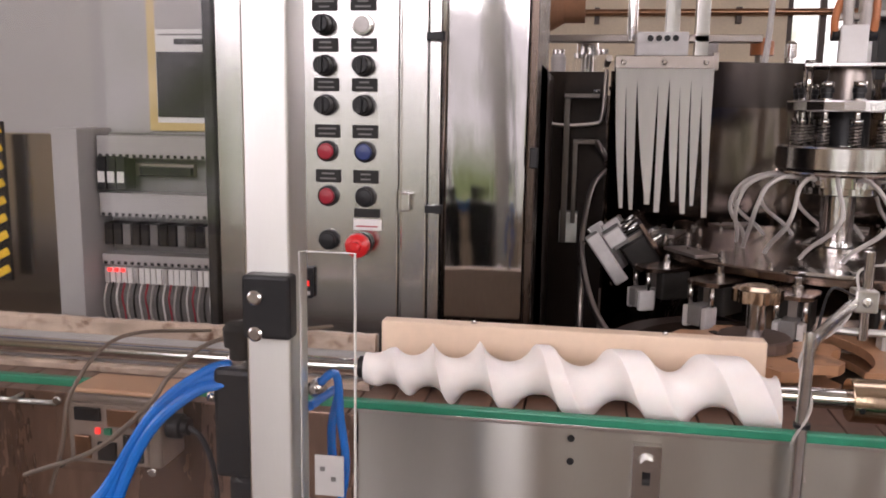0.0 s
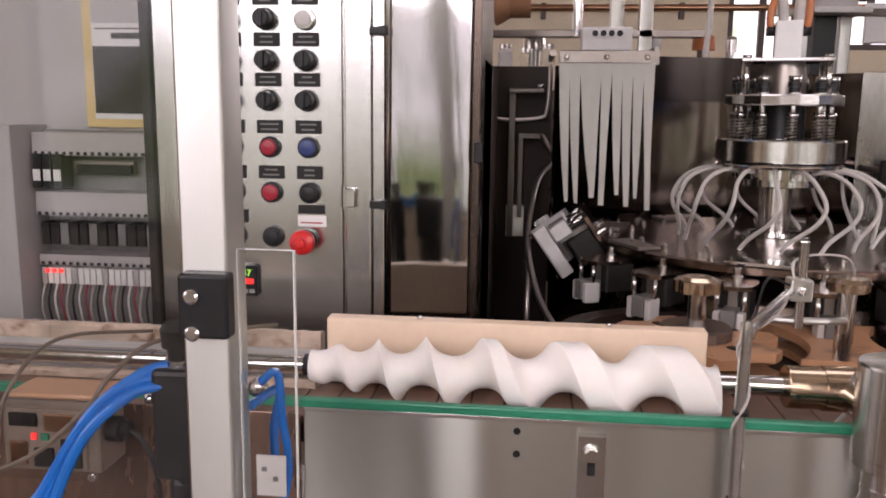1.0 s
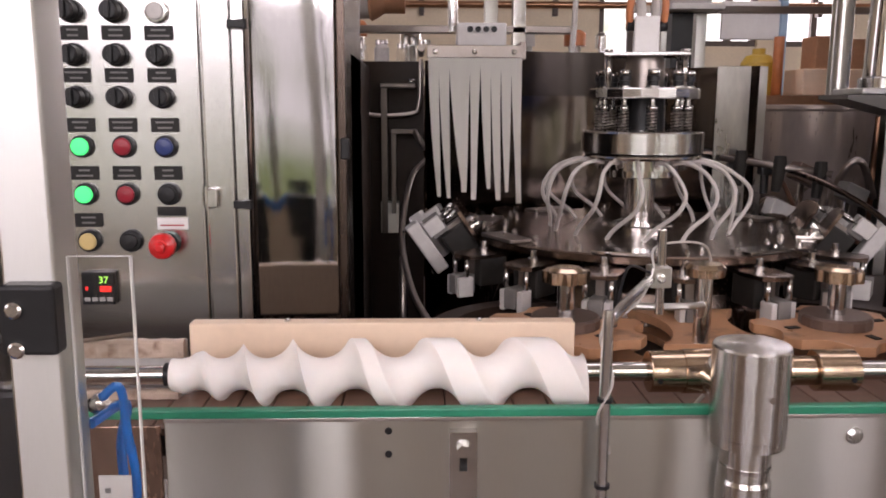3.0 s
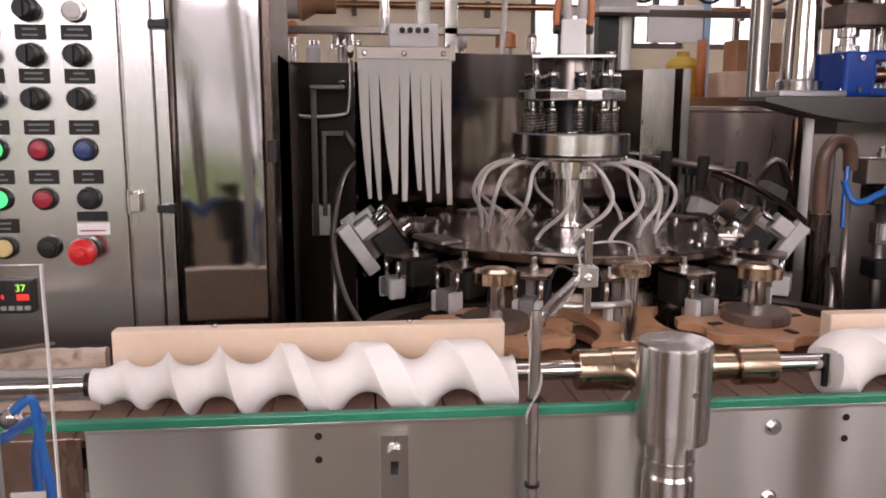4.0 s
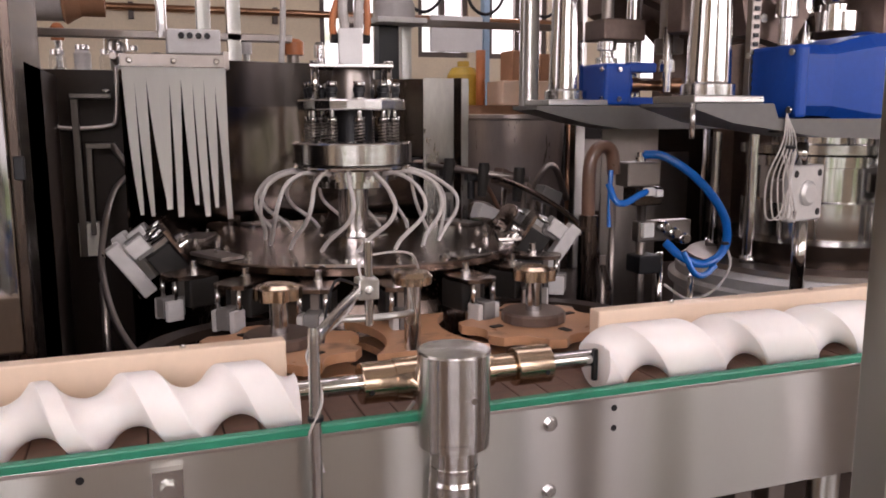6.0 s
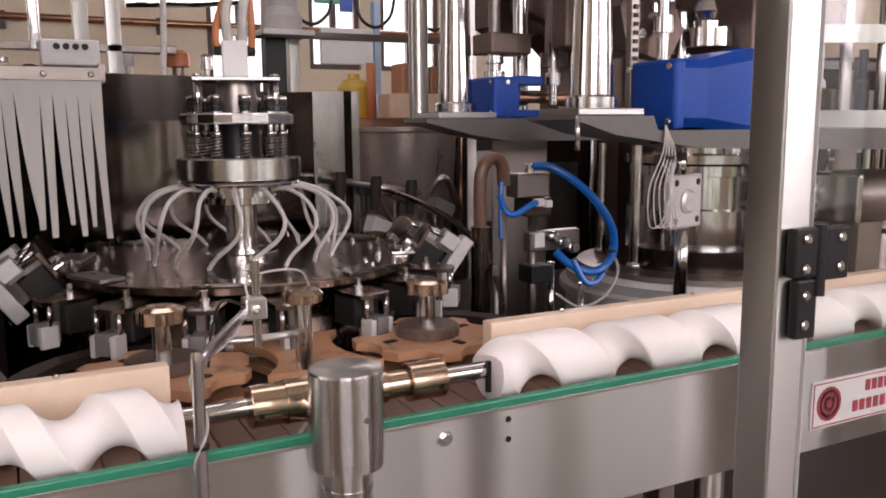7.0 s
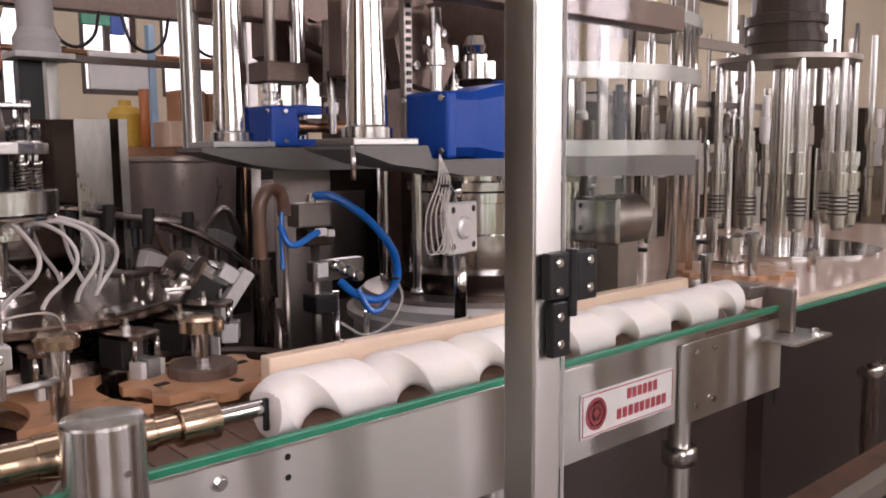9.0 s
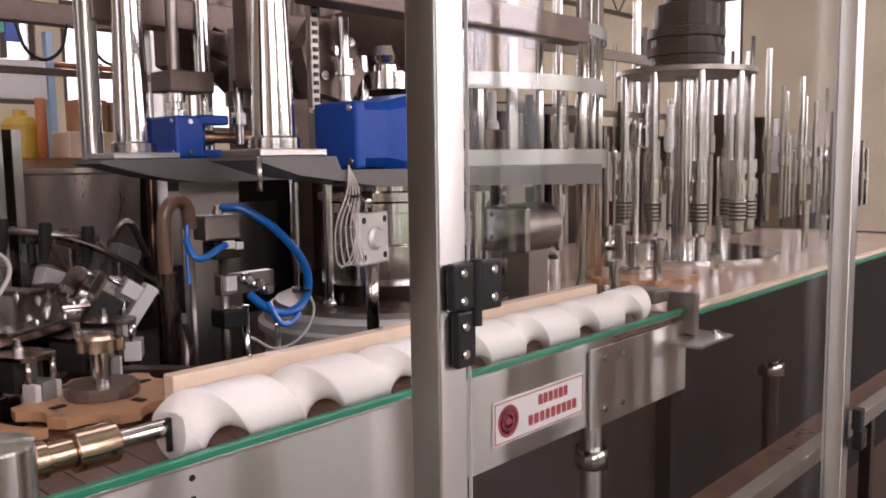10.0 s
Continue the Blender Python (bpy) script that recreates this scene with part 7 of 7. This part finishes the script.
def rear_line():
    r = thing("rear_machine", (0.4, 4.1, 0), "long stainless machine frame further back", "machine")
    part("body", box(B(), -1.6, 1.2, 3.9, 4.6, 0.0, 1.36, 0.004), DARK_STEEL, r)
    part("top_rail", box(B(), -1.6, 0.72, 3.96, 4.04, 1.602, 1.634, 0.003), MATTE_STEEL, r)
    for x in (-1.5, -0.6, 0.33, 0.46, 1.15):
        part("upright", box(B(), x - 0.03, x + 0.03, 3.96, 4.02, 1.36, 2.75, 0.002), STEEL, r)
    part("long_beam", box(B(), -1.6, 1.2, 3.97, 4.03, 2.3, 2.38, 0.003), MATTE_STEEL, r)
    part("pipe", sweep(B(), spline([(0.15, 3.9, 1.60), (0.15, 3.9, 1.9), (0.17, 3.9, 2.02), (0.28, 3.9, 2.05), (0.40, 3.9, 2.02), (0.43, 3.9, 1.9)], 24), 0.022, 14), POLISHED, r)
    part("pipe", sweep(B(), spline([(0.5, 3.85, 1.8), (0.9, 3.85, 1.83), (1.0, 3.85, 1.9), (1.02, 3.85, 2.4)], 20), 0.025, 12), POLISHED, r)
    wp = thing("wall_pipe", (0.5, 8.93, 2.29), "brown pipe along the rear wall", "pipe")
    part("pipe", rod(B(), (-4.5, 8.94, 2.31), (8.0, 8.94, 2.31), 0.035, 12), COPPER, wp)
    for k in range(9):
        part("bracket", box(B(), -4.2 + k * 1.4, -4.15 + k * 1.4, 8.93, 8.999, 2.2, 2.36), TRUSS, wp)
    c = thing("control_box", (0.27, 3.85, 1.36), "white control box with round dials", "control box")
    part("case", box(B(), 0.163, 0.38, 3.75, 3.9, 1.526, 1.628, 0.006), PAPER, c)
    for k in range(4):
        part("dial", lathe(B(), (0.22 + k * 0.035, 3.7498, 1.60), [(0.013, 0), (0.013, -0.006)], 14, "y"), BLACK, c)
    part("stand", box(B(), 0.2, 0.28, 3.8, 3.88, 1.36, 1.526), STEEL, c)
    rr = random.Random(9)
    for k in range(16):
        x = -1.35 + k * 0.098
        b = thing("glass_jar", (x, 3.94, 1.36), "empty clear glass jar with a metal lid", "jar", "jars on the rear line")
        h = rr.uniform(0.12, 0.19)
        part("jar", lathe(B(), (x, 3.94, 1.3605), [(0.03, 0), (0.034, 0.005), (0.034, h), (0.026, h + 0.015)], 18), PLEXI if k % 3 else LIGHT_PLASTIC, b)
        part("lid", lathe(B(), (x, 3.94, 1.376 + h), [(0.028, 0), (0.028, 0.02), (0.0, 0.021)], 18), TURNED, b)
    for k in range(13):
        x = -1.45 + k * 0.2 + rr.uniform(-0.04, 0.04)
        y, z, h, w = 4.2 + rr.uniform(-0.1, 0.25), 1.3605, rr.uniform(0.10, 0.26), rr.uniform(0.025, 0.055)
        v = thing("filling_valve", (x, y, z), "upright steel filling valve with a coloured cap", "valve", "rear filling valves")
        part("stem", lathe(B(), (x, y, z), [(w, 0), (w, h * 0.5), (w * 0.55, h * 0.52), (w * 0.55, h)], 16), (POLISHED, STEEL, MATTE_STEEL)[k % 3], v)
        part("cap", lathe(B(), (x, y, z + h), [(w, 0), (w, 0.06), (w * 0.6, 0.075), (0, 0.08)], 16), (PAPER, ORANGE, TURNED, BLACK, PAPER)[k % 5], v)
        part("body", box(B(), x - w * 1.5, x + w * 1.5, y - w, y + w, z + h * 0.25, z + h * 0.42, 0.004), (PAPER, MATTE_STEEL, DARK_STEEL)[k % 3], v)
    d = thing("white_drum", (-0.35, 3.6, 1.9), "white plastic drum with a brown flange", "drum")
    part("drum", lathe(B(), (-0.60, 3.4, 1.746), [(0.0, 0), (0.13, 0.002), (0.14, 0.02), (0.14, 0.4)], 32, "x"), LIGHT_PLASTIC, d)
    part("flange", lathe(B(), (-0.198, 3.4, 1.746), [(0.14, 0), (0.15, 0.01), (0.12, 0.06), (0.12, 0.14)], 32, "x"), CARTON, d)
    part("hanger", box(B(), -0.45, -0.41, 3.38, 3.42, 1.885, 3.28), STEEL, d)
    p = thing("pallet_stack", (0.9, 3.95, 1.36), "grey shallow trays on the rear line", "trays")
    for k, (x, w, h, mt) in enumerate(((0.72, 0.14, 0.06, GREY_BOX), (0.93, 0.18, 0.08, INNER_GREY))):
        part("carton", box(B(), x, x + w, 3.92, 4.08, 1.361, 1.361 + h, 0.003), mt, p)
    w = thing("white_board", (1.4, 3.3, 1.6), "white panel board on a blue post", "board")
    part("board", box(B(), 1.16, 1.385, 3.28, 3.30, 1.525, 1.668, 0.003), PAPER, w)
    part("post", box(B(), 1.386, 1.412, 3.27, 3.31, 0.0, 1.78, 0.002), POST_BLUE, w, "light blue painted post")
    s = thing("sign_panel", (1.3, 3.6, 2.1), "green and blue hanging panel", "panel")
    part("panel", box(B(), 1.18, 1.29, 3.4, 3.42, 1.78, 2.1, 0.002), GREEN, s)
    part("panel", box(B(), 1.292, 1.345, 3.4, 3.42, 1.75, 2.1, 0.002), BLUE, s)
    part("hanger", rod(B(), (1.28, 3.41, 2.1), (1.28, 3.41, 3.28), 0.006, 6), TRUSS, s)


rear_line()


def near_rear():
    k = thing("lift_post", (0.53, 1.86, 0.8), "black square lifting post with a pale head", "post")
    part("post", box(B(), 0.555, 0.602, 1.90, 1.94, 0.80, 1.474, 0.002), BLACK, k)
    part("post", box(B(), 0.608, 0.632, 1.90, 1.93, 0.80, 1.474, 0.002), STEEL, k)
    part("head_plate", box(B(), 0.535, 0.65, 1.84, 1.95, 1.475, 1.487, 0.002), LIGHT_PLASTIC, k)
    part("head", lathe(B(), (0.59, 1.89, 1.4875), [(0.045, 0), (0.045, 0.03), (0.035, 0.05), (0.035, 0.12)], 24), GREY_BOX, k)
    part("cable", sweep(B(), spline([(0.58, 1.88, 1.60), (0.52, 1.87, 1.62), (0.47, 1.86, 1.68), (0.43, 1.86, 1.9)], 18), 0.007, 8), BLACK, k)
    r = thing("thin_pole", (0.335, 1.88, 0.8), "thin bent grey hose rising behind the hub", "hose")
    part("hose", sweep(B(), spline([(0.325, 1.9, 0.80), (0.33, 1.9, 1.3), (0.34, 1.9, 1.5), (0.352, 1.9, 2.0)], 20), 0.0065, 8), CABLE, r)
    f = thing("filler_frame", (1.0, 2.4, 0), "stainless filler frame with orange tubes behind", "machine frame")
    for x in (0.74, 1.35, 1.95):
        part("upright", box(B(), x, x + 0.035, 2.42, 2.455, 0.0, 2.4, 0.002), STEEL, f)
    part("rail", box(B(), 0.60, 2.4, 2.421, 2.44, 1.53, 1.55, 0.002), MATTE_STEEL, f)
    part("orange_tube", rod(B(), (0.99, 2.35, 1.30), (0.99, 2.35, 1.46), 0.014, 14), ORANGE, f)
    part("tray", box(B(), 0.8, 1.5, 2.25, 2.5, 1.255, 1.30, 0.003), COPPER, f)
    part("tray_stay", box(B(), 1.1, 1.2, 2.3, 2.45, 0.0, 1.255), MATTE_STEEL, f)
    part("box", box(B(), 1.04, 1.28, 2.3, 2.42, 1.301, 1.372, 0.003), CREAM, f, "cream plastic box")
    part("carton", box(B(), 1.075, 1.155, 2.31, 2.40, 1.3725, 1.46, 0.003), CARTON, f)

    part("carton", box(B(), 1.165, 1.235, 2.31, 2.40, 1.3725, 1.452, 0.003), CARTON, f)
    part("amber_drum", lathe(B(), (0.955, 2.40, 1.3005), [(0.045, 0), (0.048, 0.006), (0.048, 0.09), (0.035, 0.11), (0.018, 0.115), (0.018, 0.13)], 24), AMBER, f, "amber plastic drum")

    o = thing("overhead_tray", (1.35, 2.46, 1.68), "dark cable tray with hanging wires above the filler", "cable tray")
    part("tray_bar", box(B(), 0.60, 2.4, 2.456, 2.50, 1.675, 1.735, 0.003), CAST_IRON, o)
    part("tray_bar", box(B(), 0.60, 2.4, 2.60, 2.64, 1.79, 1.82, 0.003), CAST_IRON, o)
    for k in range(8):
        x = 0.78 + k * 0.2
        part("rung", box(B(), x, x + 0.02, 2.456, 2.64, 1.736, 1.75), CAST_IRON, o)
        part("wire", sweep(B(), spline([(x, 2.46, 1.68), (x + 0.02, 2.45, 1.60), (x + 0.07, 2.45, 1.575), (x + 0.12, 2.455, 1.61), (x + 0.14, 2.46, 1.68)], 16), 0.005, 7), BLACK, o)

    b = thing("pump_cabinet", (1.7, 2.7, 0), "low dark machine body with pipes behind the turret", "machine")
    part("body", box(B(), 0.86, 2.9, 2.58, 2.9, 0.0, 1.262, 0.006), DARK_SHEET, b)
    part("top_trim", box(B(), 0.86, 2.9, 2.56, 2.579, 1.235, 1.262, 0.002), MATTE_STEEL, b)
    for i, x in enumerate((0.92, 1.17, 1.42, 1.70, 1.98, 2.3, 2.6)):
        part("panel", box(B(), x, x + 0.2, 2.57, 2.579, 0.82 + 0.06 * (i % 3), 1.19 - 0.05 * (i % 2), 0.003), (MATTE_STEEL, DULL_PLATE, MATTE_STEEL)[i % 3], b)
    for i, x in enumerate((1.14, 1.40, 1.66, 1.95, 2.25)):
        part("pipe", rod(B(), (x, 2.545, 0.80), (x, 2.545, 1.22 + 0.02 * (i % 3)), 0.011 + 0.004 * (i % 2), 12), (TURNED, COPPER, MATTE_STEEL)[i % 3], b)


near_rear()
